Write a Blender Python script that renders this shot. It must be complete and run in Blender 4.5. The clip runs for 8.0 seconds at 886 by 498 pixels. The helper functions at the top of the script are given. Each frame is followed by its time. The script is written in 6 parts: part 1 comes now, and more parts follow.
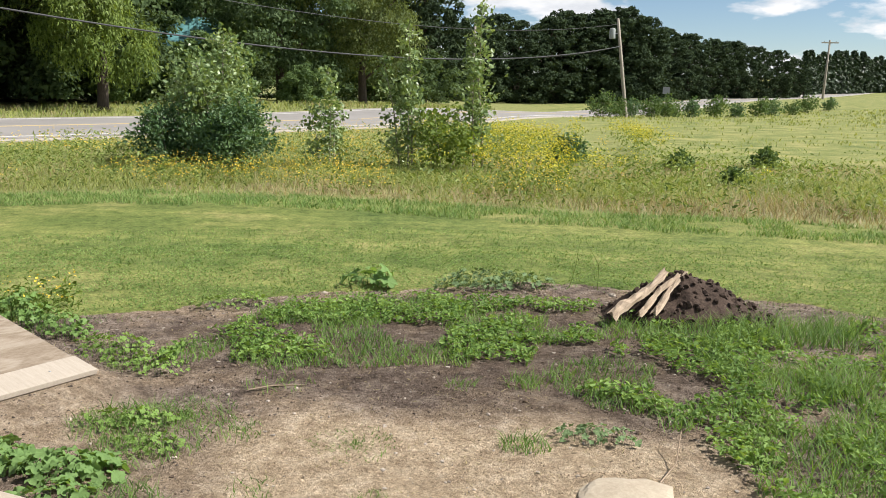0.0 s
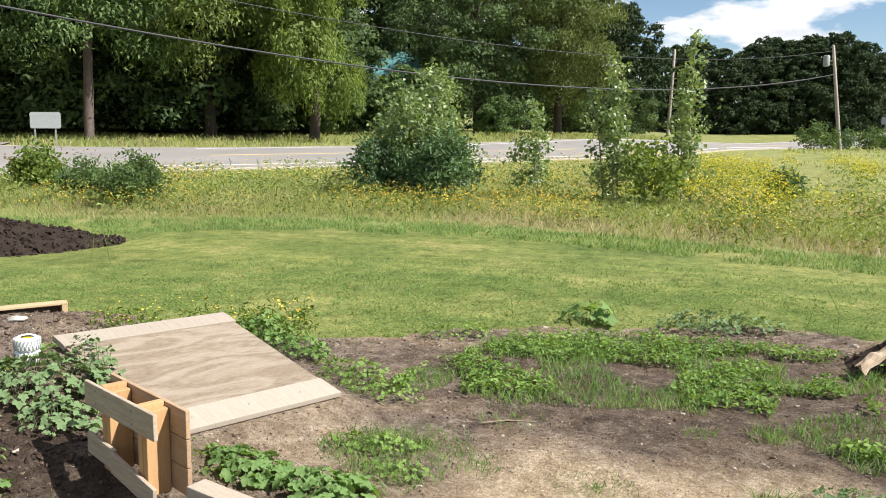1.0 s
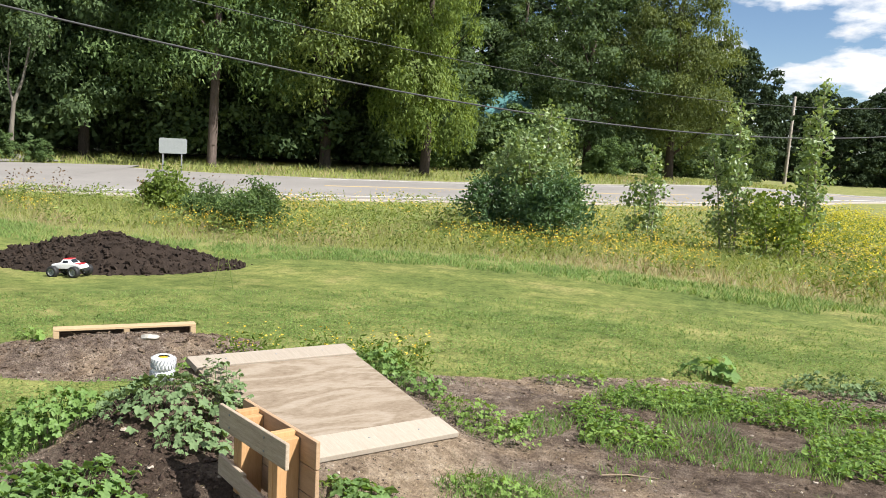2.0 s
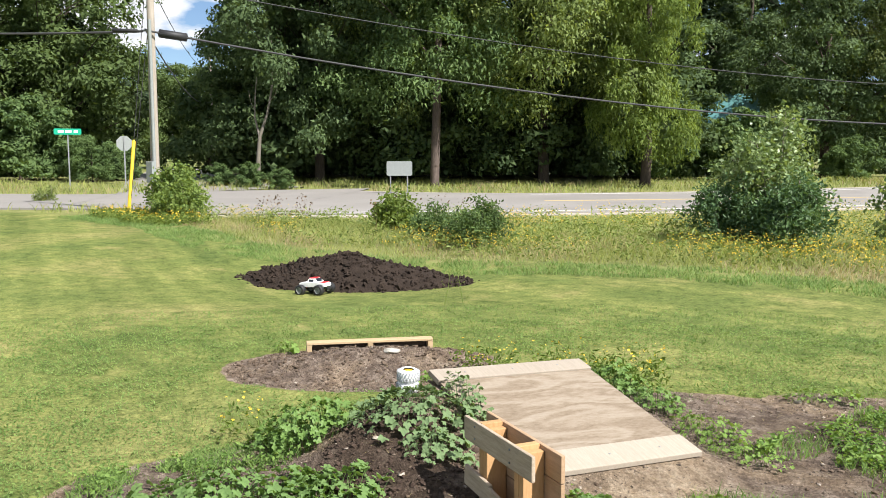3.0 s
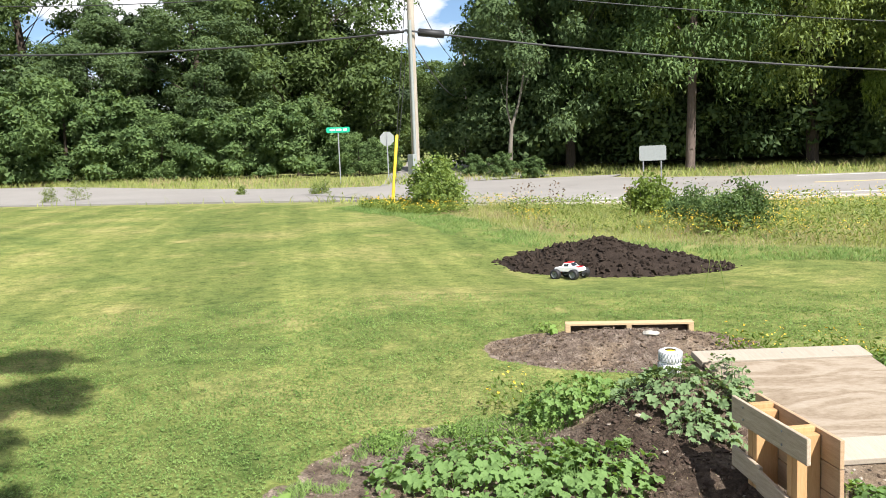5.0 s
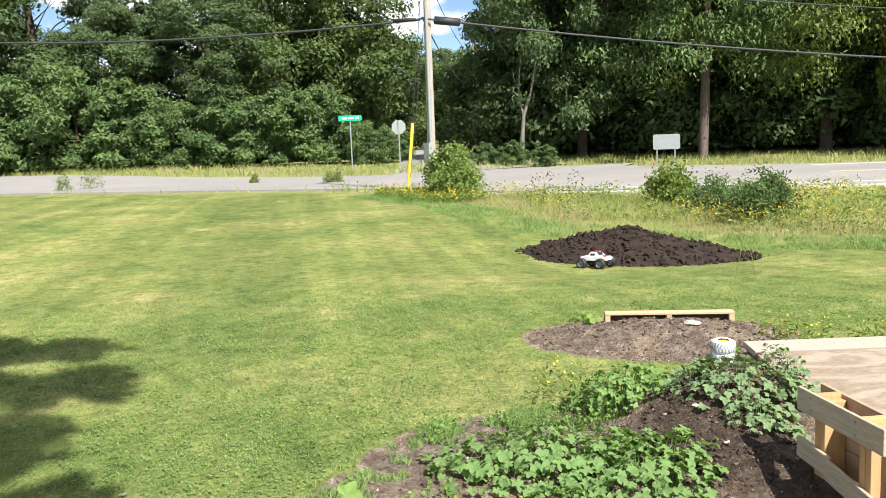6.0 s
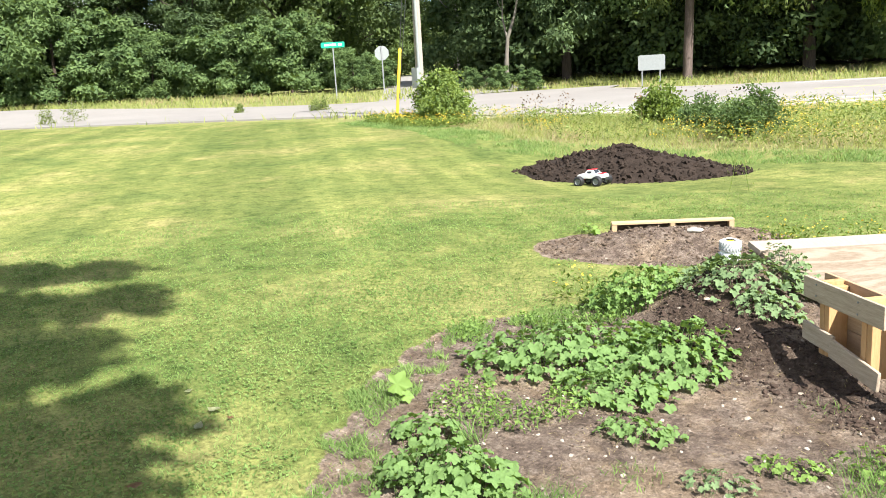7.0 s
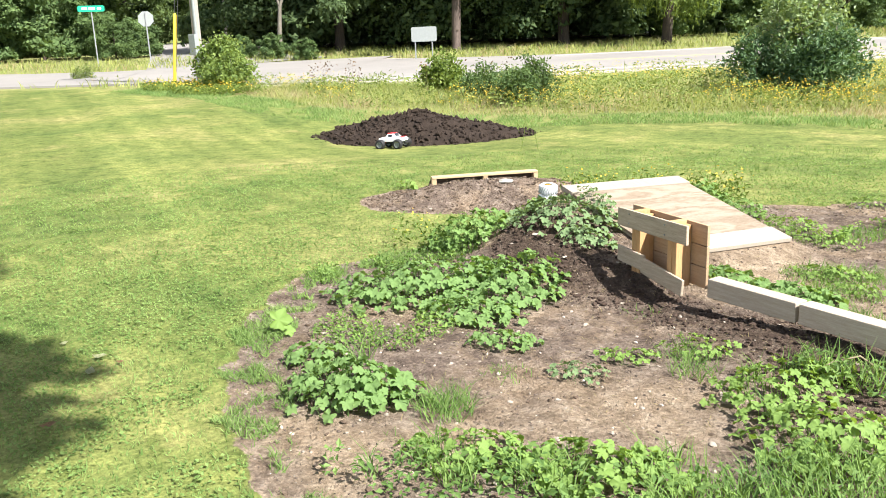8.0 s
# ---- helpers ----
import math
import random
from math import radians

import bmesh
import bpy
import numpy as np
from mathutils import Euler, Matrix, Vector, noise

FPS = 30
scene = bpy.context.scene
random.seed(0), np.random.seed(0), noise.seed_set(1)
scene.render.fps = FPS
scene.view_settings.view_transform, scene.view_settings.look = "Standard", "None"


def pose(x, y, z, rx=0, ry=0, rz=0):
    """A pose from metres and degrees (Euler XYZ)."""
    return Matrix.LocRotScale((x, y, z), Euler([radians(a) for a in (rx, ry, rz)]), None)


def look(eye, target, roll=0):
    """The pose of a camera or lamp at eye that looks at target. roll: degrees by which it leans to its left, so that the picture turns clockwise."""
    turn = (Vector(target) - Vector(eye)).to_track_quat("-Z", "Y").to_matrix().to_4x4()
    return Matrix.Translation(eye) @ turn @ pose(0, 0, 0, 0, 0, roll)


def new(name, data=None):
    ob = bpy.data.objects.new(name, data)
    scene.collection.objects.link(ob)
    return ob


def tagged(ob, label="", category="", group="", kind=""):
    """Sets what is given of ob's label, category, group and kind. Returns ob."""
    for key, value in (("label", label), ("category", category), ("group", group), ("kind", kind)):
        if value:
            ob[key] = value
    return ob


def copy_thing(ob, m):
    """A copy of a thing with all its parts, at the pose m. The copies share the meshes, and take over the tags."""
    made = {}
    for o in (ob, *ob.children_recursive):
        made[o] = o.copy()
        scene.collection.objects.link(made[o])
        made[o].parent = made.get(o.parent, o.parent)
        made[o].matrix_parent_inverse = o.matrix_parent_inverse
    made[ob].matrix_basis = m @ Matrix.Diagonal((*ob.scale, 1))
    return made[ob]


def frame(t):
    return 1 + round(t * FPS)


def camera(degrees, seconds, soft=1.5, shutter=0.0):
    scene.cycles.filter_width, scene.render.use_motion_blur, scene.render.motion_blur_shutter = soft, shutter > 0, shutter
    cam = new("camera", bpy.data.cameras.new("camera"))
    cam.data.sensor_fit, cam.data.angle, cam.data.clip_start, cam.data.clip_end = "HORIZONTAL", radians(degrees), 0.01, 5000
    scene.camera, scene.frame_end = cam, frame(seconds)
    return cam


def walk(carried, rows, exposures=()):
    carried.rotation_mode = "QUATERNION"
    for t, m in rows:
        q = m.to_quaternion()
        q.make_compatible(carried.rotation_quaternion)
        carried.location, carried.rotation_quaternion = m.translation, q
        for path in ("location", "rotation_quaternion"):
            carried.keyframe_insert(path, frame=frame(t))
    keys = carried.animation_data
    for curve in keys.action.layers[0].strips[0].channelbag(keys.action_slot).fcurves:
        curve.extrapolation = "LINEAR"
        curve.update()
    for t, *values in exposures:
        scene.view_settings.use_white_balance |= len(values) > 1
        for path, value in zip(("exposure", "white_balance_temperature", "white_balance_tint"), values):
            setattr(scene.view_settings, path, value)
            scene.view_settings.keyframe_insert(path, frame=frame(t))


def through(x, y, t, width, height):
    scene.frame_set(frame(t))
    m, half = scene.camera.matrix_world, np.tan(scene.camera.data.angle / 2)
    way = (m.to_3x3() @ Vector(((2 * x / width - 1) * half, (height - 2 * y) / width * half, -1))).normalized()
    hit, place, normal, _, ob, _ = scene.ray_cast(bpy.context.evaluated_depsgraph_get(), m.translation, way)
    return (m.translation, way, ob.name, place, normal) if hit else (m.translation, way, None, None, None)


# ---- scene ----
cam = camera(54.7, 8.0, soft=0.9)
PATH = [
    (0, (-0.0012, 0.1885, 1.5410), (0.0427, 2.1525, 1.1655), 0.90),
    (0.5, (-0.0970, 0.1765, 1.5494), (-0.3288, 2.1283, 1.1798), 0.44),
    (1, (-0.2735, 0.1815, 1.5759), (-0.6613, 2.1183, 1.2621), 0.74),
    (2.5, (-0.4303, 0.1200, 1.6031), (-1.2416, 1.9358, 1.3923), 2.45),
    (3, (-0.4696, 0.0778, 1.6078), (-1.5476, 1.7487, 1.3930), -0.08),
    (3.5, (-0.5039, 0.0356, 1.6013), (-1.7918, 1.5508, 1.3878), -2.30),
    (4, (-0.4715, 0.0202, 1.5955), (-1.8501, 1.4546, 1.3909), -2.63),
    (4.5, (-0.4053, -0.0145, 1.5846), (-1.8668, 1.3337, 1.3691), -2.62),
    (4.7, (-0.4070, -0.0168, 1.5737), (-1.9012, 1.2946, 1.3549), -2.49),
    (5.8, (-0.5822, -0.2346, 1.5970), (-2.1062, 1.0382, 1.3570), -2.21),
    (6, (-0.6054, -0.2532, 1.5926), (-2.1250, 1.0217, 1.3367), -2.22),
    (6.5, (-0.5903, -0.4218, 1.5811), (-2.1304, 0.8113, 1.2525), -2.45),
    (7, (-0.5346, -0.6656, 1.5518), (-2.0104, 0.6166, 1.1298), -3.41),
    (7.5, (-0.5982, -1.0097, 1.5351), (-1.8674, 0.4675, 1.0802), -2.63),
    (8, (-0.5913, -1.3405, 1.5184), (-1.6596, 0.2718, 1.0094), -2.20),
]
walk(cam, [(t, look(eye, target, roll)) for t, eye, target, roll in PATH],
     [(0.0, 0.79), (1.0, 0.97), (2.5, 0.98), (4.5, 1.14), (6.0, 1.25), (6.5, 1.50), (7.0, 1.55), (8.0, 1.56)])

# ---- daylight ----
SUN_YAW, SUN_HIGH = -98.0, 45.0
SUN_DIR = Vector((-math.sin(radians(SUN_YAW)) * math.cos(radians(SUN_HIGH)), math.cos(radians(SUN_YAW)) * math.cos(radians(SUN_HIGH)), math.sin(radians(SUN_HIGH))))
lamp = bpy.data.lights.new("sun", "SUN")
lamp.energy, lamp.angle, lamp.color = 5.0, radians(0.55), (1.0, 0.965, 0.925)
sun = new("sun", lamp)
sun.matrix_world = look(SUN_DIR * 60, (0, 0, 0))

world = bpy.data.worlds.new("sky")
scene.world = world
world.use_nodes = True


def node(tree, kind, **values):
    n = tree.nodes.new(kind)
    for key, value in values.items():
        if key in n.inputs:
            n.inputs[key].default_value = value
    return n


def link(tree, a, out, b, into):
    tree.links.new(a.outputs[out], b.inputs[into])


def build_sky():
    nt = world.node_tree
    nt.nodes.clear()
    sky = nt.nodes.new("ShaderNodeTexSky")
    sky.sky_type, sky.sun_disc = "NISHITA", False
    sky.sun_elevation, sky.sun_rotation = radians(SUN_HIGH), radians(-SUN_YAW)
    sky.air_density, sky.dust_density, sky.ozone_density = 0.8, 0.1, 3.0
    coord = nt.nodes.new("ShaderNodeTexCoord")
    sep = nt.nodes.new("ShaderNodeSeparateXYZ")
    link(nt, coord, "Generated", sep, 0)
    # flat cloud layer: the view direction divided by its height
    high = nt.nodes.new("ShaderNodeMath")
    high.operation = "ADD"
    high.inputs[1].default_value = 0.30
    link(nt, sep, "Z", high, 0)
    flat = nt.nodes.new("ShaderNodeVectorMath")
    flat.operation = "DIVIDE"
    comb = nt.nodes.new("ShaderNodeCombineXYZ")
    for k in range(3):
        link(nt, high, 0, comb, k)
    link(nt, coord, "Generated", flat, 0)
    link(nt, comb, 0, flat, 1)
    puff = node(nt, "ShaderNodeTexNoise", Scale=3.4, Detail=9.0, Roughness=0.52, Distortion=0.1)
    link(nt, flat, 0, puff, "Vector")
    ramp = nt.nodes.new("ShaderNodeValToRGB")
    ramp.color_ramp.elements[0].position, ramp.color_ramp.elements[1].position = 0.46, 0.545
    link(nt, puff, "Fac", ramp, 0)
    inner = node(nt, "ShaderNodeTexNoise", Scale=4.5, Detail=6.0, Roughness=0.6)
    link(nt, flat, 0, inner, "Vector")
    tone = nt.nodes.new("ShaderNodeValToRGB")
    tone.color_ramp.elements[0].position, tone.color_ramp.elements[0].color = 0.3, (6.4, 6.7, 7.3, 1)
    tone.color_ramp.elements[1].position, tone.color_ramp.elements[1].color = 0.62, (10.4, 10.4, 10.5, 1)
    link(nt, inner, "Fac", tone, 0)
    mix = nt.nodes.new("ShaderNodeMixRGB")
    link(nt, ramp, 0, mix, 0)
    link(nt, sky, 0, mix, 1)
    link(nt, tone, 0, mix, 2)
    back = nt.nodes.new("ShaderNodeBackground")
    back.inputs[1].default_value = 0.062
    link(nt, mix, 0, back, 0)
    out = nt.nodes.new("ShaderNodeOutputWorld")
    link(nt, back, 0, out, 0)


build_sky()


# ---- materials ----
def material(name):
    m = bpy.data.materials.new(name)
    m.use_nodes = True
    nt = m.node_tree
    return m, nt, nt.nodes["Principled BSDF"]


def ramp_of(nt, stops):
    r = nt.nodes.new("ShaderNodeValToRGB")
    els = r.color_ramp.elements
    while len(els) < len(stops):
        els.new(0.5)
    for el, (at, col) in zip(els, stops):
        el.position, el.color = at, (*col, 1)
    return r


def speckled(name, stops, scale, fine, rough=0.9, bump=0.3, depth=0.01, detail=8, stretch=(1, 1, 1), random_by="", spread=0.25, metal=0.0, spec=0.3):
    """Colour from two sizes of noise, with relief; the tone of each piece may vary."""
    m, nt, bsdf = material(name)
    coord = nt.nodes.new("ShaderNodeTexCoord")
    mapping = nt.nodes.new("ShaderNodeMapping")
    mapping.inputs["Scale"].default_value = stretch
    link(nt, coord, "Object", mapping, 0)
    a = node(nt, "ShaderNodeTexNoise", Scale=scale, Detail=float(detail), Roughness=0.6)
    b = node(nt, "ShaderNodeTexNoise", Scale=fine, Detail=5.0, Roughness=0.65)
    link(nt, mapping, 0, a, "Vector")
    link(nt, mapping, 0, b, "Vector")
    add = node(nt, "ShaderNodeMath")
    add.operation = "MULTIPLY_ADD"
    add.inputs[1].default_value = 0.5
    link(nt, b, "Fac", add, 0)
    half = node(nt, "ShaderNodeMath")
    half.operation = "MULTIPLY"
    half.inputs[1].default_value = 0.5
    link(nt, a, "Fac", half, 0)
    link(nt, half, 0, add, 2)
    r = ramp_of(nt, stops)
    link(nt, add, 0, r, 0)
    last = r
    if random_by:
        pick = nt.nodes.new("ShaderNodeObjectInfo" if random_by == "object" else "ShaderNodeNewGeometry")
        hue = nt.nodes.new("ShaderNodeHueSaturation")
        span = nt.nodes.new("ShaderNodeMapRange")
        span.inputs["To Min"].default_value, span.inputs["To Max"].default_value = 1 - spread, 1 + spread
        link(nt, pick, "Random" if random_by == "object" else "Random Per Island", span, 0)
        link(nt, span, 0, hue, "Value")
        link(nt, r, 0, hue, "Color")
        last = hue
    link(nt, last, 0, bsdf, "Base Color")
    bp = node(nt, "ShaderNodeBump", Strength=bump, Distance=depth)
    link(nt, add, 0, bp, "Height")
    link(nt, bp, 0, bsdf, "Normal")
    bsdf.inputs["Roughness"].default_value = rough
    bsdf.inputs["Metallic"].default_value = metal
    bsdf.inputs["Specular IOR Level"].default_value = spec
    return m


def leafy(name, dark, light, through=0.35, rough=0.5, scale=0.6, spec=0.35, by_object=0.0, upright=0.0):
    """Leaves: each its own tone, light passing through them."""
    m, nt, bsdf = material(name)
    geo = nt.nodes.new("ShaderNodeNewGeometry")
    coord = nt.nodes.new("ShaderNodeTexCoord")
    big = node(nt, "ShaderNodeTexNoise", Scale=scale, Detail=3.0)
    link(nt, coord, "Object", big, "Vector")
    add = node(nt, "ShaderNodeMath")
    add.operation = "MULTIPLY_ADD"
    add.inputs[1].default_value = 0.55
    link(nt, geo, "Random Per Island", add, 0)
    less = node(nt, "ShaderNodeMath")
    less.operation = "MULTIPLY_ADD"
    less.inputs[1].default_value, less.inputs[2].default_value = 1.1, -0.33
    link(nt, big, "Fac", less, 0)
    link(nt, less, 0, add, 2)
    info = nt.nodes.new("ShaderNodeObjectInfo")
    each = node(nt, "ShaderNodeMath")
    each.operation = "MULTIPLY_ADD"
    each.inputs[1].default_value = by_object
    link(nt, info, "Random", each, 0)
    link(nt, add, 0, each, 2)
    r = ramp_of(nt, [(0.1, dark), (0.85, light)])
    link(nt, each, 0, r, 0)
    link(nt, r, 0, bsdf, "Base Color")
    bsdf.inputs["Roughness"].default_value = rough
    bsdf.inputs["Specular IOR Level"].default_value = spec
    thin = nt.nodes.new("ShaderNodeBsdfTranslucent")
    if upright:
        tilt = nt.nodes.new("ShaderNodeVectorMath")
        tilt.operation = "MULTIPLY_ADD"
        tilt.inputs[1].default_value = (1 - upright,) * 3
        tilt.inputs[2].default_value = (0, 0, upright)
        link(nt, geo, "Normal", tilt, 0)
        unit = nt.nodes.new("ShaderNodeVectorMath")
        unit.operation = "NORMALIZE"
        link(nt, tilt, 0, unit, 0)
        link(nt, unit, 0, bsdf, "Normal")
    warm = nt.nodes.new("ShaderNodeMixRGB")
    warm.blend_type = "MULTIPLY"
    warm.inputs[0].default_value, warm.inputs[2].default_value = 1.0, (1.35, 1.25, 0.5, 1)
    link(nt, r, 0, warm, 1)
    link(nt, warm, 0, thin, 0)
    mix = nt.nodes.new("ShaderNodeMixShader")
    mix.inputs[0].default_value = through
    link(nt, bsdf, 0, mix, 1)
    link(nt, thin, 0, mix, 2)
    link(nt, mix, 0, nt.nodes["Material Output"], 0)
    return m


def plain(name, col, rough=0.5, metal=0.0, spec=0.5, wear=0.12, scale=14.0):
    """Paint, plastic or metal with slight wear."""
    lo, hi = [tuple(c * (1 - s * wear) for c in col) for s in (1, -1)]
    return speckled(name, [(0.35, lo), (0.65, hi)], scale, scale * 6, rough=rough, bump=0.06, depth=0.002, metal=metal, spec=spec)


def wood(name, stops, along=(1, 14, 14), rough=0.75, random_by="", spread=0.15, scale=5.0):
    return speckled(name, stops, scale, scale * 5, rough=rough, bump=0.2, depth=0.002, stretch=along, random_by=random_by, spread=spread, spec=0.25)


M_BARK = speckled("bark", [(0.35, (0.025, 0.019, 0.015)), (0.65, (0.085, 0.064, 0.048))], 3.0, 22.0, bump=0.8, depth=0.03, stretch=(1, 1, 0.25))
M_BARK_DEAD = speckled("dead_bark", [(0.35, (0.10, 0.088, 0.068)), (0.65, (0.22, 0.20, 0.165))], 3.0, 22.0, bump=0.6, depth=0.02, stretch=(1, 1, 0.25))
M_BARK_WARM = speckled("warm_bark", [(0.35, (0.05, 0.037, 0.031)), (0.65, (0.15, 0.115, 0.098))], 3.0, 22.0, bump=0.8, depth=0.03, stretch=(1, 1, 0.25))
M_BARK_PALE = speckled("pale_bark", [(0.35, (0.16, 0.14, 0.10)), (0.65, (0.36, 0.33, 0.27))], 3.0, 22.0, bump=0.6, depth=0.02, stretch=(1, 1, 0.25))
M_LEAF_DARK = leafy("leaf_dark", (0.048, 0.080, 0.035), (0.112, 0.165, 0.068), 0.32, rough=0.65, spec=0.15)
M_LEAF_MID = leafy("leaf_mid", (0.105, 0.150, 0.046), (0.245, 0.310, 0.108), 0.42, rough=0.65, spec=0.15)
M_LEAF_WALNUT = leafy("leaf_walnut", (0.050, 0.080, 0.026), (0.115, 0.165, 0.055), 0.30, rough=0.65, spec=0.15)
M_LEAF_EDGE = leafy("leaf_edge_shrub", (0.055, 0.098, 0.036), (0.145, 0.215, 0.078), 0.33, rough=0.65, spec=0.15)
M_LEAF_LIGHT = leafy("leaf_light", (0.085, 0.135, 0.028), (0.215, 0.285, 0.075), 0.4, rough=0.65, spec=0.15)
M_LEAF_MAPLE = leafy("leaf_maple", (0.065, 0.095, 0.032), (0.165, 0.200, 0.072), 0.36, rough=0.65, spec=0.15)
M_LEAF_FAR = leafy("leaf_far", (0.028, 0.044, 0.024), (0.052, 0.076, 0.038), 0.15, rough=0.8, spec=0.05)
M_LEAF_THICKET = leafy("leaf_thicket", (0.040, 0.070, 0.030), (0.105, 0.150, 0.062), 0.35, rough=0.7, spec=0.1)
M_LEAF_PINE = leafy("needle", (0.018, 0.036, 0.016), (0.045, 0.075, 0.028), 0.1)
M_LEAF_POPLAR = leafy("leaf_poplar", (0.10, 0.165, 0.055), (0.29, 0.37, 0.17), 0.35, rough=0.38, scale=1.5, spec=0.5)
M_LEAF_SHRUB = leafy("leaf_shrub", (0.042, 0.09, 0.038), (0.13, 0.215, 0.086), 0.28, scale=1.6)
M_LEAF_WEEDY = leafy("leaf_roadside_bush", (0.08, 0.132, 0.034), (0.245, 0.325, 0.09), 0.4, rough=0.6, spec=0.2, scale=1.4)
M_LEAF_SQUASH = leafy("leaf_squash", (0.058, 0.125, 0.037), (0.175, 0.280, 0.096), 0.42, rough=0.65, spec=0.15, scale=2.0, by_object=0.3)
M_LEAF_WEED = leafy("leaf_weed", (0.074, 0.150, 0.033), (0.24, 0.355, 0.096), 0.40, rough=0.6, spec=0.2, scale=2.0)
M_LEAF_SOFT = leafy("leaf_soft_weed", (0.065, 0.135, 0.034), (0.20, 0.31, 0.095), 0.4, rough=0.6, spec=0.2, scale=2.0)
M_GRASS = leafy("grass_blade", (0.080, 0.152, 0.036), (0.222, 0.318, 0.105), 0.35, rough=0.65, spec=0.15, scale=2.2, upright=0.55)
M_GARDEN_GRASS = leafy("garden_grass_blade", (0.062, 0.128, 0.030), (0.195, 0.30, 0.082), 0.4, rough=0.6, spec=0.2, scale=1.6, upright=0.45)
M_TALL_GREEN = leafy("tall_grass", (0.12, 0.165, 0.04), (0.34, 0.37, 0.12), 0.42, scale=0.9, upright=0.5)
M_DRY = leafy("dry_grass", (0.20, 0.165, 0.075), (0.40, 0.335, 0.18), 0.3, scale=0.8, upright=0.5)
M_GOLD = leafy("golden_flower", (0.55, 0.36, 0.03), (0.78, 0.58, 0.07), 0.3, scale=3.0)
M_SEED = leafy("seed_head", (0.07, 0.045, 0.025), (0.17, 0.11, 0.06), 0.1, scale=3.0)
M_SOIL_DARK = speckled("dark_topsoil", [(0.3, (0.012, 0.009, 0.007)), (0.55, (0.035, 0.025, 0.019)), (0.75, (0.08, 0.06, 0.047))], 7.0, 60.0, rough=0.95, bump=0.9, depth=0.03, spec=0.15)
M_SOIL = speckled("garden_soil", [(0.32, (0.055, 0.038, 0.027)), (0.55, (0.12, 0.088, 0.063)), (0.72, (0.22, 0.175, 0.135))], 6.0, 55.0, rough=0.95, bump=0.8, depth=0.02, spec=0.15)
M_SOIL_MID = speckled("brown_mound_soil", [(0.32, (0.026, 0.018, 0.014)), (0.55, (0.065, 0.045, 0.034)), (0.72, (0.13, 0.098, 0.076))], 7.0, 55.0, rough=0.95, bump=0.8, depth=0.02, spec=0.15)
M_STONE = speckled("pebble", [(0.3, (0.20, 0.165, 0.13)), (0.7, (0.44, 0.38, 0.31))], 20.0, 90.0, rough=0.85, random_by="island", spread=0.4)
M_ASPHALT = speckled("worn_asphalt", [(0.3, (0.185, 0.173, 0.160)), (0.7, (0.28, 0.263, 0.243))], 0.35, 40.0, rough=0.9, bump=0.2, depth=0.004)
M_GRAVEL = speckled("shoulder_gravel", [(0.3, (0.26, 0.23, 0.19)), (0.7, (0.46, 0.42, 0.36))], 3.0, 45.0, rough=0.95, bump=0.6, depth=0.02)
M_PAINT_WHITE = plain("road_paint_white", (0.52, 0.51, 0.48), 0.8, wear=0.25)
M_PAINT_YELLOW = plain("road_paint_yellow", (0.45, 0.34, 0.16), 0.8, wear=0.25)


def plywood():
    """Rotary-cut face veneer: wavy, nested grain lines."""
    m, nt, bsdf = material("weathered_plywood")
    coord = nt.nodes.new("ShaderNodeTexCoord")
    mp = nt.nodes.new("ShaderNodeMapping")
    mp.inputs["Scale"].default_value = (2.6, 0.75, 1)
    link(nt, coord, "Object", mp, 0)
    big = node(nt, "ShaderNodeTexNoise", Scale=1.7, Detail=3.0, Roughness=0.5, Distortion=0.7)
    link(nt, mp, 0, big, "Vector")
    rings = nt.nodes.new("ShaderNodeMath")
    rings.operation = "MULTIPLY"
    rings.inputs[1].default_value = 30.0
    link(nt, big, "Fac", rings, 0)
    wave = nt.nodes.new("ShaderNodeMath")
    wave.operation = "SINE"
    link(nt, rings, 0, wave, 0)
    fine = node(nt, "ShaderNodeTexNoise", Scale=26.0, Detail=6.0, Roughness=0.7)
    link(nt, mp, 0, fine, "Vector")
    both = nt.nodes.new("ShaderNodeMath")
    both.operation = "MULTIPLY_ADD"
    both.inputs[1].default_value = 0.18
    link(nt, wave, 0, both, 0)
    link(nt, fine, "Fac", both, 2)
    r = ramp_of(nt, [(0.15, (0.150, 0.112, 0.076)), (0.5, (0.238, 0.192, 0.142)), (0.88, (0.295, 0.252, 0.198))])
    link(nt, both, 0, r, 0)
    link(nt, r, 0, bsdf, "Base Color")
    bsdf.inputs["Roughness"].default_value = 0.8
    bsdf.inputs["Specular IOR Level"].default_value = 0.2
    bp = node(nt, "ShaderNodeBump", Strength=0.15, Distance=0.002)
    link(nt, both, 0, bp, "Height")
    link(nt, bp, 0, bsdf, "Normal")
    return m


M_PLY = plywood()
M_PINE = wood("pale_lumber", [(0.3, (0.255, 0.215, 0.168)), (0.7, (0.365, 0.32, 0.262))], (1.5, 16, 16), random_by="object")
M_BOARD = wood("golden_lumber", [(0.3, (0.30, 0.215, 0.12)), (0.7, (0.46, 0.345, 0.21))], (1.5, 16, 16), random_by="object")
M_BEAM = wood("sun_bleached_timber", [(0.3, (0.32, 0.255, 0.19)), (0.7, (0.51, 0.44, 0.355))], (1.5, 16, 16), random_by="object")
M_PALLET = wood("pallet_board", [(0.3, (0.23, 0.150, 0.088)), (0.7, (0.40, 0.280, 0.175))], (1.5, 16, 16), random_by="object")
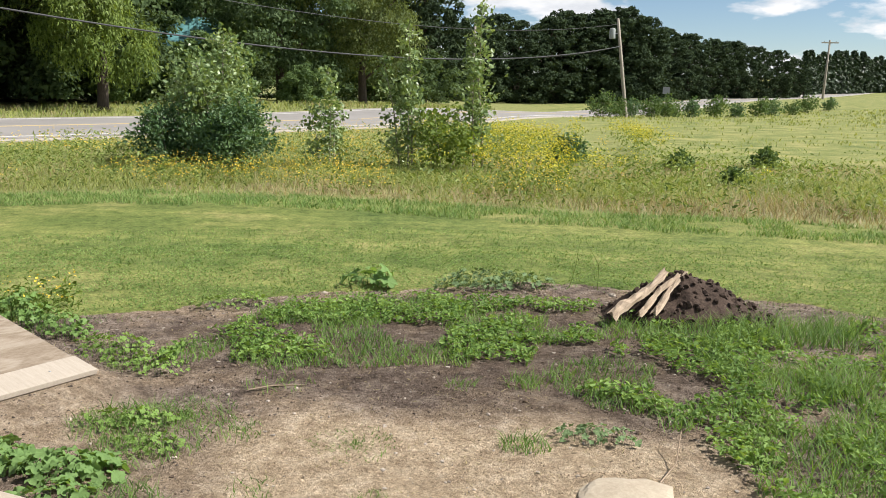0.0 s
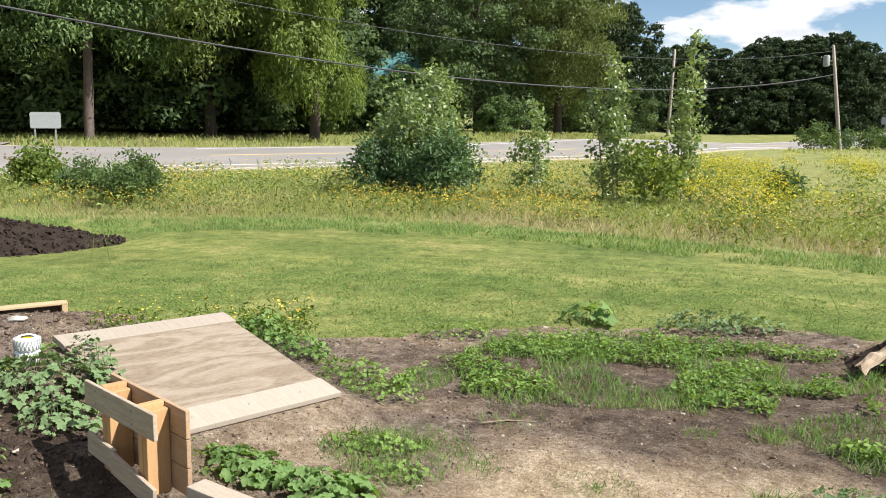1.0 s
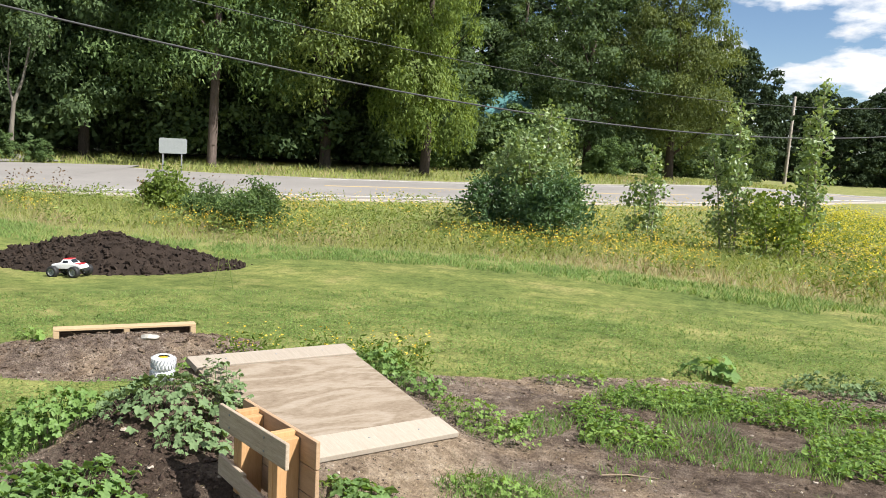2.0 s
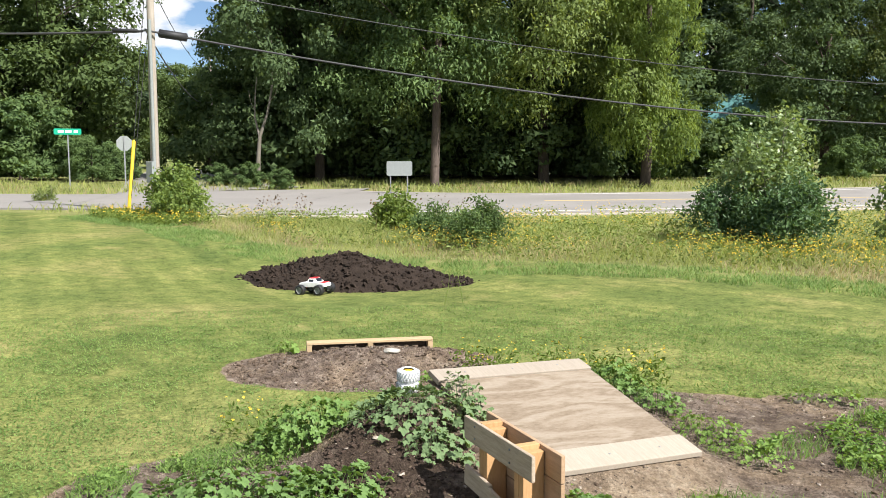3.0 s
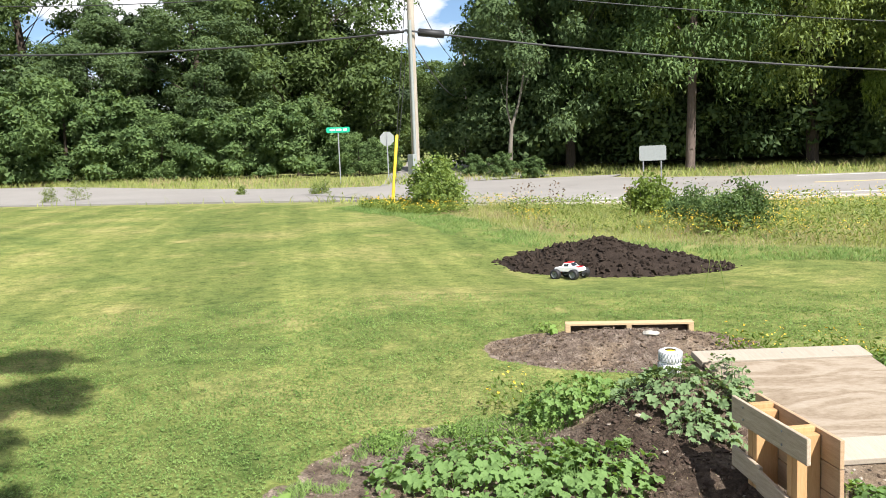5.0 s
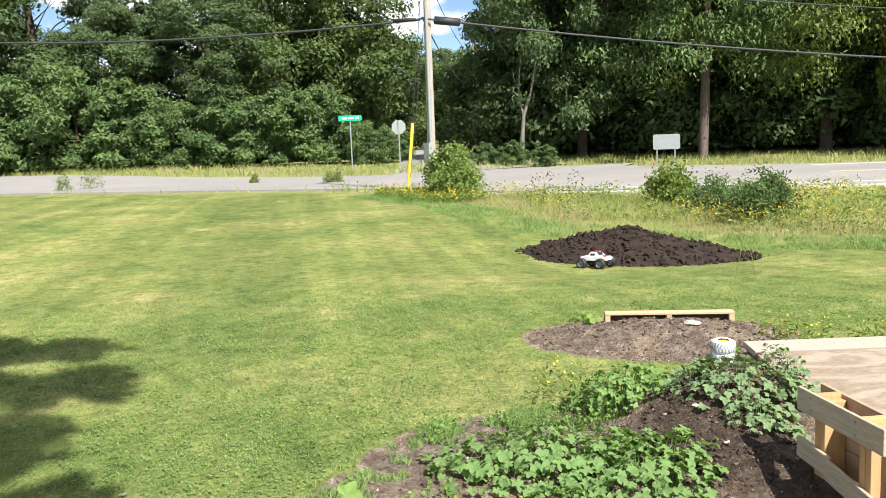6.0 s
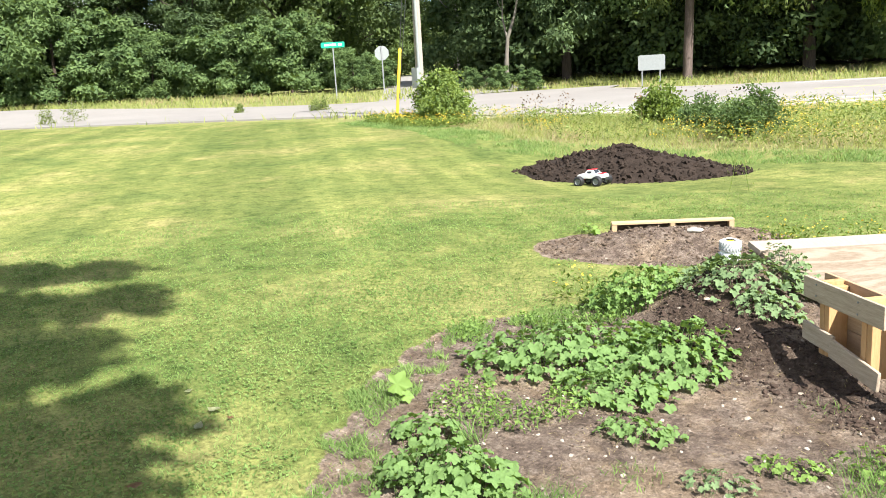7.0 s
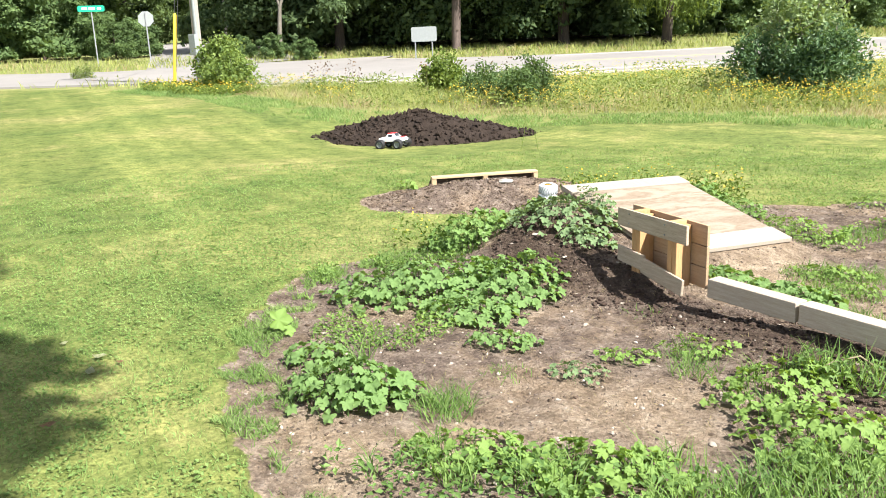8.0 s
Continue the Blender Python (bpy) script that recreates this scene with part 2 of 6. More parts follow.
M_GREYED = wood("greyed_board", [(0.3, (0.22, 0.175, 0.125)), (0.55, (0.36, 0.295, 0.22)), (0.72, (0.45, 0.38, 0.30))], (1.5, 16, 16), random_by="object")
M_BLOCK = wood("fresh_orange_wood", [(0.3, (0.38, 0.21, 0.09)), (0.7, (0.54, 0.335, 0.165))], (14, 14, 1.5), random_by="object")
M_POLE = wood("pole_wood", [(0.3, (0.20, 0.17, 0.135)), (0.7, (0.40, 0.36, 0.305))], (12, 12, 0.6), scale=3.0)
M_BLACK = plain("black_rubber", (0.013, 0.013, 0.014), 0.6)
M_WIRE = plain("weathered_cable", (0.035, 0.035, 0.036), 0.7)
M_METAL = plain("galvanised_steel", (0.26, 0.27, 0.27), 0.55, metal=0.5)
M_SIGN_BACK = plain("sign_back_aluminium", (0.24, 0.26, 0.25), 0.6, metal=0.1)
M_GREEN_SIGN = plain("green_sign_face", (0.0, 0.30, 0.17), 0.45)
M_WHITE = plain("white_paint", (0.78, 0.78, 0.76), 0.5)
M_YELLOW = plain("yellow_plastic", (0.72, 0.50, 0.03), 0.5)
M_TEAL = plain("teal_metal_roof", (0.08, 0.20, 0.20), 0.5)
M_RED = plain("red_paint", (0.55, 0.02, 0.03), 0.35)
M_GLASS_DARK = plain("dark_window", (0.02, 0.025, 0.03), 0.12)


# ---- building helpers ----
rng = np.random.default_rng(7)


def smooth(a, b, v):
    t = np.clip((np.asarray(v, float) - a) / (b - a), 0, 1)
    return t * t * (3 - 2 * t)


def hashed(i, j, seed):
    v = np.sin(i * 127.1 + j * 311.7 + seed * 74.7) * 43758.5453
    return v - np.floor(v)


def rough_noise(x, y, size, seed=0.0, octaves=3):
    """Value noise from -1 to 1 over arrays."""
    total, amp, norm = 0.0, 1.0, 0.0
    for o in range(octaves):
        px, py = np.asarray(x, float) / size * 2**o, np.asarray(y, float) / size * 2**o
        i, j = np.floor(px), np.floor(py)
        u, v = px - i, py - j
        u, v = u * u * (3 - 2 * u), v * v * (3 - 2 * v)
        a, b, c, d = hashed(i, j, seed + o), hashed(i + 1, j, seed + o), hashed(i, j + 1, seed + o), hashed(i + 1, j + 1, seed + o)
        total = total + amp * ((a * (1 - u) + b * u) * (1 - v) + (c * (1 - u) + d * u) * v)
        norm += amp
        amp *= 0.5
    return total / norm * 2 - 1


def inside(x, y, outline):
    """Signed distance to a closed outline, positive inside."""
    x, y = np.asarray(x, float), np.asarray(y, float)
    best, odd = np.full(x.shape, 1e9), np.zeros(x.shape, bool)
    for (ax, ay), (bx, by) in zip(outline, outline[1:] + outline[:1]):
        dx, dy = bx - ax, by - ay
        t = np.clip(((x - ax) * dx + (y - ay) * dy) / (dx * dx + dy * dy), 0, 1)
        best = np.minimum(best, np.hypot(x - ax - t * dx, y - ay - t * dy))
        cross = ((ay > y) != (by > y)) & (x < (bx - ax) * (y - ay) / (by - ay + 1e-12) + ax)
        odd ^= cross
    return np.where(odd, best, -best)


def mesh_of(name, verts, faces, mat, flat=True):
    me = bpy.data.meshes.new(name)
    me.from_pydata(np.asarray(verts).tolist() if isinstance(verts, np.ndarray) else verts, [], faces.tolist() if isinstance(faces, np.ndarray) else faces)
    me.materials.append(mat)
    if not flat:
        me.polygons.foreach_set("use_smooth", [True] * len(me.polygons))
    me.update()
    return me


def mesh_fast(name, verts, faces, mat, flat=True):
    """Many faces of one corner count, from arrays."""
    me = bpy.data.meshes.new(name)
    n, k = faces.shape
    me.vertices.add(len(verts))
    me.vertices.foreach_set("co", np.asarray(verts, np.float32).ravel())
    me.loops.add(n * k)
    me.loops.foreach_set("vertex_index", faces.astype(np.int32).ravel())
    me.polygons.add(n)
    me.polygons.foreach_set("loop_start", np.arange(0, n * k, k, dtype=np.int32))
    me.polygons.foreach_set("loop_total", np.full(n, k, np.int32))
    me.polygons.foreach_set("use_smooth", np.full(n, not flat))
    me.materials.append(mat)
    me.update(calc_edges=True)
    me.validate()
    return me


def part(name, data, material_used, parent, label=""):
    """One mesh object, from a bmesh or a mesh, under a thing or a part."""
    if isinstance(data, bmesh.types.BMesh):
        me = bpy.data.meshes.new(name)
        data.to_mesh(me)
        data.free()
        me.materials.append(material_used)
        data = me
    ob = new(name, data)
    ob.parent = parent
    return tagged(ob, label) if label else ob


def thing(name, m, label, category, group="", kind=""):
    """An Empty at the base of a thing, for its parts."""
    ob = new(name)
    ob.empty_display_size = 0.1
    ob.matrix_world = m
    return tagged(ob, label, category, group, kind)


def slab(lx, ly, lz, at=(0, 0, 0), bevel=0.004, m=None):
    """A box with worn edges; at is its middle."""
    bm = bmesh.new()
    bmesh.ops.create_cube(bm, size=1.0)
    bmesh.ops.scale(bm, vec=(lx, ly, lz), verts=bm.verts)
    if bevel:
        bmesh.ops.bevel(bm, geom=bm.edges[:], offset=bevel, segments=2, affect="EDGES", profile=0.6)
    if m is not None:
        bmesh.ops.transform(bm, matrix=m, verts=bm.verts)
    bmesh.ops.translate(bm, vec=at, verts=bm.verts)
    return bm


def turned(profile, steps=24, m=None, cap=True):
    """A body of revolution about z from (radius, height) pairs."""
    bm = bmesh.new()
    rings = [[bm.verts.new((r * math.cos(2 * math.pi * k / steps), r * math.sin(2 * math.pi * k / steps), z)) for k in range(steps)] for r, z in profile]
    for a, b in zip(rings, rings[1:]):
        for k in range(steps):
            bm.faces.new((a[k], a[(k + 1) % steps], b[(k + 1) % steps], b[k]))
    if cap:
        bm.faces.new(rings[0][::-1])
        bm.faces.new(rings[-1])
    for f in bm.faces:
        f.smooth = True
    if m is not None:
        bmesh.ops.transform(bm, matrix=m, verts=bm.verts)
    return bm


def tubes(paths, sides=6):
    """Verts and faces of tapered tubes; a path is a list of (point, radius)."""
    vs, fs = [], []
    for pts in paths:
        base = len(vs)
        for k, (p, r) in enumerate(pts):
            p = Vector(p)
            a, b = Vector(pts[max(k - 1, 0)][0]), Vector(pts[min(k + 1, len(pts) - 1)][0])
            d = (b - a).normalized()
            u = d.orthogonal().normalized()
            w = d.cross(u)
            for s in range(sides):
                q = p + r * (math.cos(2 * math.pi * s / sides) * u + math.sin(2 * math.pi * s / sides) * w)
                vs.append(tuple(q))
        for k in range(len(pts) - 1):
            for s in range(sides):
                a, b = base + k * sides + s, base + k * sides + (s + 1) % sides
                fs.append((a, b, b + sides, a + sides))
    return vs, fs


def tube_mesh(name, paths, mat, sides=6):
    vs, fs = tubes(paths, sides)
    return mesh_of(name, vs, fs, mat, flat=False)


def leaf_mesh(name, at, up, size, mat, slim=0.55, fold=0.15, along=None):
    """One folded diamond for each leaf; up are their normals."""
    n = len(at)
    up = up / np.linalg.norm(up, axis=1, keepdims=True)
    if along is None:
        along = rng.normal(size=(n, 3))
    t = along - (along * up).sum(1, keepdims=True) * up
    t /= np.linalg.norm(t, axis=1, keepdims=True) + 1e-9
    s = np.cross(up, t)
    size = np.asarray(size).reshape(-1, 1)
    v = np.empty((n, 4, 3))
    v[:, 0] = at - t * size * 0.5
    v[:, 1] = at + s * size * 0.5 * slim + up * size * fold
    v[:, 2] = at + t * size * 0.5
    v[:, 3] = at - s * size * 0.5 * slim + up * size * fold
    return mesh_fast(name, v.reshape(-1, 3), np.arange(n * 4).reshape(n, 4), mat)


def spray_mesh(name, at, up, size, mat, along=None, slim=0.7):
    """One pointed three-cornered leaf for each place."""
    n = len(at)
    up = up / np.linalg.norm(up, axis=1, keepdims=True)
    if along is None:
        along = rng.normal(size=(n, 3))
    t = along - (along * up).sum(1, keepdims=True) * up
    t /= np.linalg.norm(t, axis=1, keepdims=True) + 1e-9
    s = np.cross(up, t)
    size = np.asarray(size).reshape(-1, 1)
    v = np.empty((n, 3, 3))
    v[:, 0] = at + t * size * 0.6
    v[:, 1] = at - t * size * 0.4 + s * size * 0.5 * slim
    v[:, 2] = at - t * size * 0.4 - s * size * 0.5 * slim
    return mesh_fast(name, v.reshape(-1, 3), np.arange(n * 3).reshape(n, 3), mat)


def blade_mesh(name, at, height, width, lean, mat, bend=0.35):
    """Grass blades: each a base quad and a tip, bent to one side."""
    n = len(at)
    a = rng.uniform(0, 2 * math.pi, n)
    side = np.stack([np.cos(a), np.sin(a), 0 * a], 1)
    b = rng.uniform(0, 2 * math.pi, n)
    out = np.stack([np.cos(b), np.sin(b), 0 * b], 1) * (lean * rng.uniform(0.3, 1.3, n) * height)[:, None]
    up = np.stack([0 * height, 0 * height, height], 1)
    w = np.broadcast_to(width, (n,))[:, None]
    v = np.empty((n, 5, 3))
    v[:, 0], v[:, 1] = at - side * w * 0.5, at + side * w * 0.5
    mid = at + up * 0.6 + out * bend
    v[:, 2], v[:, 3] = mid + side * w * 0.35, mid - side * w * 0.35
    v[:, 4] = at + up + out
    base = np.arange(n)[:, None] * 5
    tri = np.concatenate([base + np.array([[0, 1, 2]]), base + np.array([[0, 2, 3]]), base + np.array([[3, 2, 4]])])
    return mesh_fast(name, v.reshape(-1, 3), tri, mat)


# ---- the lie of the land ----
GARDEN = [(-2.1, 5.85), (-1.4, 6.25), (-0.6, 6.55), (0.3, 6.8), (1.2, 6.85), (2.4, 6.35), (3.3, 5.95), (5.2, 5.6), (5.2, 1.0), (1.0, -0.2), (-1.6, 0.25), (-2.5, 0.45),
          (-3.15, 0.9), (-3.6, 1.4), (-3.95, 1.9), (-4.2, 2.5), (-4.15, 2.9), (-3.95, 3.6), (-3.6, 4.3), (-3.2, 4.9), (-2.9, 5.5)]
SAND = [(-0.85, 3.0), (-0.9, 3.75), (-0.5, 4.25), (-0.1, 4.0), (0.7, 4.05), (1.25, 3.75), (1.3, 2.2), (-0.4, 2.2)]
SAND_RAMP = [(-2.3, 3.9), (-1.7, 4.5), (-1.1, 4.25), (-1.25, 3.7), (-1.9, 3.5)]
SAND_FRONT = [(-3.3, 0.7), (-2.9, 1.0), (-2.3, 1.25), (-1.9, 2.0), (-1.4, 2.1), (-1.3, 1.6), (-1.8, 1.2), (-2.4, 0.7), (-2.8, 0.5)]
LAWN_END = [(-60, -7.0), (-38, 5.7), (-29, 10.7), (-23, 13.4), (-19.5, 14.0), (-15.0, 12.6), (-11.8, 11.3), (-9.3, 11.5), (-6.5, 11.95), (-4.0, 12.4), (-1.8, 12.1), (0.5, 11.5), (1.6, 11.0), (3.8, 10.4), (14, 7.5), (60, -6), (60, 400), (-60, 400)]
ROAD_NEAR = [(-17.2, 14.3), (-14.4, 15.9), (-9.5, 20.2), (-3.9, 26.8), (1.0, 34.0), (6.3, 45.0), (10.7, 58.0), (20.4, 80), (36.2, 108), (68.7, 158), (142.6, 258), (220.6, 360)]
ROAD_FAR = [(-25.5, 29.2), (-20.5, 29.4), (-16.5, 31.2), (-11.4, 36.5), (-5.0, 42.9), (-0.7, 49.5), (4.9, 63), (13.5, 84), (29.3, 113), (61.8, 163), (133.8, 263), (210.8, 366)]
SIDE_NEAR = [(-16.5, 15.2), (-20.0, 15.6), (-23.5, 14.2), (-29.6, 11.1), (-38.0, 6.5), (-60, -5.6), (-110, -33)]
SIDE_FAR = [(-24.0, 30.5), (-27.5, 26.0), (-30.0, 20.4), (-38.7, 15.7), (-45.3, 12.7), (-64, 3.5), (-114, -21)]
BACK_NEAR = [(-27, 29.5), (-33, 31.0), (-48, 44), (-75, 66)]
BACK_FAR = [(-29.5, 21.4), (-35, 26.0), (-52, 40.5), (-79, 62)]


RAMP_FOOT = [(-2.64, 5.03), (-1.66, 4.43), (-2.16, 3.54), (-3.14, 4.12)]
RAMP_PLANE = tuple(np.linalg.solve(np.array([[-2.632, 5.021, 1], [-1.685, 4.435, 1], [-3.13, 4.13, 1]]), np.array([0.318, 0.075, 0.352])))
# dark berm soil; before pallet and beam their shade is put into the colour
DARK_SHADED = [(-3.25, 3.7), (-2.8, 3.75), (-2.5, 3.4), (-1.85, 3.05), (-0.8, 2.68), (-0.4, 2.3), (-0.95, 2.15), (-1.6, 2.6), (-2.1, 2.85), (-2.65, 2.95), (-3.0, 3.1), (-3.25, 3.4)]
DARK_BED = [(-1.03, 4.76), (-1.81, 5.53), (-0.77, 6.17), (0.38, 6.39), (1.31, 6.61), (2.04, 5.28), (1.38, 4.12), (1.08, 4.05), (0.4, 4.1), (-0.3, 4.22), (-0.66, 4.45)]


def dark_shaded_at(x, y):
    wander = 0.15 * rough_noise(x, y, 0.4, 12.0)
    return np.maximum(smooth(-0.2, 0.15, inside(x, y, DARK_SHADED) + wander), 0.6 * smooth(-0.2, 0.3, inside(x, y, DARK_BED) + 2 * wander))


def soil_at(x, y):
    edge = 0.16 * rough_noise(x, y, 0.7, 3.0, 4) + 0.07 * rough_noise(x, y, 0.2, 8.0, 2)
    a = smooth(-0.06, 0.06, inside(x, y, GARDEN) + edge)
    u, v = (x + 4.54) * 0.79 + (y - 5.2) * 0.61, -(x + 4.54) * 0.61 + (y - 5.2) * 0.79
    b = smooth(-0.08, 0.08, 1 - np.sqrt((u / 1.08) ** 2 + (v / 0.70) ** 2) + edge * 0.7)
    return np.maximum(a, b)


def sand_at(x, y):
    wander = 0.35 * rough_noise(x, y, 0.6, 9.0, 4)
    main, foot, front = [smooth(-0.28, 0.28, inside(x, y, area) + wander) for area in (SAND, SAND_RAMP, SAND_FRONT)]
    return np.maximum(np.maximum(0.95 * main, 0.5 * foot), 0.5 * front)


def ground(x, y):
    x, y = np.asarray(x, float), np.asarray(y, float)
    r = np.hypot(x + 0.4, y)
    h = 0.12 * smooth(12, 20, r) + 0.35 * smooth(36, 48, r) * smooth(12, -2, x) * smooth(0, 10, y)
    h = h - 0.95 * np.exp(-((x - 22) ** 2 / (2 * 22.0**2) + (y - 85) ** 2 / (2 * 28.0**2))) + 7 * smooth(150, 420, y)
    h = h - 0.2 * np.exp(-((x + 8.45) ** 2 + (y - 9.4) ** 2) / (2 * 1.8**2))
    h = h + 0.012 * rough_noise(x, y, 1.5, 2.0, 3) * smooth(30, 12, r)
    near = (r < 9)
    if np.any(near):
        s = soil_at(x, y)
        h = h + near * s * (0.016 * rough_noise(x, y, 0.5, 5.0, 4) + 0.012 * rough_noise(x, y, 0.14, 15.0, 2) - 0.012)
        h = h + 0.30 * np.exp(-(((x + 3.1) / 0.42) ** 2 + ((y - 3.8) / 0.5) ** 2)) + 0.13 * np.exp(-(((x + 2.55) / 0.4) ** 2 + ((y - 3.35) / 0.35) ** 2))
        h = h + 0.14 * np.exp(-(((x + 2.7) / 0.5) ** 2 + ((y - 4.6) / 0.6) ** 2))
        u, v = (x + 4.45) * 0.79 + (y - 5.3) * 0.61, -(x + 4.45) * 0.61 + (y - 5.3) * 0.79
        h = h + 0.178 * np.exp(-((u / 0.85) ** 4 + ((v + 0.15) / 0.30) ** 2))
        fill = RAMP_PLANE[0] * x + RAMP_PLANE[1] * y + RAMP_PLANE[2] - 0.032
        h = h + np.maximum(fill - h, 0) * smooth(-0.28, 0.03, inside(x, y, RAMP_FOOT))
        h = h + 0.06 * np.exp(-(((x + 1.2) / 0.8) ** 2 + ((y - 2.75) / 0.25) ** 2))
    return h


def gz(x, y):
    return float(ground(np.array([x]), np.array([y]))[0])


def lines(near_lo, near_hi, step, far):
    inner = np.arange(near_lo, near_hi + step / 2, step)
    up, v, s = [], near_hi, step
    while v < far:
        s = min(s * 1.13, 120)
        v += s
        up.append(v)
    down, v, s = [], near_lo, step
    while v > -far:
        s = min(s * 1.13, 120)
        v -= s
        down.append(v)
    return np.concatenate([down[::-1], inner, up])


def build_ground():
    xs, ys = lines(-5.6, 4.2, 0.05, 1600), lines(-0.2, 7.2, 0.05, 1600)
    gx, gy = np.meshgrid(xs, ys)
    x, y = gx.ravel(), gy.ravel()
    z = ground(x, y)
    nx, ny = len(xs), len(ys)
    i, j = np.meshgrid(np.arange(nx - 1), np.arange(ny - 1))
    a = (j * nx + i).ravel()
    faces = np.stack([a, a + 1, a + nx + 1, a + nx], 1)
    me = mesh_fast("ground", np.stack([x, y, z], 1), faces, ground_material(), flat=False)
    meadow = smooth(-0.25, 0.25, inside(x, y, LAWN_END) + 0.25 * rough_noise(x, y, 0.8, 4.0, 3))
    pasture = smooth(-1.5, 1.5, (y - 17.5) + 0.3 * (x - 6) + rough_noise(x, y, 3.0, 6.0)) * smooth(2.5, 6, x - 0.1 * (y - 15))
    for key, value in (("soil", soil_at(x, y)), ("sand", sand_at(x, y)), ("dark_shaded", dark_shaded_at(x, y)), ("meadow", meadow), ("pasture", pasture)):
        me.attributes.new(key, "FLOAT", "POINT").data.foreach_set("value", np.asarray(value, np.float32))
    return tagged(new("ground", me), "mown lawn with bare garden soil and rough meadow", "ground", kind="structure")


def ground_material():
    m, nt, bsdf = material("lawn_and_soil")
    coord = nt.nodes.new("ShaderNodeTexCoord")

    def noise_of(scale, detail=6.0, rough=0.6, stretch=None, turn=0.0):
        n = node(nt, "ShaderNodeTexNoise", Scale=scale, Detail=detail, Roughness=rough)
        if stretch:
            mp = nt.nodes.new("ShaderNodeMapping")
            mp.vector_type = "TEXTURE"
            mp.inputs["Scale"].default_value = tuple(1 / s for s in stretch)
            mp.inputs["Rotation"].default_value = (0, 0, radians(turn))
            link(nt, coord, "Object", mp, 0)
            link(nt, mp, 0, n, "Vector")
        else:
            link(nt, coord, "Object", n, "Vector")
        return n

    def blend(a, b, amount, way="MIX"):
        x = nt.nodes.new("ShaderNodeMixRGB")
        x.blend_type = way
        if isinstance(amount, float):
            x.inputs[0].default_value = amount
        else:
            nt.links.new(amount, x.inputs[0])
        nt.links.new(a, x.inputs[1])
        nt.links.new(b, x.inputs[2])
        return x.outputs[0]

    def attribute(name):
        n = nt.nodes.new("ShaderNodeAttribute")
        n.attribute_name = name
        return n.outputs["Fac"]

    # lawn: blades, thin patches and mowing lines
    patch, fine = noise_of(0.55, 5.0), noise_of(38.0, 6.0, 0.7)
    lawn_a = ramp_of(nt, [(0.33, (0.099, 0.136, 0.040)), (0.5, (0.156, 0.182, 0.056)), (0.68, (0.226, 0.222, 0.086))])
    link(nt, patch, "Fac", lawn_a, 0)
    speck = ramp_of(nt, [(0.3, (0.45, 0.45, 0.40)), (0.7, (1.35, 1.35, 1.30))])
    link(nt, fine, "Fac", speck, 0)
    lawn = blend(lawn_a.outputs[0], speck.outputs[0], 1.0, "MULTIPLY")
    lanes = noise_of(1.0, 3.0, 0.6, (0.10, 1.9, 1.0), -9.0)
    lane_tone = ramp_of(nt, [(0.4, (0.86, 0.89, 0.84)), (0.6, (1.13, 1.10, 1.09))])
    link(nt, lanes, "Fac", lane_tone, 0)
    lanes_b = noise_of(1.0, 3.0, 0.6, (0.03, 1.25, 1.0), -31.0)
    tone_b = ramp_of(nt, [(0.40, (0.81, 0.84, 0.79)), (0.60, (1.19, 1.15, 1.14))])
    link(nt, lanes_b, "Fac", tone_b, 0)
    place_of = nt.nodes.new("ShaderNodeSeparateXYZ")
    link(nt, coord, "Object", place_of, 0)
    turn_in = nt.nodes.new("ShaderNodeMapRange")
    turn_in.inputs["From Min"].default_value, turn_in.inputs["From Max"].default_value = -3.5, -7.0
    link(nt, place_of, "X", turn_in, 0)
    stripes = blend(lane_tone.outputs[0], tone_b.outputs[0], turn_in.outputs[0])
    lawn = blend(lawn, stripes, 1.0, "MULTIPLY")
    mottle = noise_of(5.0, 8.0, 0.78)
    mottle_tone = ramp_of(nt, [(0.36, (0.52, 0.62, 0.48)), (0.5, (1.0, 1.0, 1.0)), (0.64, (1.36, 1.27, 1.30))])
    link(nt, mottle, "Fac", mottle_tone, 0)
    lawn = blend(lawn, mottle_tone.outputs[0], 1.0, "MULTIPLY")
    worn = ramp_of(nt, [(0.60, (0.0, 0.0, 0.0)), (0.74, (0.55, 0.55, 0.55))])
    link(nt, noise_of(1.1, 6.0, 0.7), "Fac", worn, 0)
    tan = nt.nodes.new("ShaderNodeRGB")
    tan.outputs[0].default_value = (0.36, 0.29, 0.13, 1)
    lawn = blend(lawn, tan.outputs[0], worn.outputs[0])
    # soil
    clod, grit = noise_of(9.0, 10.0, 0.78), noise_of(48.0, 8.0, 0.75)
    soil = ramp_of(nt, [(0.34, (0.080, 0.059, 0.046)), (0.5, (0.198, 0.150, 0.117)), (0.66, (0.38, 0.312, 0.25))])
    link(nt, clod, "Fac", soil, 0)
    sand = ramp_of(nt, [(0.33, (0.30, 0.215, 0.135)), (0.5, (0.52, 0.40, 0.265)), (0.68, (0.72, 0.585, 0.42))])
    link(nt, clod, "Fac", sand, 0)
    bits = ramp_of(nt, [(0.32, (0.5, 0.5, 0.5)), (0.62, (1.15, 1.15, 1.15)), (0.78, (1.7, 1.65, 1.6))])
    link(nt, grit, "Fac", bits, 0)
    dry_tone = ramp_of(nt, [(0.34, (0.17, 0.118, 0.076)), (0.5, (0.30, 0.222, 0.150)), (0.66, (0.44, 0.345, 0.25))])
    link(nt, clod, "Fac", dry_tone, 0)
    dry_patch = ramp_of(nt, [(0.47, (0.0, 0.0, 0.0)), (0.60, (0.85, 0.85, 0.85))])
    link(nt, noise_of(1.9, 7.0, 0.72), "Fac", dry_patch, 0)
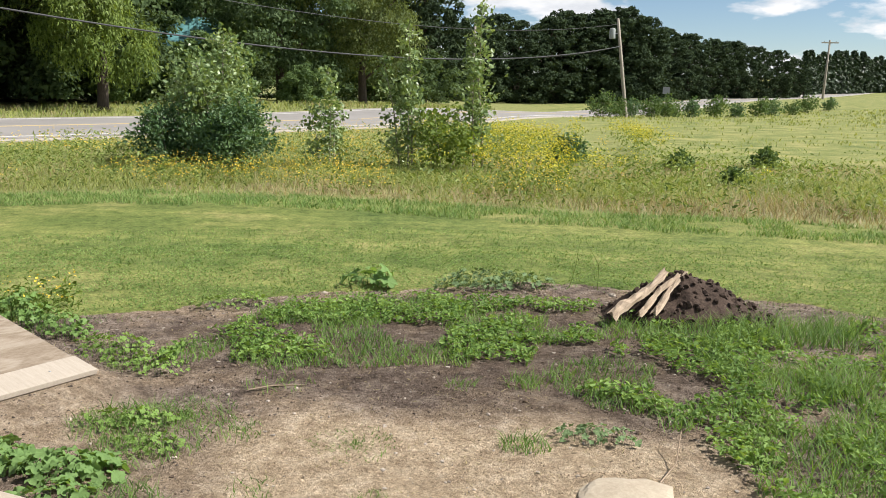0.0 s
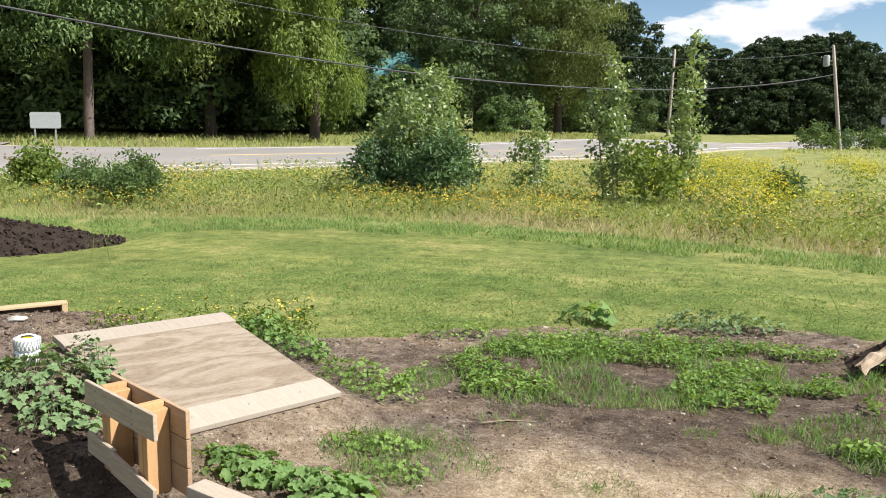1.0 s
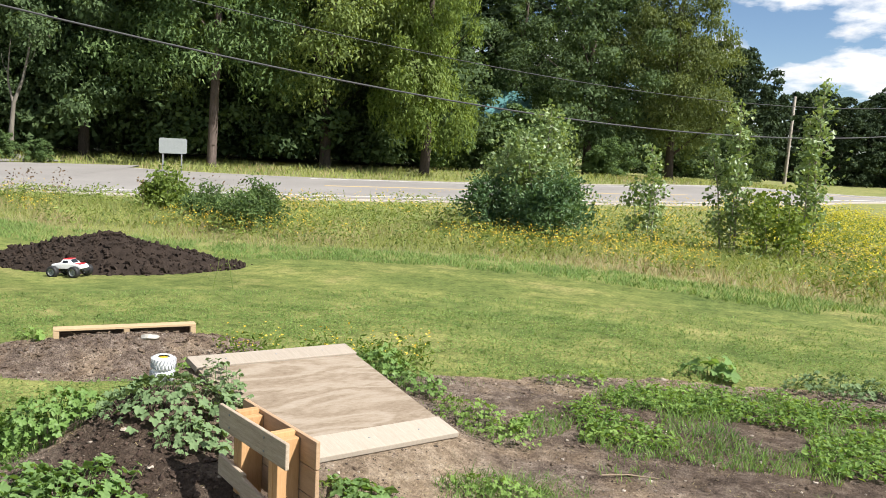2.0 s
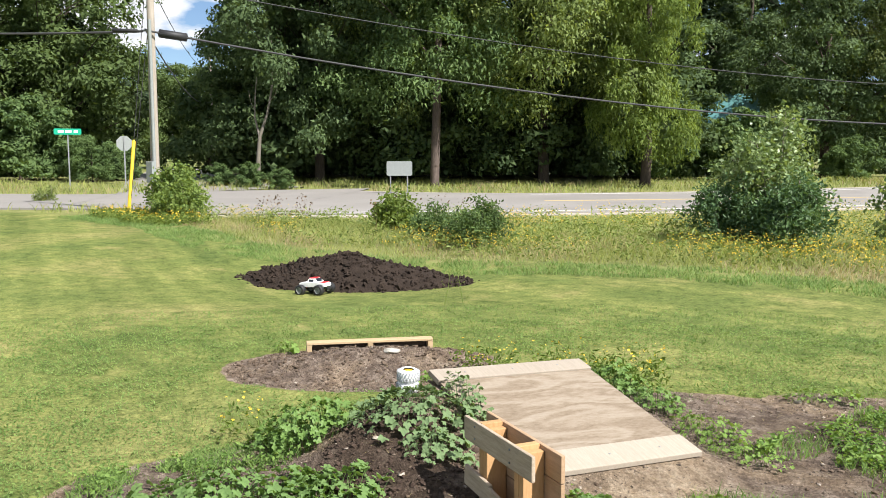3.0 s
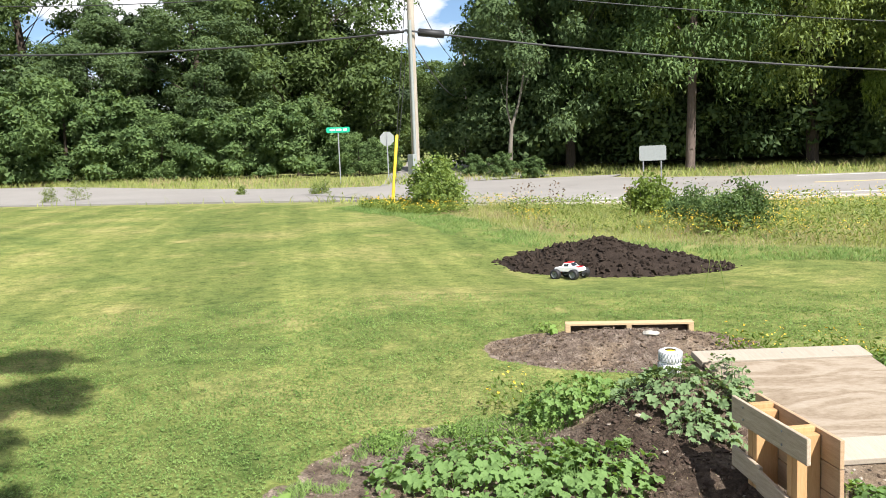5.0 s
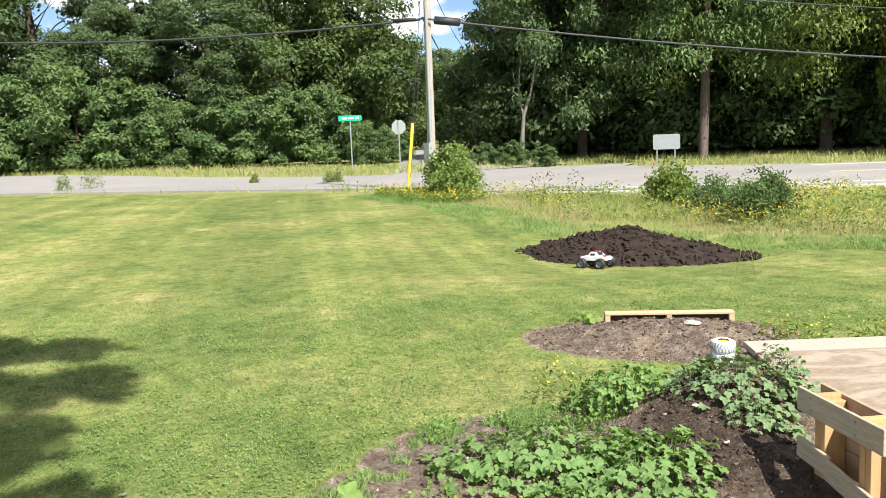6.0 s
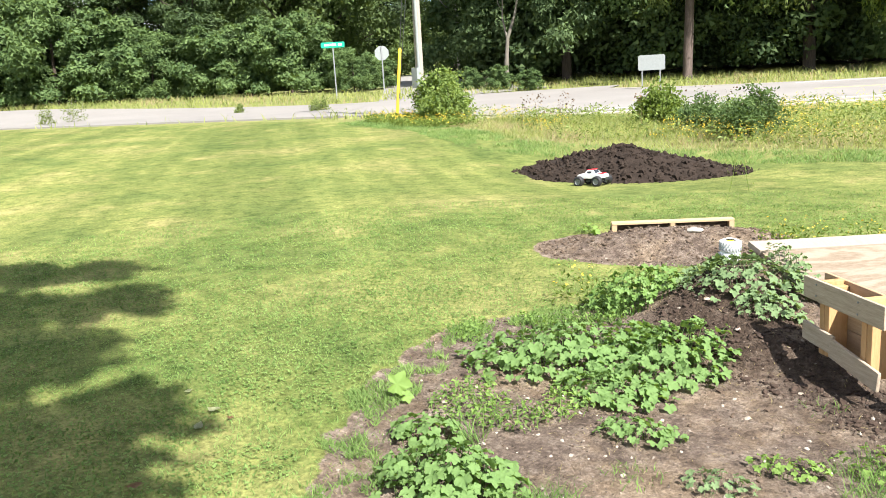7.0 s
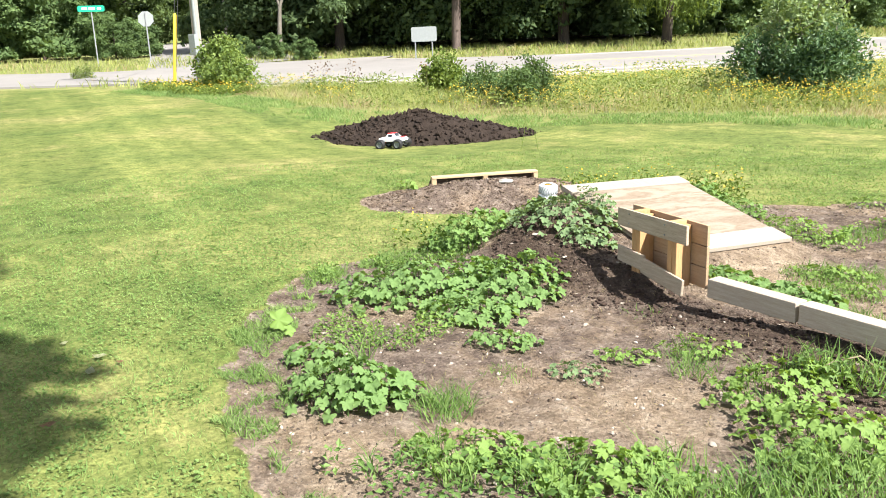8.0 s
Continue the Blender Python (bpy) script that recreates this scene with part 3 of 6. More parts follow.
    topsoil = blend(soil.outputs[0], dry_tone.outputs[0], dry_patch.outputs[0])
    earth = blend(blend(topsoil, sand.outputs[0], attribute("sand")), bits.outputs[0], 1.0, "MULTIPLY")
    # tone of the dark soil, with the shade before pallet and beam painted in
    dark_shaded_tone = ramp_of(nt, [(0.3, (0.04, 0.028, 0.02)), (0.52, (0.10, 0.071, 0.052)), (0.7, (0.20, 0.155, 0.118))])
    link(nt, clod, "Fac", dark_shaded_tone, 0)
    earth = blend(earth, blend(dark_shaded_tone.outputs[0], bits.outputs[0], 1.0, "MULTIPLY"), attribute("dark_shaded"))
    # meadow floor and pasture
    tuft = noise_of(2.2, 8.0, 0.7)
    rough_ground = ramp_of(nt, [(0.3, (0.11, 0.135, 0.04)), (0.55, (0.21, 0.215, 0.08)), (0.72, (0.31, 0.28, 0.13))])
    link(nt, tuft, "Fac", rough_ground, 0)
    graze = noise_of(0.7, 10.0, 0.78)
    field = ramp_of(nt, [(0.36, (0.095, 0.125, 0.038)), (0.5, (0.175, 0.19, 0.062)), (0.64, (0.30, 0.27, 0.11))])
    link(nt, graze, "Fac", field, 0)
    col = blend(lawn, rough_ground.outputs[0], attribute("meadow"))
    col = blend(col, field.outputs[0], attribute("pasture"))
    # ragged edge between turf and bare earth
    edge_noise = nt.nodes.new("ShaderNodeMath")
    edge_noise.operation = "MULTIPLY_ADD"
    edge_noise.inputs[1].default_value = 1.1
    link(nt, noise_of(11.0, 8.0, 0.75), "Fac", edge_noise, 0)
    nt.links.new(attribute("soil"), edge_noise.inputs[2])
    ragged = nt.nodes.new("ShaderNodeMapRange")
    ragged.inputs["From Min"].default_value, ragged.inputs["From Max"].default_value = 0.98, 1.12
    link(nt, edge_noise, 0, ragged, 0)
    col = blend(col, earth, ragged.outputs[0])
    nt.links.new(col, bsdf.inputs["Base Color"])
    bsdf.inputs["Roughness"].default_value = 0.95
    bsdf.inputs["Specular IOR Level"].default_value = 0.12
    bp = node(nt, "ShaderNodeBump", Strength=1.0, Distance=0.035)
    relief = nt.nodes.new("ShaderNodeMapRange")
    relief.inputs["To Min"].default_value, relief.inputs["To Max"].default_value = 0.3, 1.0
    nt.links.new(attribute("soil"), relief.inputs[0])
    link(nt, relief, 0, bp, "Strength")
    both = nt.nodes.new("ShaderNodeMath")
    both.operation = "ADD"
    link(nt, fine, "Fac", both, 0)
    link(nt, clod, "Fac", both, 1)
    more = nt.nodes.new("ShaderNodeMath")
    more.operation = "MULTIPLY_ADD"
    more.inputs[1].default_value = 0.8
    link(nt, grit, "Fac", more, 0)
    link(nt, both, 0, more, 2)
    link(nt, more, 0, bp, "Height")
    link(nt, bp, 0, bsdf, "Normal")
    return m


build_ground()


def along(chain, n):
    p = np.array(chain, float)
    d = np.r_[0, np.cumsum(np.hypot(*np.diff(p, axis=0).T))]
    s = np.linspace(0, 1, n) ** 1.6 * d[-1]
    return np.stack([np.interp(s, d, p[:, 0]), np.interp(s, d, p[:, 1])], 1)


def ribbon(name, near, far, lift, mat, label, category, n=70, across=6, inset=None):
    """A strip of road between two edges, laid on the land."""
    a, b = along(near, n), along(far, n)
    lo, hi = inset or (0.0, 1.0)
    rows = [a + (b - a) * f for f in np.linspace(lo, hi, across)]
    x, y = np.concatenate([r[:, 0] for r in rows]), np.concatenate([r[:, 1] for r in rows])
    z = ground(x, y) + lift
    verts = np.stack([x, y, z], 1)
    faces = np.array([(r * n + k, r * n + k + 1, (r + 1) * n + k + 1, (r + 1) * n + k) for r in range(across - 1) for k in range(n - 1)])
    # edges turned down into the ground
    skirt = []
    for r in (0, across - 1):
        base = len(verts)
        low = verts[r * n:(r + 1) * n] - (0, 0, 0.12 + lift)
        verts = np.concatenate([verts, low])
        skirt += [(r * n + k, r * n + k + 1, base + k + 1, base + k) for k in range(n - 1)]
    me = mesh_fast(name, verts, np.concatenate([faces, np.array(skirt)]), mat)
    return tagged(new(name, me), label, category, kind="structure")


ribbon("road_shoulder", ROAD_NEAR, ROAD_FAR, 0.03, M_GRAVEL, "pale gravel shoulder beside the road", "road", across=8)
ribbon("road_main", ROAD_NEAR, ROAD_FAR, 0.05, M_ASPHALT, "sun-bleached grey asphalt country road", "road", across=8, inset=(0.045, 0.955))
ribbon("road_side", SIDE_NEAR, SIDE_FAR, 0.056, M_ASPHALT, "sun-bleached grey asphalt side road", "road", across=8)
ribbon("road_back", BACK_NEAR, BACK_FAR, 0.044, M_ASPHALT, "narrow asphalt road leading into the woods", "road", across=5)
ribbon("edge_line_near", ROAD_NEAR[1:], ROAD_FAR[1:], 0.055, M_PAINT_WHITE, "faded white line along the road edge", "road marking", across=2, inset=(0.10, 0.112))
ribbon("edge_line_far", ROAD_NEAR[2:], ROAD_FAR[2:], 0.055, M_PAINT_WHITE, "faded white line along the road edge", "road marking", across=2, inset=(0.888, 0.90))
ribbon("centre_line_a", ROAD_NEAR[2:], ROAD_FAR[2:], 0.055, M_PAINT_YELLOW, "faded yellow centre line", "road marking", across=2, inset=(0.492, 0.50))
ribbon("centre_line_b", ROAD_NEAR[2:], ROAD_FAR[2:], 0.055, M_PAINT_YELLOW, "faded yellow centre line", "road marking", across=2, inset=(0.51, 0.518))


# ---- trees ----
def place(yaw, dist, z=None):
    x, y = -0.43 - dist * math.sin(radians(yaw)), 0.05 + dist * math.cos(radians(yaw))
    return x, y, (gz(x, y) if z is None else z)


def crown_points(clumps, leaves, rmin, rmax, squash=0.7, fill=0.6):
    """Leaf places and normals on clumps of foliage."""
    c = np.array([p for p, _ in clumps])
    r = np.array([q for _, q in clumps])
    pick = rng.choice(len(c), leaves, p=r**2 / (r**2).sum())
    d = rng.normal(size=(leaves, 3))
    d /= np.linalg.norm(d, axis=1, keepdims=True)
    d[:, 2] = np.where(rng.random(leaves) < 0.6, np.abs(d[:, 2]), d[:, 2])
    rad = r[pick] * (1 - fill * rng.random(leaves) ** 1.5) * (1 + 0.25 * rng.normal(size=leaves) * (rng.random(leaves) < 0.3))
    at = c[pick] + d * rad[:, None] * np.array([1, 1, squash])
    up = d + np.array([0, 0, 0.5]) + rng.normal(size=(leaves, 3)) * 0.75
    return at, up


def make_tree(name, label, high, wide, low, leaves, leaf, mat, bark=M_BARK, shape="round", clump=(0.16, 0.30), clumps=90, trunk=0.3, hang=0.0, slim=0.55, lean=0.0, tag="tree", steep=0.25):
    """A tapered trunk with limbs and a crown of leaf clumps."""
    root = thing(name, Matrix(), label, tag)
    cl, limbs = [], []
    top = Vector((lean * high, 0, high))
    stem = [((0, 0, -0.3), trunk * 1.35), ((0, 0, 0.25), trunk * 1.05)]
    for k in range(1, 7):
        f = k / 6 * 0.86
        stem.append(((lean * high * f + 0.12 * trunk * 6 * rng.normal() * f, 0.12 * trunk * 6 * rng.normal() * f, high * f), trunk * (1 - f) ** 0.8 + 0.02))
    limbs.append(stem)
    for k in range(clumps):
        f = (k + 0.5) / clumps
        z = low + (high - low) * f ** 0.85
        g = (z - low) / (high - low)
        if shape == "round":
            env = math.sqrt(max(1 - (2 * g - 0.9) ** 2 / 1.22, 0.02))
        elif shape == "broad":
            env = (0.75 + 0.5 * g) * math.sqrt(max(1 - g ** 3.2, 0.02))
        elif shape == "cone":
            env = max(1.02 - g, 0.04) ** 0.85
        else:
            env = 0.62 * math.sqrt(max(1 - (2 * g - 0.8) ** 2 / 1.5, 0.02)) + 0.2
        a = k * 2.399963 + rng.uniform(-0.4, 0.4)
        d = wide * env * rng.uniform(0.45, 1.08) if rng.random() < 0.75 else wide * env * rng.uniform(0, 0.5)
        p = Vector((lean * z + d * math.cos(a), d * math.sin(a), z + rng.uniform(-0.4, 0.4) * wide * 0.15))
        cl.append((tuple(p), wide * rng.uniform(*clump) * (1.15 - 0.45 * g)))
        if k % 3 == 0 and (g > 0.16 or high < 5):
            s = Vector((lean * z, 0, max(low * 0.7, z - d * (steep + 0.55))))
            m = s.lerp(p, 0.5) + Vector((0, 0, 0.08 * d))
            w = trunk * (0.24 * (1 - g) + 0.07)
            limbs.append([(tuple(s), w), (tuple(m), w * 0.6), (tuple(p), w * 0.2)])
    part("trunk", tube_mesh("trunk", limbs, bark, 7), bark, root)
    at, up = crown_points(cl, leaves, 0, 0)
    if hang:
        at[:, 2] -= hang * rng.random(leaves) ** 2
        drop = np.tile(np.array([[0.0, 0.0, -1.0]]), (leaves, 1)) + rng.normal(size=(leaves, 3)) * 0.35
    else:
        drop = None
    keep = at[:, 2] > 0.15
    me = spray_mesh("crown", at[keep], up[keep], leaf * rng.uniform(0.6, 1.4, keep.sum()), mat, slim=slim * 1.3, along=None if drop is None else drop[keep])
    part("crown", me, mat, root)
    return root


def put(tree, x, y, z, size=1.0, turn=0.0, wide=1.0, group=""):
    c = copy_thing(tree, pose(x, y, z, 0, 0, turn))
    c.scale = (size * wide, size * wide, size)
    return tagged(c, group=group) if group else c


BROAD = make_tree("broadleaf_tree", "tall dense dark green broadleaf tree beyond the road", 16, 5.6, 1.6, 42000, 0.205, M_LEAF_DARK, shape="broad", clumps=85, clump=(0.13, 0.27))
BROAD_LIGHT = make_tree("walnut_tree", "tall light green tree with hanging leaf sprays", 16, 5.8, 3.0, 64000, 0.18, M_LEAF_MID, shape="broad", clumps=130, hang=0.55, slim=0.4, trunk=0.25, clump=(0.13, 0.27))
WALNUT_OLD = make_tree("walnut_tree", "tall walnut with a brown trunk and hanging leaf sprays", 16, 5.2, 3.4, 44000, 0.18, M_LEAF_EDGE, bark=M_BARK_WARM, shape="broad", clumps=105, hang=0.5, slim=0.4, trunk=0.19, clump=(0.13, 0.25), lean=-0.03)
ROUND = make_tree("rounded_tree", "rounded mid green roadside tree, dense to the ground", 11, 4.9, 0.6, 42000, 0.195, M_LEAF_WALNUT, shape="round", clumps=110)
FEATHER = make_tree("locust_tree", "feathery blue-green locust tree at the wood's edge", 10, 4.4, 0.4, 52000, 0.195, M_LEAF_DARK, shape="round", clumps=120, slim=0.3, clump=(0.13, 0.24))
MAPLE = make_tree("maple_tree", "wide old maple with yellowing green crown", 15, 6.8, 2.6, 46000, 0.24, M_LEAF_MAPLE, shape="round", clumps=120, trunk=0.5)
WILLOW = make_tree("willow_tree", "light green drooping tree beside the road", 13, 3.6, 1.6, 38000, 0.2, M_LEAF_LIGHT, shape="tall", clumps=60, hang=0.9, slim=0.32)
FAR = make_tree("woodland_tree", "dark woodland tree on the distant rise", 13, 5.5, 0.4, 21000, 0.34, M_LEAF_FAR, shape="round", clumps=190, clump=(0.10, 0.21))
PINE = make_tree("pine_tree", "dark slender pine in a distant row", 9, 2.2, 0.4, 3400, 0.56, M_LEAF_PINE, shape="cone", clumps=60, slim=0.4)
SHRUB = make_tree("roadside_shrub", "dense green roadside shrub", 3.2, 2.2, 0.0, 17000, 0.16, M_LEAF_EDGE, shape="round", clumps=60, trunk=0.06, tag="shrub")
SUMAC = make_tree("sumac_shrub", "bright green sumac thicket at the wood's edge", 3.4, 2.4, 0.0, 17000, 0.165, M_LEAF_EDGE, shape="broad", clumps=60, trunk=0.06, slim=0.32, tag="shrub")
THICKET = make_tree("thicket_shrub", "dark thicket shrub in the shade of the woods", 3.4, 2.8, 0.0, 15000, 0.155, M_LEAF_THICKET, shape="round", clumps=60, trunk=0.06, tag="shrub")
PROTOTYPES = [WALNUT_OLD, THICKET, BROAD, BROAD_LIGHT, ROUND, FEATHER, MAPLE, WILLOW, FAR, PINE, SHRUB, SUMAC]

WOODS = [
    (BROAD, 92, 63.8, 1.33, 1.0), (BROAD, 84, 62.4, 1.27, 1.0), (ROUND, 79.5, 57.0, 1.21, 1.0), (BROAD, 75, 58.7, 1.16, 1.0), (FEATHER, 70.5, 55.4, 0.94, 1.1), (FEATHER, 65, 53.7, 1.05, 1.15), (ROUND, 61.5, 58.5, 1.22, 0.95), (ROUND, 57.6, 57.4, 1.36, 0.95),
    (FAR, 68, 60.0, 0.80, 1.1), (FAR, 62, 62.0, 0.78, 1.2), (FAR, 56.5, 62.0, 0.78, 1.2),
    (BROAD, 43.4, 45.0, 1.00, 0.76), (BROAD, 41, 43.5, 1.05, 0.8), (WALNUT_OLD, 33.4, 40.5, 1.10, 1.0), (BROAD_LIGHT, 36.0, 45.0, 1.05, 0.8), (BROAD, 38, 47.0, 1.05, 1.0), (BROAD_LIGHT, 26.2, 43.0, 1.10, 1.0), (BROAD, 30, 49.0, 1.05, 1.0), (BROAD, 22.5, 50.0, 1.05, 1.0),
    (WILLOW, 19.6, 41.0, 1.00, 0.8), (BROAD, 9.0, 55.0, 1.02, 0.85), (MAPLE, 3.7, 57.0, 0.84, 0.66), (BROAD, 13.5, 66.0, 1.05, 0.85), (FAR, 14, 78.0, 1.23, 1.2), (FAR, 8, 84.0, 1.23, 1.2), (FAR, 19, 70.0, 1.23, 1.2), (FAR, -0.2, 82.0, 0.89, 0.9), (FAR, 2.5, 92.0, 1.05, 1.2), (FAR, 27, 64.0, 1.23, 1.2), (FAR, 35, 62.0, 1.23, 1.2), (FAR, 42, 58.0, 0.85, 1.1),
    (ROUND, 52.5, 92.0, 1.00, 1.2), (ROUND, 50, 96.0, 0.95, 1.2), (ROUND, 48, 90.0, 0.90, 1.1), (ROUND, 55, 84.0, 1.10, 1.2),
]
for k, (kind_of, yaw, dist, size, wide) in enumerate(WOODS):
    put(kind_of, *place(yaw, dist), size, k * 73.0, wide, "trees beyond the road")
EDGE = [(SUMAC, 83, 56.7, 1.54), (SUMAC, 78.5, 54.5, 1.77), (SHRUB, 76, 53.8, 1.59), (SUMAC, 73, 52.1, 1.63), (SHRUB, 69.5, 51.0, 1.39), (SUMAC, 67.5, 49.7, 1.00), (SHRUB, 64.5, 49.3, 1.08), (SHRUB, 61.5, 48.0, 1.17), (SHRUB, 59, 47.0, 1.20), (SUMAC, 57, 48.6, 0.76), (SUMAC, 55, 45.0, 0.60), (SHRUB, 53.6, 46.0, 0.55),
        (SHRUB, 47.4, 41.0, 0.32), (SHRUB, 45.5, 40.0, 0.34), (SHRUB, 43.5, 39.0, 0.28), (SHRUB, 7.6, 52.0, 0.70), (SHRUB, 14.4, 47.0, 0.85),
        (SHRUB, 17.4, 48, 0.6), (SHRUB, 13.2, 49, 1.1), (SHRUB, 18.6, 47, 0.9), (THICKET, 44.5, 48.5, 1.7), (THICKET, 41.5, 47.5, 1.8), (THICKET, 38.5, 47.0, 1.9), (THICKET, 35.5, 46.5, 1.8), (THICKET, 32.5, 46.5, 1.9), (THICKET, 29.5, 46.5, 1.8), (THICKET, 26.5, 47.0, 1.8), (THICKET, 23.5, 47.5, 1.9), (THICKET, 20.5, 48.5, 1.7), (THICKET, 37, 50, 1.7), (THICKET, 31, 50, 1.7), (THICKET, 25, 51, 1.7), (THICKET, 20, 54, 1.6), (THICKET, 42, 51, 1.6), (THICKET, 8, 66, 1.2), (THICKET, 3, 68, 1.2), (THICKET, 0.5, 70, 1.2)]
for k, (kind_of, yaw, dist, size) in enumerate(EDGE):
    put(kind_of, *place(yaw, dist), size, k * 47.0, 1.0, "shrubs along the wood's edge")
FOREST = [(-3.7, 104, 0.78), (-6.2, 108, 0.78), (-8.3, 112, 0.84), (-9.9, 116, 0.89), (-11.5, 118, 0.94), (-12.9, 120, 0.97), (-14.1, 126, 0.90), (-15.5, 132, 0.80), (-16.9, 140, 0.78), (-18.3, 148, 0.75), (-19.7, 154, 0.74), (-20.9, 162, 0.70), (-22.1, 170, 0.68), (-23.1, 182, 0.59), (-4.9, 122, 0.90), (-9.1, 128, 0.98), (-12.3, 134, 0.98), (-16.3, 152, 0.81), (-19.1, 166, 0.78), (-2.3, 112, 0.74)]
for k, (yaw, dist, size) in enumerate(FOREST):
    x, y, z = place(yaw, dist)
    put(FAR, x, y, z - 0.4, size, k * 61.0, 1.05, "woods on the rise")
for k in range(26):
    yaw = -23.7 - k * 0.235
    x, y, z = place(yaw, 215 + 2.2 * k)
    put(PINE, x, y, z - 0.4, 0.95 + 0.25 * hashed(k, 3, 1), k * 31.0, 1.1, "distant row of pines")
# the tree whose shade falls across the lawn
SHADE = make_tree("yard_tree", "tall narrow leaning yard tree shading the lawn", 10.8, 1.8, 6.0, 7000, 0.20, M_LEAF_MID, shape="tall", clumps=46, trunk=0.14, lean=0.2)
SHADE.matrix_world = pose(1.82, -2.68, gz(1.82, -2.68), 0, 0, 90)


def dead_tree():
    x, y, z = place(45.0, 41.5)
    root = thing("dead_tree", pose(x, y, z), "bare pale dead tree with forked limbs", "tree")
    paths = [[((0, 0, -0.2), 0.13), ((0.06, 0, 1.2), 0.105), ((0.2, 0, 2.3), 0.085), ((0.5, 0.2, 3.3), 0.06), ((0.72, 0.3, 4.4), 0.045), ((0.8, 0.35, 5.6), 0.028), ((0.72, 0.35, 6.9), 0.01)],
             [((0.2, 0, 2.2), 0.06), ((0.0, -0.1, 3.2), 0.04), ((0.06, -0.1, 4.2), 0.024), ((0.18, -0.1, 5.0), 0.008)],
             [((0.74, 0.32, 4.7), 0.026), ((1.1, 0.4, 5.3), 0.016), ((1.2, 0.4, 6.0), 0.006)],
             [((0.78, 0.34, 5.4), 0.02), ((0.5, 0.3, 6.1), 0.012), ((0.4, 0.3, 6.6), 0.005)],
             [((0.6, 0.25, 3.9), 0.02), ((0.95, 0.3, 4.2), 0.012), ((1.15, 0.3, 4.7), 0.004)],
             [((0.02, -0.1, 3.5), 0.018), ((-0.25, -0.1, 3.9), 0.01), ((-0.35, -0.1, 4.4), 0.004)]]
    part("trunk", tube_mesh("trunk", paths, M_BARK_DEAD, 8), M_BARK_DEAD, root)


dead_tree()


# ---- saplings and bushes in the meadow ----
def sapling(name, label, high, wide, leaves, leaf, mat, stems=3, low=0.1, slim=0.75, tag="sapling", bark=M_BARK_PALE, squash=1.0):
    root = thing(name, Matrix(), label, tag)
    paths, at, up = [], [], []
    for s in range(stems):
        a = 2 * math.pi * s / stems + rng.uniform(-0.5, 0.5)
        h = high * (1 if s == 0 else rng.uniform(0.5, 0.92))
        spread = wide * rng.uniform(0.15, 0.75) * (0.25 if s == 0 else 1)
        tip = Vector((spread * math.cos(a), spread * math.sin(a), h))
        base = Vector((0.12 * math.cos(a), 0.12 * math.sin(a), -0.05)) * (1 if stems > 1 else 0)
        mid = base.lerp(tip, 0.5) + Vector((rng.normal() * 0.04, rng.normal() * 0.04, 0.05 * h))
        paths.append([(tuple(base), 0.009 * h), (tuple(mid), 0.006 * h), (tuple(tip), 0.002 * h)])
        twigs = max(5, int(12 * h / 2))
        for k in range(twigs):
            f = low + (1 - low) * (k + 0.5) / twigs
            p = base.lerp(mid, f * 2) if f < 0.5 else mid.lerp(tip, f * 2 - 1)
            b = k * 2.4 + s
            reach = wide * (0.6 * (1.05 - f) + 0.14) * rng.uniform(0.6, 1.15) * squash
            q = p + Vector((reach * math.cos(b), reach * math.sin(b), reach * 0.55))
            paths.append([(tuple(p), 0.003 * h), (tuple(q), 0.001 * h)])
            n = max(4, int(leaves / stems / twigs))
            t = rng.random(n) ** 0.7
            pts = np.array(p)[None] + (np.array(q) - np.array(p))[None] * t[:, None] + rng.normal(size=(n, 3)) * np.array([0.07, 0.07, 0.06]) * (0.5 + wide)
            at.append(pts)
            up.append(rng.normal(size=(n, 3)) * 0.7 + np.array([0, 0, 0.5]))
    at, up = np.concatenate(at), np.concatenate(up)
    keep = at[:, 2] > 0.03
    part("stem", tube_mesh("stem", paths, bark, 5), bark, root)
    part("foliage", leaf_mesh("foliage", at[keep], up[keep], leaf * rng.uniform(0.65, 1.3, keep.sum()), mat, slim=slim), mat, root)
    return root


def stand(root, x, y, turn=0.0, sink=0.0):
    root.matrix_world = pose(x, y, gz(x, y) - sink, 0, 0, turn)
    return root


stand(sapling("poplar_bush", "silvery green poplar bush on the meadow edge", 2.35, 1.15, 6600, 0.085, M_LEAF_POPLAR, stems=9), -3.75, 15.9)
stand(sapling("dark_bush", "dense dark green bush below the poplar leaves", 1.2, 1.05, 6000, 0.085, M_LEAF_SHRUB, stems=10, tag="bush", slim=0.5, low=0.0), -3.35, 15.1)
stand(sapling("dark_bush", "low dark green bush below the poplar leaves", 1.15, 0.8, 4000, 0.085, M_LEAF_SHRUB, stems=8, tag="bush", slim=0.5, low=0.0), -4.35, 15.3)
stand(sapling("poplar_sapling", "thin young poplar with sparse leaves", 1.75, 0.55, 900, 0.085, M_LEAF_POPLAR, stems=4), -1.75, 15.6)
stand(sapling("poplar_sapling", "bushy young poplar with silvery leaves", 2.55, 0.62, 1700, 0.085, M_LEAF_POPLAR, stems=4), -0.35, 15.9)
stand(sapling("poplar_sapling", "tall young poplar with silvery leaves", 2.95, 0.58, 1600, 0.09, M_LEAF_POPLAR, stems=3), 0.95, 16.0)
stand(sapling("poplar_sapling", "low bushy young poplar among the weeds", 1.15, 0.7, 1400, 0.085, M_LEAF_LIGHT, stems=6), 0.35, 15.3)
stand(sapling("meadow_bush", "yellow-green bushy weed in the meadow", 0.82, 0.62, 2600, 0.075, M_LEAF_LIGHT, stems=7, tag="bush"), -10.75, 14.2)
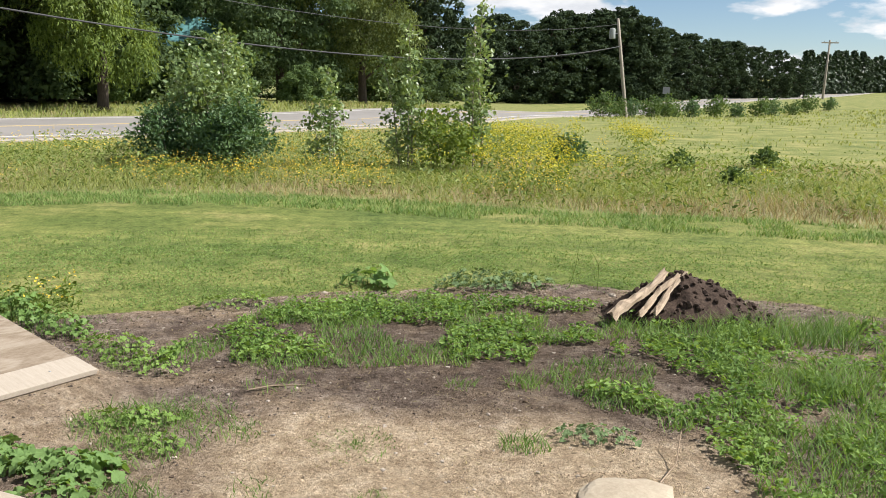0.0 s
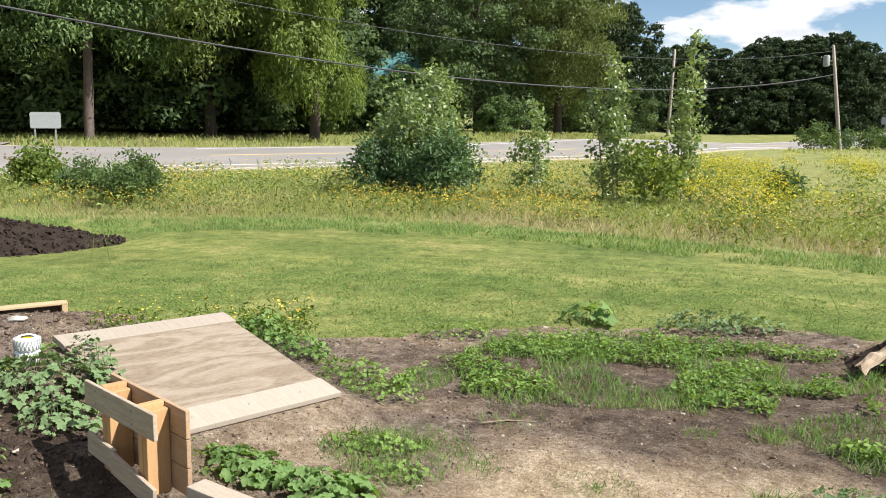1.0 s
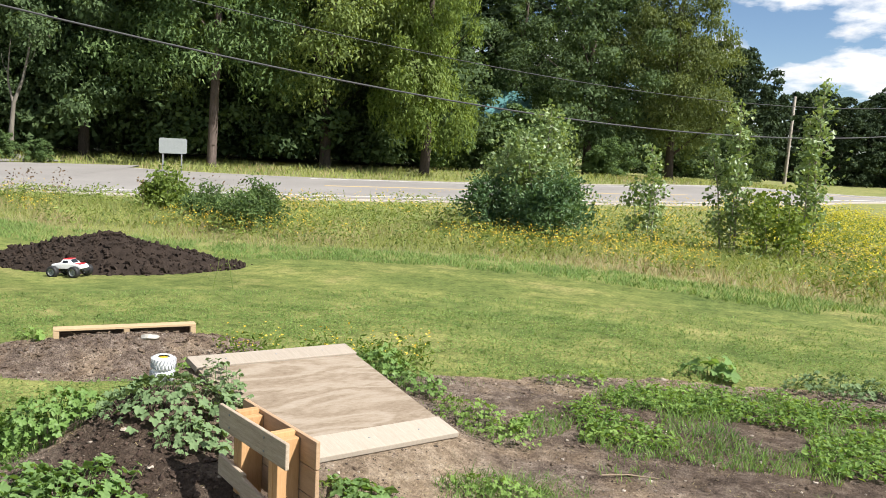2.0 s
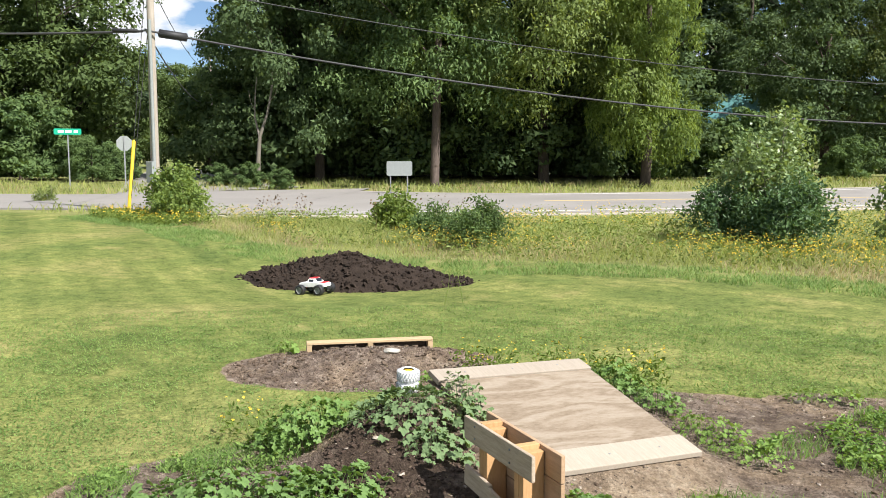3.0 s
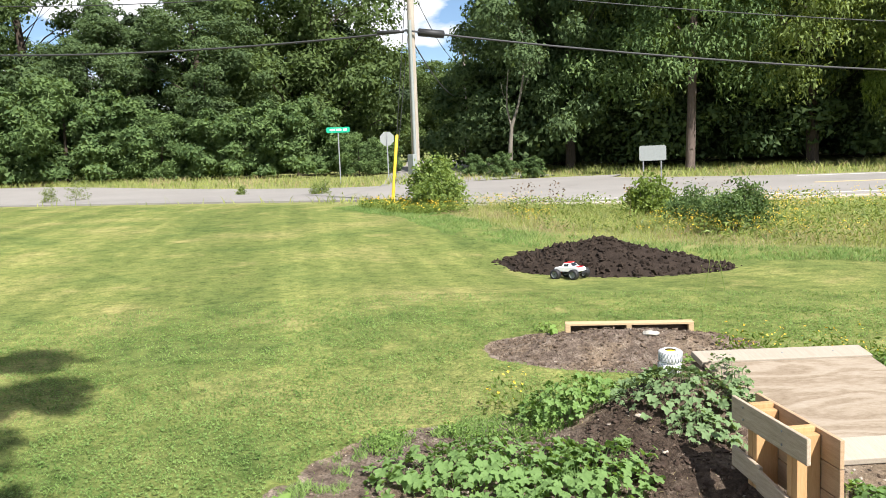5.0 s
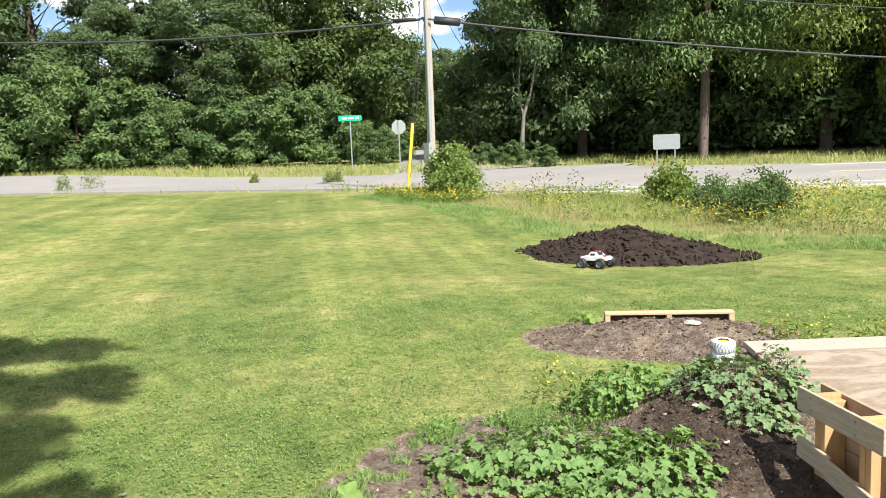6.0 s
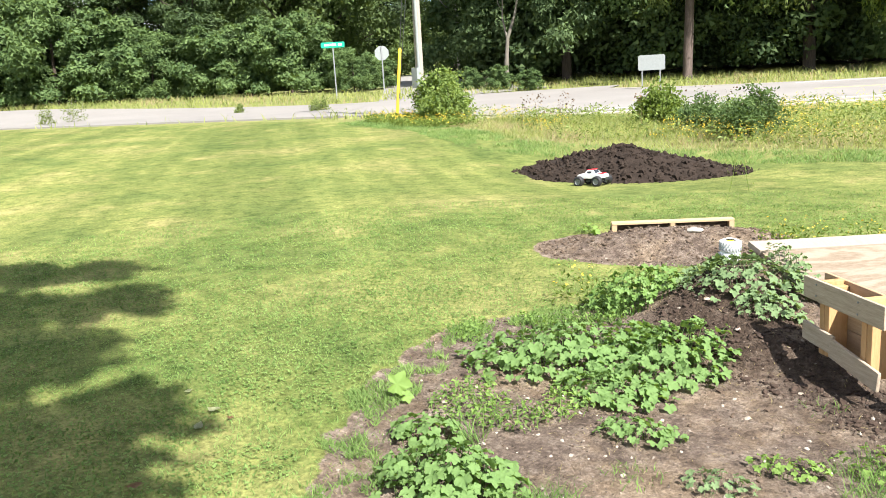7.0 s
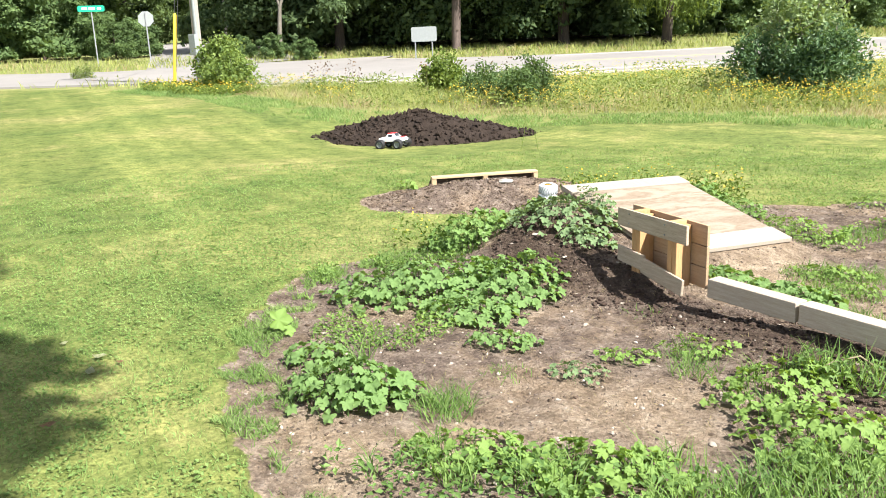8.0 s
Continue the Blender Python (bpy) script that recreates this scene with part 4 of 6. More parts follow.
stand(sapling("meadow_bush", "low green bush in the meadow", 0.66, 0.58, 2600, 0.075, M_LEAF_EDGE, stems=7, tag="bush", slim=0.45, low=0.0), -9.35, 13.5)
stand(sapling("meadow_bush", "round dark green bush in the meadow", 0.86, 0.74, 4600, 0.075, M_LEAF_EDGE, stems=10, tag="bush", slim=0.45, low=0.0), -8.15, 13.1)
stand(sapling("pole_bush", "leafy green bush round the utility pole", 1.25, 0.95, 5600, 0.085, M_LEAF_WEEDY, stems=10, tag="bush", low=0.0), -17.65, 14.35)
stand(sapling("pole_bush", "leafy green bush beside the utility pole", 0.9, 0.8, 3600, 0.085, M_LEAF_WEEDY, stems=8, tag="bush", low=0.0), -16.7, 13.75)
for k, (bx, by, bh) in enumerate([(2.9, 17.3, 0.5), (4.8, 16.3, 0.3), (6.6, 16.7, 0.32), (14.6, 62.0, 1.4), (12.2, 60.0, 1.7), (19, 66, 1.2), (26, 72, 1.2), (5.0, 13.9, 0.26), (34, 80, 1.2), (43, 92, 1.3), (16.5, 63.5, 1.5), (17.8, 64.5, 1.6), (21, 68, 1.5), (23.5, 70, 1.7), (29, 75, 1.6), (31, 77, 1.5), (38, 86, 1.7), (13.4, 60.6, 1.3)]):
    stand(sapling("field_bush", "grey-green bushy weed in the rough field", bh, bh * 0.9, 900, 0.07 + bh * 0.06, M_LEAF_EDGE if k % 3 else M_LEAF_SHRUB, stems=6, tag="bush", low=0.0), bx, by)
for proto in PROTOTYPES:
    for o in (*proto.children_recursive, proto):
        bpy.data.objects.remove(o)

for yaw, dist, bh in ((72.6, 36.5, 1.0), (74.2, 36.0, 0.7), (62.8, 34.0, 0.35), (57.4, 31.5, 0.55), (58.0, 31.4, 0.45)):
    bx_, by_, _ = place(yaw, dist)
    stand(sapling("roadside_weed", "leafy weed standing at the edge of the side road", bh, bh * 0.55, 500, 0.09, M_LEAF_MID, stems=5, tag="weed", low=0.0, slim=0.3), bx_, by_)


# ---- poles, wires and signs ----
def spot(x, y, rz=0.0, dz=0.0):
    return pose(x, y, gz(x, y) + dz, 0, 0, rz)


def utility_pole(x, y, high, radius, lean_x=0.0, lean_y=0.0, arm=False, transformer=False, label="weathered grey wooden utility pole"):
    root = thing("utility_pole", spot(x, y), label, "utility pole", "utility poles")
    top = (lean_x * high, lean_y * high, high)
    shaft = [((0, 0, -0.5), radius * 1.15), ((0, 0, 0), radius * 1.12), ((top[0] * 0.5, top[1] * 0.5, high * 0.5), radius * 0.95), (top, radius * 0.78), ((top[0], top[1], high + 0.04), radius * 0.3)]
    part("shaft", tube_mesh("shaft", [shaft], M_POLE, 14), M_POLE, root)
    if arm:
        part("crossarm", slab(3.0, 0.14, 0.2, (top[0], top[1] - 0.12, high - 0.4)), M_POLE, root)
        for k in (-1.05, 0, 1.05):
            part("insulator", turned([(0.03, 0), (0.06, 0.05), (0.04, 0.1), (0.06, 0.14), (0.02, 0.2)], 10, pose(top[0] + k, top[1] - 0.12, high - 0.24)), M_SIGN_BACK, root)
    if transformer:
        part("transformer", turned([(0.05, -0.02), (0.2, 0.0), (0.21, 0.05), (0.21, 0.62), (0.17, 0.7), (0.05, 0.72)], 16, pose(top[0] - 0.36, top[1] - 0.1, high - 1.35)), M_SIGN_BACK, root, "grey cylindrical transformer")
        part("bracket", slab(0.3, 0.05, 0.08, (top[0] - 0.15, top[1] - 0.08, high - 1.0)), M_METAL, root)
    return root


POLE = (-19.17, 15.04)
LEAN = (0.004, 0.005)
main_pole = utility_pole(*POLE, 8.3, 0.105, *LEAN, label="weathered pale utility pole with conduit and cables")
part("conduit", tube_mesh("conduit", [[((0.15, -0.14, 0), 0.045), ((0.15 + LEAN[0] * 5, -0.14, 5.0), 0.045)]], M_SIGN_BACK, 8), M_SIGN_BACK, main_pole, "pale grey plastic conduit")
part("meter_box", slab(0.24, 0.14, 0.55, (0.1, -0.2, 1.1), 0.012), M_SIGN_BACK, main_pole, "pale grey metal box")
part("bracket", slab(0.7, 0.04, 0.05, (-0.22, -0.1, 4.75)), M_METAL, main_pole)
utility_pole(14.15, 61.2, 6.75, 0.125, -0.135, 0, transformer=True, label="leaning wooden utility pole with transformer")
utility_pole(4.8, 92.0, 8.6, 0.16, 0.03, 0, label="thin wooden utility pole by the trees")
utility_pole(70.5, 153.4, 10.2, 0.2, 0.03, 0, arm=True, label="distant utility pole with crossarm")
utility_pole(-40.5, 2.0, 9.2, 0.14, 0.0, 0, label="weathered utility pole beside the side road")
bx, by, bz = place(47.8, 62)
utility_pole(bx, by, 8.0, 0.12, 0, 0, label="utility pole along the road into the woods")


def cable(a, b, sag, radius, label, n=28, name="overhead_cable"):
    a, b = Vector(a), Vector(b)
    pts = []
    for k in range(n + 1):
        f = k / n
        p = a.lerp(b, f)
        p.z -= 4 * sag * f * (1 - f)
        pts.append((tuple(p), radius))
    ob = new(name, tube_mesh(name, [pts], M_WIRE, 6))
    return tagged(ob, label, "cable", "overhead cables")


def on_pole(h, side=0.0):
    return (POLE[0] + LEAN[0] * h + side, POLE[1] - 0.16, gz(*POLE) + h)


pz = gz(14.8, 61.0)
cable(on_pole(4.72, 0.1), (13.5, 61.1, pz + 4.9), 1.85, 0.028, "black telephone cable sagging along the road")
cable(on_pole(5.97, 0.1), (13.3, 61.1, pz + 6.4), 1.75, 0.014, "thin power wire above the telephone cable")
cable(on_pole(4.72, -0.1), (-40.5, 2.0, gz(-40.5, 2.0) + 6.3), 0.55, 0.028, "black telephone cable along the side road")
cable(on_pole(5.97, -0.1), (-40.5, 2.0, gz(-40.5, 2.0) + 8.0), 0.5, 0.014, "thin power wire along the side road")
cable(on_pole(6.3), (bx, by, bz + 7.2), 0.8, 0.012, "thin power wire over the back road")
cable(on_pole(4.77), (bx, by, bz + 5.0), 0.8, 0.02, "telephone cable over the back road")
cable((13.5, 61.1, pz + 4.9), (4.8, 92, gz(4.8, 92) + 5.4), 0.7, 0.02, "telephone cable crossing the road")


def splice_case(h, start, end):
    """Black cable sleeve hung beside the pole."""
    a, b = Vector(on_pole(h)), Vector((13.5, 61.1, pz + 4.9))
    d = (b - a).normalized()
    d.z = -0.11
    if end < 0:
        d = Vector((-0.82, -0.57, 0.02)).normalized()
    p, q = a + d * abs(start), a + d * abs(end)
    r = 0.11 if end > 0 else 0.05
    pts = [(tuple(p), 0.03), (tuple(p.lerp(q, 0.04)), r), (tuple(p.lerp(q, 0.96)), r), (tuple(q), 0.03)]
    tagged(new("splice_case", tube_mesh("splice_case", [pts], M_BLACK, 12)), "black cable splice sleeve hanging beside the pole", "cable sleeve")


splice_case(4.72, 0.31, 1.06)
splice_case(4.72, 0.18, -0.84)


def guy_wires():
    gx, gy = -19.75, 14.6
    root = thing("guy_wire", spot(gx, gy), "steel guy wires with a bright yellow plastic guard", "guy wire")
    for k, (h, dx) in enumerate(((4.62, 0.03), (6.0, 0.0))):
        a, b = Vector((dx, 0, -0.05)), Vector((POLE[0] + LEAN[0] * h - gx, POLE[1] - 0.1 - gy, h))
        part("wire", tube_mesh("wire", [[(tuple(a), 0.008), (tuple(b), 0.008)]], M_WIRE, 6), M_WIRE, root)
        if k:
            f = 2.0 / (b - a).length
            part("guard", tube_mesh("guard", [[(tuple(a), 0.045), (tuple(a.lerp(b, f * 0.98)), 0.045), (tuple(a.lerp(b, f)), 0.02)]], M_YELLOW, 10), M_YELLOW, root, "bright yellow plastic guard")


guy_wires()


def sign_on_posts(x, y, rz, w, h, z0, posts, mat_face, label, name, corner=0.03):
    root = thing(name, spot(x, y, rz), label, "sign")
    bm = slab(w, 0.012, h, (0, 0, z0 + h / 2), 0)
    bmesh.ops.bevel(bm, geom=[e for e in bm.edges if abs((e.verts[0].co - e.verts[1].co).y) > 0.005], offset=corner, segments=4, affect="EDGES")
    part("panel", bm, mat_face, root)
    for px in posts:
        post = part("post", slab(0.05, 0.035, z0 + h + 0.35, (px, 0.03, (z0 + h - 0.3) / 2 - 0.02), 0.004), M_METAL, root, "galvanised steel post")
        for bz_ in (z0 + h * 0.25, z0 + h * 0.75):
            part("bolt", turned([(0.012, 0), (0.012, 0.012), (0.006, 0.016)], 8, pose(px, -0.006, bz_, 90)), M_METAL, root)
    return root


sx, sy, _ = place(35.75, 34.5)
sign_on_posts(sx, sy, 35.75, 1.02, 0.58, 0.74, (-0.36, 0.32), M_SIGN_BACK, "blank grey back of a road sign on two posts", "road_sign")
gx_, gy_, _ = place(56.3, 39.5)
street = sign_on_posts(gx_, gy_, 56.7, 1.06, 0.25, 2.35, (0.0,), M_GREEN_SIGN, "green street name sign on a single post", "street_sign")
for bx0, bw in ((-0.26, 0.22), (0.03, 0.24), (0.32, 0.16)):
    part("lettering", slab(bw, 0.004, 0.09, (bx0, -0.010, 2.48), 0), M_WHITE, street, "white lettering bar")


def stop_sign():
    x, y, z = place(53.1, 42)
    root = thing("stop_sign", spot(x, y, 53.6), "octagonal stop sign seen from its grey back", "sign")
    bm = bmesh.new()
    r = 0.36
    ring = [(r * math.cos(math.pi / 8 + k * math.pi / 4), r * math.sin(math.pi / 8 + k * math.pi / 4)) for k in range(8)]
    a = [bm.verts.new((u, -0.006, 1.93 + v)) for u, v in ring]
    b = [bm.verts.new((u, 0.006, 1.93 + v)) for u, v in ring]
    bm.faces.new(a)
    bm.faces.new(b[::-1])
    for k in range(8):
        bm.faces.new((a[k], b[k], b[(k + 1) % 8], a[(k + 1) % 8]))
    part("panel", bm, M_SIGN_BACK, root)
    part("post", slab(0.06, 0.04, 2.9, (0, -0.03, 0.8), 0.004), M_METAL, root)


stop_sign()
fx, fy, _ = place(-16.0 + 0.3, 105)
sign_on_posts(fx, fy, -15.0, 0.8, 0.8, 1.6, (0.0,), M_METAL, "small distant road sign on a post", "road_sign", 0.02)


# ---- the house behind the trees ----
def house():
    x, y, z = place(17.3, 63)
    root = thing("house", pose(x, y, z - 0.85, 0, 0, 15), "white farmhouse with teal metal roof behind trees", "house")
    part("wall", slab(9.0, 7.0, 3.6, (0, 0, 1.7), 0.02), M_WHITE, root)
    bm = bmesh.new()
    w, d, e, t = 4.9, 4.0, 3.45, 6.2
    v = [bm.verts.new(p) for p in ((-w, -d, e), (w, -d, e), (w, d, e), (-w, d, e), (-w, 0, t), (w, 0, t), (-w, -d, e + 0.15), (w, -d, e + 0.15), (w, d, e + 0.15), (-w, d, e + 0.15), (-w, 0, t + 0.15), (w, 0, t + 0.15))]
    for q in ((0, 1, 5, 4), (2, 3, 4, 5), (6, 10, 11, 7), (8, 11, 10, 9), (0, 6, 7, 1), (2, 8, 9, 3), (0, 4, 10, 6), (4, 3, 9, 10), (1, 7, 11, 5), (5, 11, 8, 2)):
        bm.faces.new([v[k] for k in q])
    roof = part("roof", bm, M_TEAL, root, "teal standing-seam metal roof")
    for k in range(17):
        fx_ = -4.8 + k * 0.6
        part("seam", slab(0.04, 4.88, 0.04, (fx_, -2.0, 4.99), 0, pose(0, 0, 0, math.degrees(math.atan2(t - e, d)))), M_TEAL, roof)
    gable = bmesh.new()
    for px in (-4.5, 4.5):
        gable.faces.new([gable.verts.new(p) for p in ((px, -3.5, 3.4), (px, 3.5, 3.4), (px, 0, 6.0))])
    part("gable", gable, M_WHITE, root)
    for wx in (-3.0, 0.2, 3.2):
        win = part("window", slab(1.0, 0.06, 1.4, (wx, -3.51, 1.9), 0.01), M_WHITE, root)
        for px in (-0.23, 0.23):
            part("pane", slab(0.38, 0.03, 1.2, (wx + px, -3.54, 1.9), 0.004), M_GLASS_DARK, win)
    part("porch", slab(2.6, 1.6, 0.25, (3.4, -4.3, 2.6), 0.02), M_WHITE, root, "white porch roof")
    for px in (2.25, 4.55):
        part("porch_post", slab(0.14, 0.14, 2.6, (px, -5.0, 1.25), 0.01), M_WHITE, root)


house()


# ---- the jump ramp ----
def frame_of(origin, along_x, along_y):
    """A pose with its x axis along one line and y near another."""
    ux = Vector(along_x).normalized()
    uz = ux.cross(Vector(along_y)).normalized()
    uy = uz.cross(ux)
    m = Matrix((ux, uy, uz)).transposed().to_4x4()
    m.translation = origin
    return m


RAMP_TR, RAMP_BR, RAMP_TL = Vector((-2.632, 5.021, 0.318)), Vector((-1.685, 4.435, 0.075)), Vector((-3.13, 4.13, 0.352))


def plywood_ramp():
    m = frame_of(RAMP_TR, RAMP_BR - RAMP_TR, RAMP_TR - RAMP_TL)
    long, wide = (RAMP_BR - RAMP_TR).length, (RAMP_TL - RAMP_TR).length + 0.02
    base = Vector((-2.4, 4.4, gz(-2.4, 4.4)))
    root = thing("plywood_ramp", m, "homemade jump ramp of weathered plywood and lumber", "ramp")
    part("plywood_sheet", slab(long - 0.30, wide, 0.016, (0.125 + (long - 0.30) / 2, -wide / 2, -0.008), 0.002), M_PLY, root, "weathered plywood sheet with wavy grain")
    part("top_board", slab(0.14, wide + 0.015, 0.034, (0.055, -wide / 2, -0.006), 0.004, None), M_PINE, root, "pale lumber board")
    part("bottom_board", slab(0.185, wide + 0.02, 0.03, (long - 0.09, -wide / 2, -0.010), 0.004), M_PINE, root, "pale lumber board")
    for y in (-0.03, -wide / 2, -wide + 0.03):
        part("stringer", slab(long - 0.25, 0.038, 0.085, (0.12 + (long - 0.25) / 2, y, -0.060), 0.004), M_PINE, root)
    for k in range(3):
        for fx_ in (0.05, long - 0.09):
            part("screw", turned([(0.006, 0), (0.006, 0.002), (0.003, 0.003)], 8, pose(fx_, -0.2 - k * (wide - 0.4) / 2, 0.0105 if fx_ < 0.5 else 0.0045)), M_METAL, root)


plywood_ramp()


def upright_pallet():
    """Cut pallet standing on edge: three deck boards behind, two pairs of stringers, face boards in front."""
    a, b = Vector((-2.372, 3.389, 0)), Vector((-1.829, 3.031, 0))
    d = (b - a).normalized()
    turn = math.degrees(math.atan2(d.y, d.x))
    long = (b - a).length
    root = thing("upright_pallet", pose(a.x, a.y, 0.10, 0, 0, turn), "cut wooden pallet standing on edge beside the ramp", "pallet")
    for k in range(3):
        part("deck_board", slab(long, 0.018, 0.112, (long / 2, 0.009, 0.060 + 0.1165 * k), 0.003), M_PALLET, root, "sunlit golden brown deck board")
    for x in (0.15, long - 0.18):
        part("upright", slab(0.036, 0.098, 0.36, (x, -0.051, 0.171), 0.003), M_BLOCK, root, "fresh orange wooden upright")
        part("upright", slab(0.036, 0.096, 0.34, (x + 0.038, -0.051, 0.162), 0.003), M_BLOCK, root, "fresh orange wooden upright")
    face = long - 0.04
    part("face_board", slab(face, 0.018, 0.105, (0.02 + face / 2, -0.112, 0.302), 0.005, pose(0, 0, 0, 0, -0.5, 0)), M_GREYED, root, "greyed pallet board in shade")
    # the lower board is cracked in two
    for name, lx, at, tilt in (("face_board", 0.25, (0.145, -0.112, 0.075), 3), ("face_board", 0.36, (0.43, -0.116, 0.036), 7)):
        part(name, slab(lx, 0.018, 0.092, at, 0.006, pose(0, 0, 0, 0, tilt, 0)), M_GREYED, root, "cracked greyed pallet board")
    for x in (0.13, long - 0.2):
        for z in (0.275, 0.33):
            part("nail", turned([(0.005, 0), (0.005, 0.003), (0.002, 0.004)], 6, pose(x, -0.121, z, 90)), M_METAL, root)
    return root


upright_pallet()


def timber_beam():
    a, b = Vector((-1.785, 3.0, 0)), Vector((-1.335, 2.80, 0))
    d = (b - a).normalized()
    turn = math.degrees(math.atan2(d.y, d.x))
    root = thing("timber_edging", pose(a.x, a.y, 0.085, 0, 0, turn), "pale timber edging beams laid end to end", "timber")
    part("beam", slab(0.52, 0.09, 0.10, (0.265, 0, 0.05), 0.006), M_BEAM, root)
    part("beam", slab(1.3, 0.09, 0.10, (1.19, 0.004, 0.05), 0.006), M_BEAM, root)


timber_beam()


# wood coloured dark to stand for the shade inside the buried pallet
M_GAP_SHADE = wood("gap_shade_wood", [(0.3, (0.05, 0.036, 0.025)), (0.7, (0.13, 0.095, 0.065))], (1.5, 16, 16))


def low_pallet():
    """Pallet half buried in the second mound, its edge boards towards the lawn."""
    a, b = Vector((-4.80, 4.88, 0)), Vector((-4.09, 5.545, 0))
    d = (b - a).normalized()
    turn = math.degrees(math.atan2(d.y, d.x))
    long = (b - a).length
    z = 0.07
    root = thing("buried_pallet", pose(a.x, a.y, z, 0, 0, turn), "pallet half buried in a soil mound as a jump", "pallet")
    part("edge_board", slab(long, 0.09, 0.018, (long / 2, 0.045, 0.122), 0.003), M_BOARD, root, "golden lumber board")
    # back board added to close the gap, its shade put into the colour
    part("back_board", slab(long, 0.018, 0.14, (long / 2, 0.082, 0.04), 0.003), M_GAP_SHADE, root, "added back board with the gap's shade in its colour")
    for k in range(2):
        part("deck_board", slab(long, 0.10, 0.018, (long / 2, 0.155 + 0.10 * k, 0.06 - 0.06 * k), 0.003, pose(0, 0, 0, -32)), M_GAP_SHADE, root, "deck board with the gap's shade in its colour")
    for x in (0.02, long * 0.5, long - 0.02):
        part("block", slab(0.04, 0.085, 0.17, (x, 0.045, 0.026), 0.003), M_BOARD, root)


low_pallet()


# ---- soil piles ----
def soil_pile(name, label, x, y, half_long, half_deep, high, turn, mat, apex=0.0, clods=500, grain=0.16, seed=1.0, clod=(0.02, 0.07)):
    root = thing(name, spot(x, y, turn), label, "soil pile")
    nr, na = 46, 130
    f = np.linspace(0, 1, nr)[:, None]
    a = np.linspace(0, 2 * math.pi, na, endpoint=False)[None]
    edge = 1 + 0.13 * rough_noise(np.cos(a) * 2 + seed, np.sin(a) * 2, 0.8, seed, 3)
    u, v = f * np.cos(a) * edge * half_long, f * np.sin(a) * edge * half_deep
    u = u + apex * (1 - f) * half_long
    body = high * (1 - f**1.15) ** 1.1
    bump = (0.5 * rough_noise(u + seed, v, grain * 2, seed + 4, 2) + 0.5 * rough_noise(u, v + seed, grain, seed + 6, 4)) * 0.15 * smooth(1.0, 0.75, f) * high ** 0.5 * 0.8
    zz = body + bump * (0.3 + 0.7 * (1 - f)) - 0.03 * f
    verts = np.stack([u.ravel(), v.ravel(), zz.ravel()], 1)
    faces = np.array([(r * na + k, (r + 1) * na + k, (r + 1) * na + (k + 1) % na, r * na + (k + 1) % na) for r in range(nr - 1) for k in range(na)])
    part("mound", mesh_fast("mound", verts, faces, mat, flat=False), mat, root)
    ico = bmesh.new()
    bmesh.ops.create_icosphere(ico, subdivisions=1, radius=1.0)
    iv, itf = np.array([q.co for q in ico.verts]), np.array([[q.index for q in t.verts] for t in ico.faces])
    ico.free()
    allv, allf = [], []
    for k in range(clods):
        ff, aa = rng.random() ** 0.6 * 1.06, rng.uniform(0, 2 * math.pi)
        r, c = min(int(ff * (nr - 1)), nr - 1), int(aa / (2 * math.pi) * na) % na
        p = verts[r * na + c] * np.array([max(ff, 0.98) if ff > 1 else 1] * 3)
        s = rng.uniform(clod[0], clod[1]) * (0.5 + rng.random())
        w = iv * (1 + 0.28 * rng.normal(size=(len(iv), 1))) * s * rng.uniform(0.7, 1.2, 3)
        allv.append(w + p + (0, 0, s * 0.25))
        allf.append(itf + len(iv) * k)
    tagged(part("loose_soil", mesh_fast("loose_soil", np.concatenate(allv), np.concatenate(allf), mat), mat, root), kind="stuff")
    return root


soil_pile("topsoil_pile", "dark lumpy topsoil pile dumped on the lawn", -7.97, 9.52, 2.18, 0.9, 0.45, 14, M_SOIL_DARK, apex=-0.1, clods=1700, seed=2.0, clod=(0.012, 0.036))
soil_pile("soil_mound", "dark crumbly soil mound with split wood", 1.86, 5.98, 0.70, 0.46, 0.33, -10, M_SOIL_MID, apex=-0.12, clods=420, grain=0.1, seed=5.0, clod=(0.006, 0.024))


def split_wood(x, y, z, length, rx, ry, rz, w, label):
    root = new("split_wood")
    bm = bmesh.new()
    n = 14
    for k in range(n):
        f = k / (n - 1)
        for s, (du, dv) in enumerate(((-0.5, 0), (-0.3, 0.45), (0.1, 0.6), (0.45, 0.3), (0.5, -0.1), (0.0, -0.25))):
            taper = w * (1.2 - 0.55 * f) * (0.7 + 0.6 * hashed(k * 3.1, s * 1.7, w * 100))
            bend = 0.016 * math.sin(2.6 * f + w * 40) + 0.007 * math.sin(7 * f + w * 90)
            bm.verts.new((f * length + 0.06 * (hashed(s, k, 3.0) - 0.5), du * taper + bend, dv * taper * 0.6 + 0.4 * bend))
    bm.verts.ensure_lookup_table()
    for k in range(n - 1):
        for s in range(6):
            bm.faces.new((bm.verts[k * 6 + s], bm.verts[k * 6 + (s + 1) % 6], bm.verts[(k + 1) * 6 + (s + 1) % 6], bm.verts[(k + 1) * 6 + s]))
    bm.faces.new([bm.verts[s] for s in range(5, -1, -1)])
    bm.faces.new([bm.verts[(n - 1) * 6 + s] for s in range(6)])
    bpy.data.objects.remove(root)
    me = bpy.data.meshes.new("split_wood")
    bm.to_mesh(me)
    bm.free()
    me.materials.append(M_SPLIT)
    ob = new("split_wood", me)
    ob.matrix_world = pose(x, y, z, rx, ry, rz)
    return tagged(ob, label, "wood", "split wood on the mound")


M_SPLIT = wood("split_log", [(0.32, (0.15, 0.105, 0.07)), (0.5, (0.34, 0.26, 0.18)), (0.68, (0.47, 0.385, 0.285))], (1.2, 18, 18))
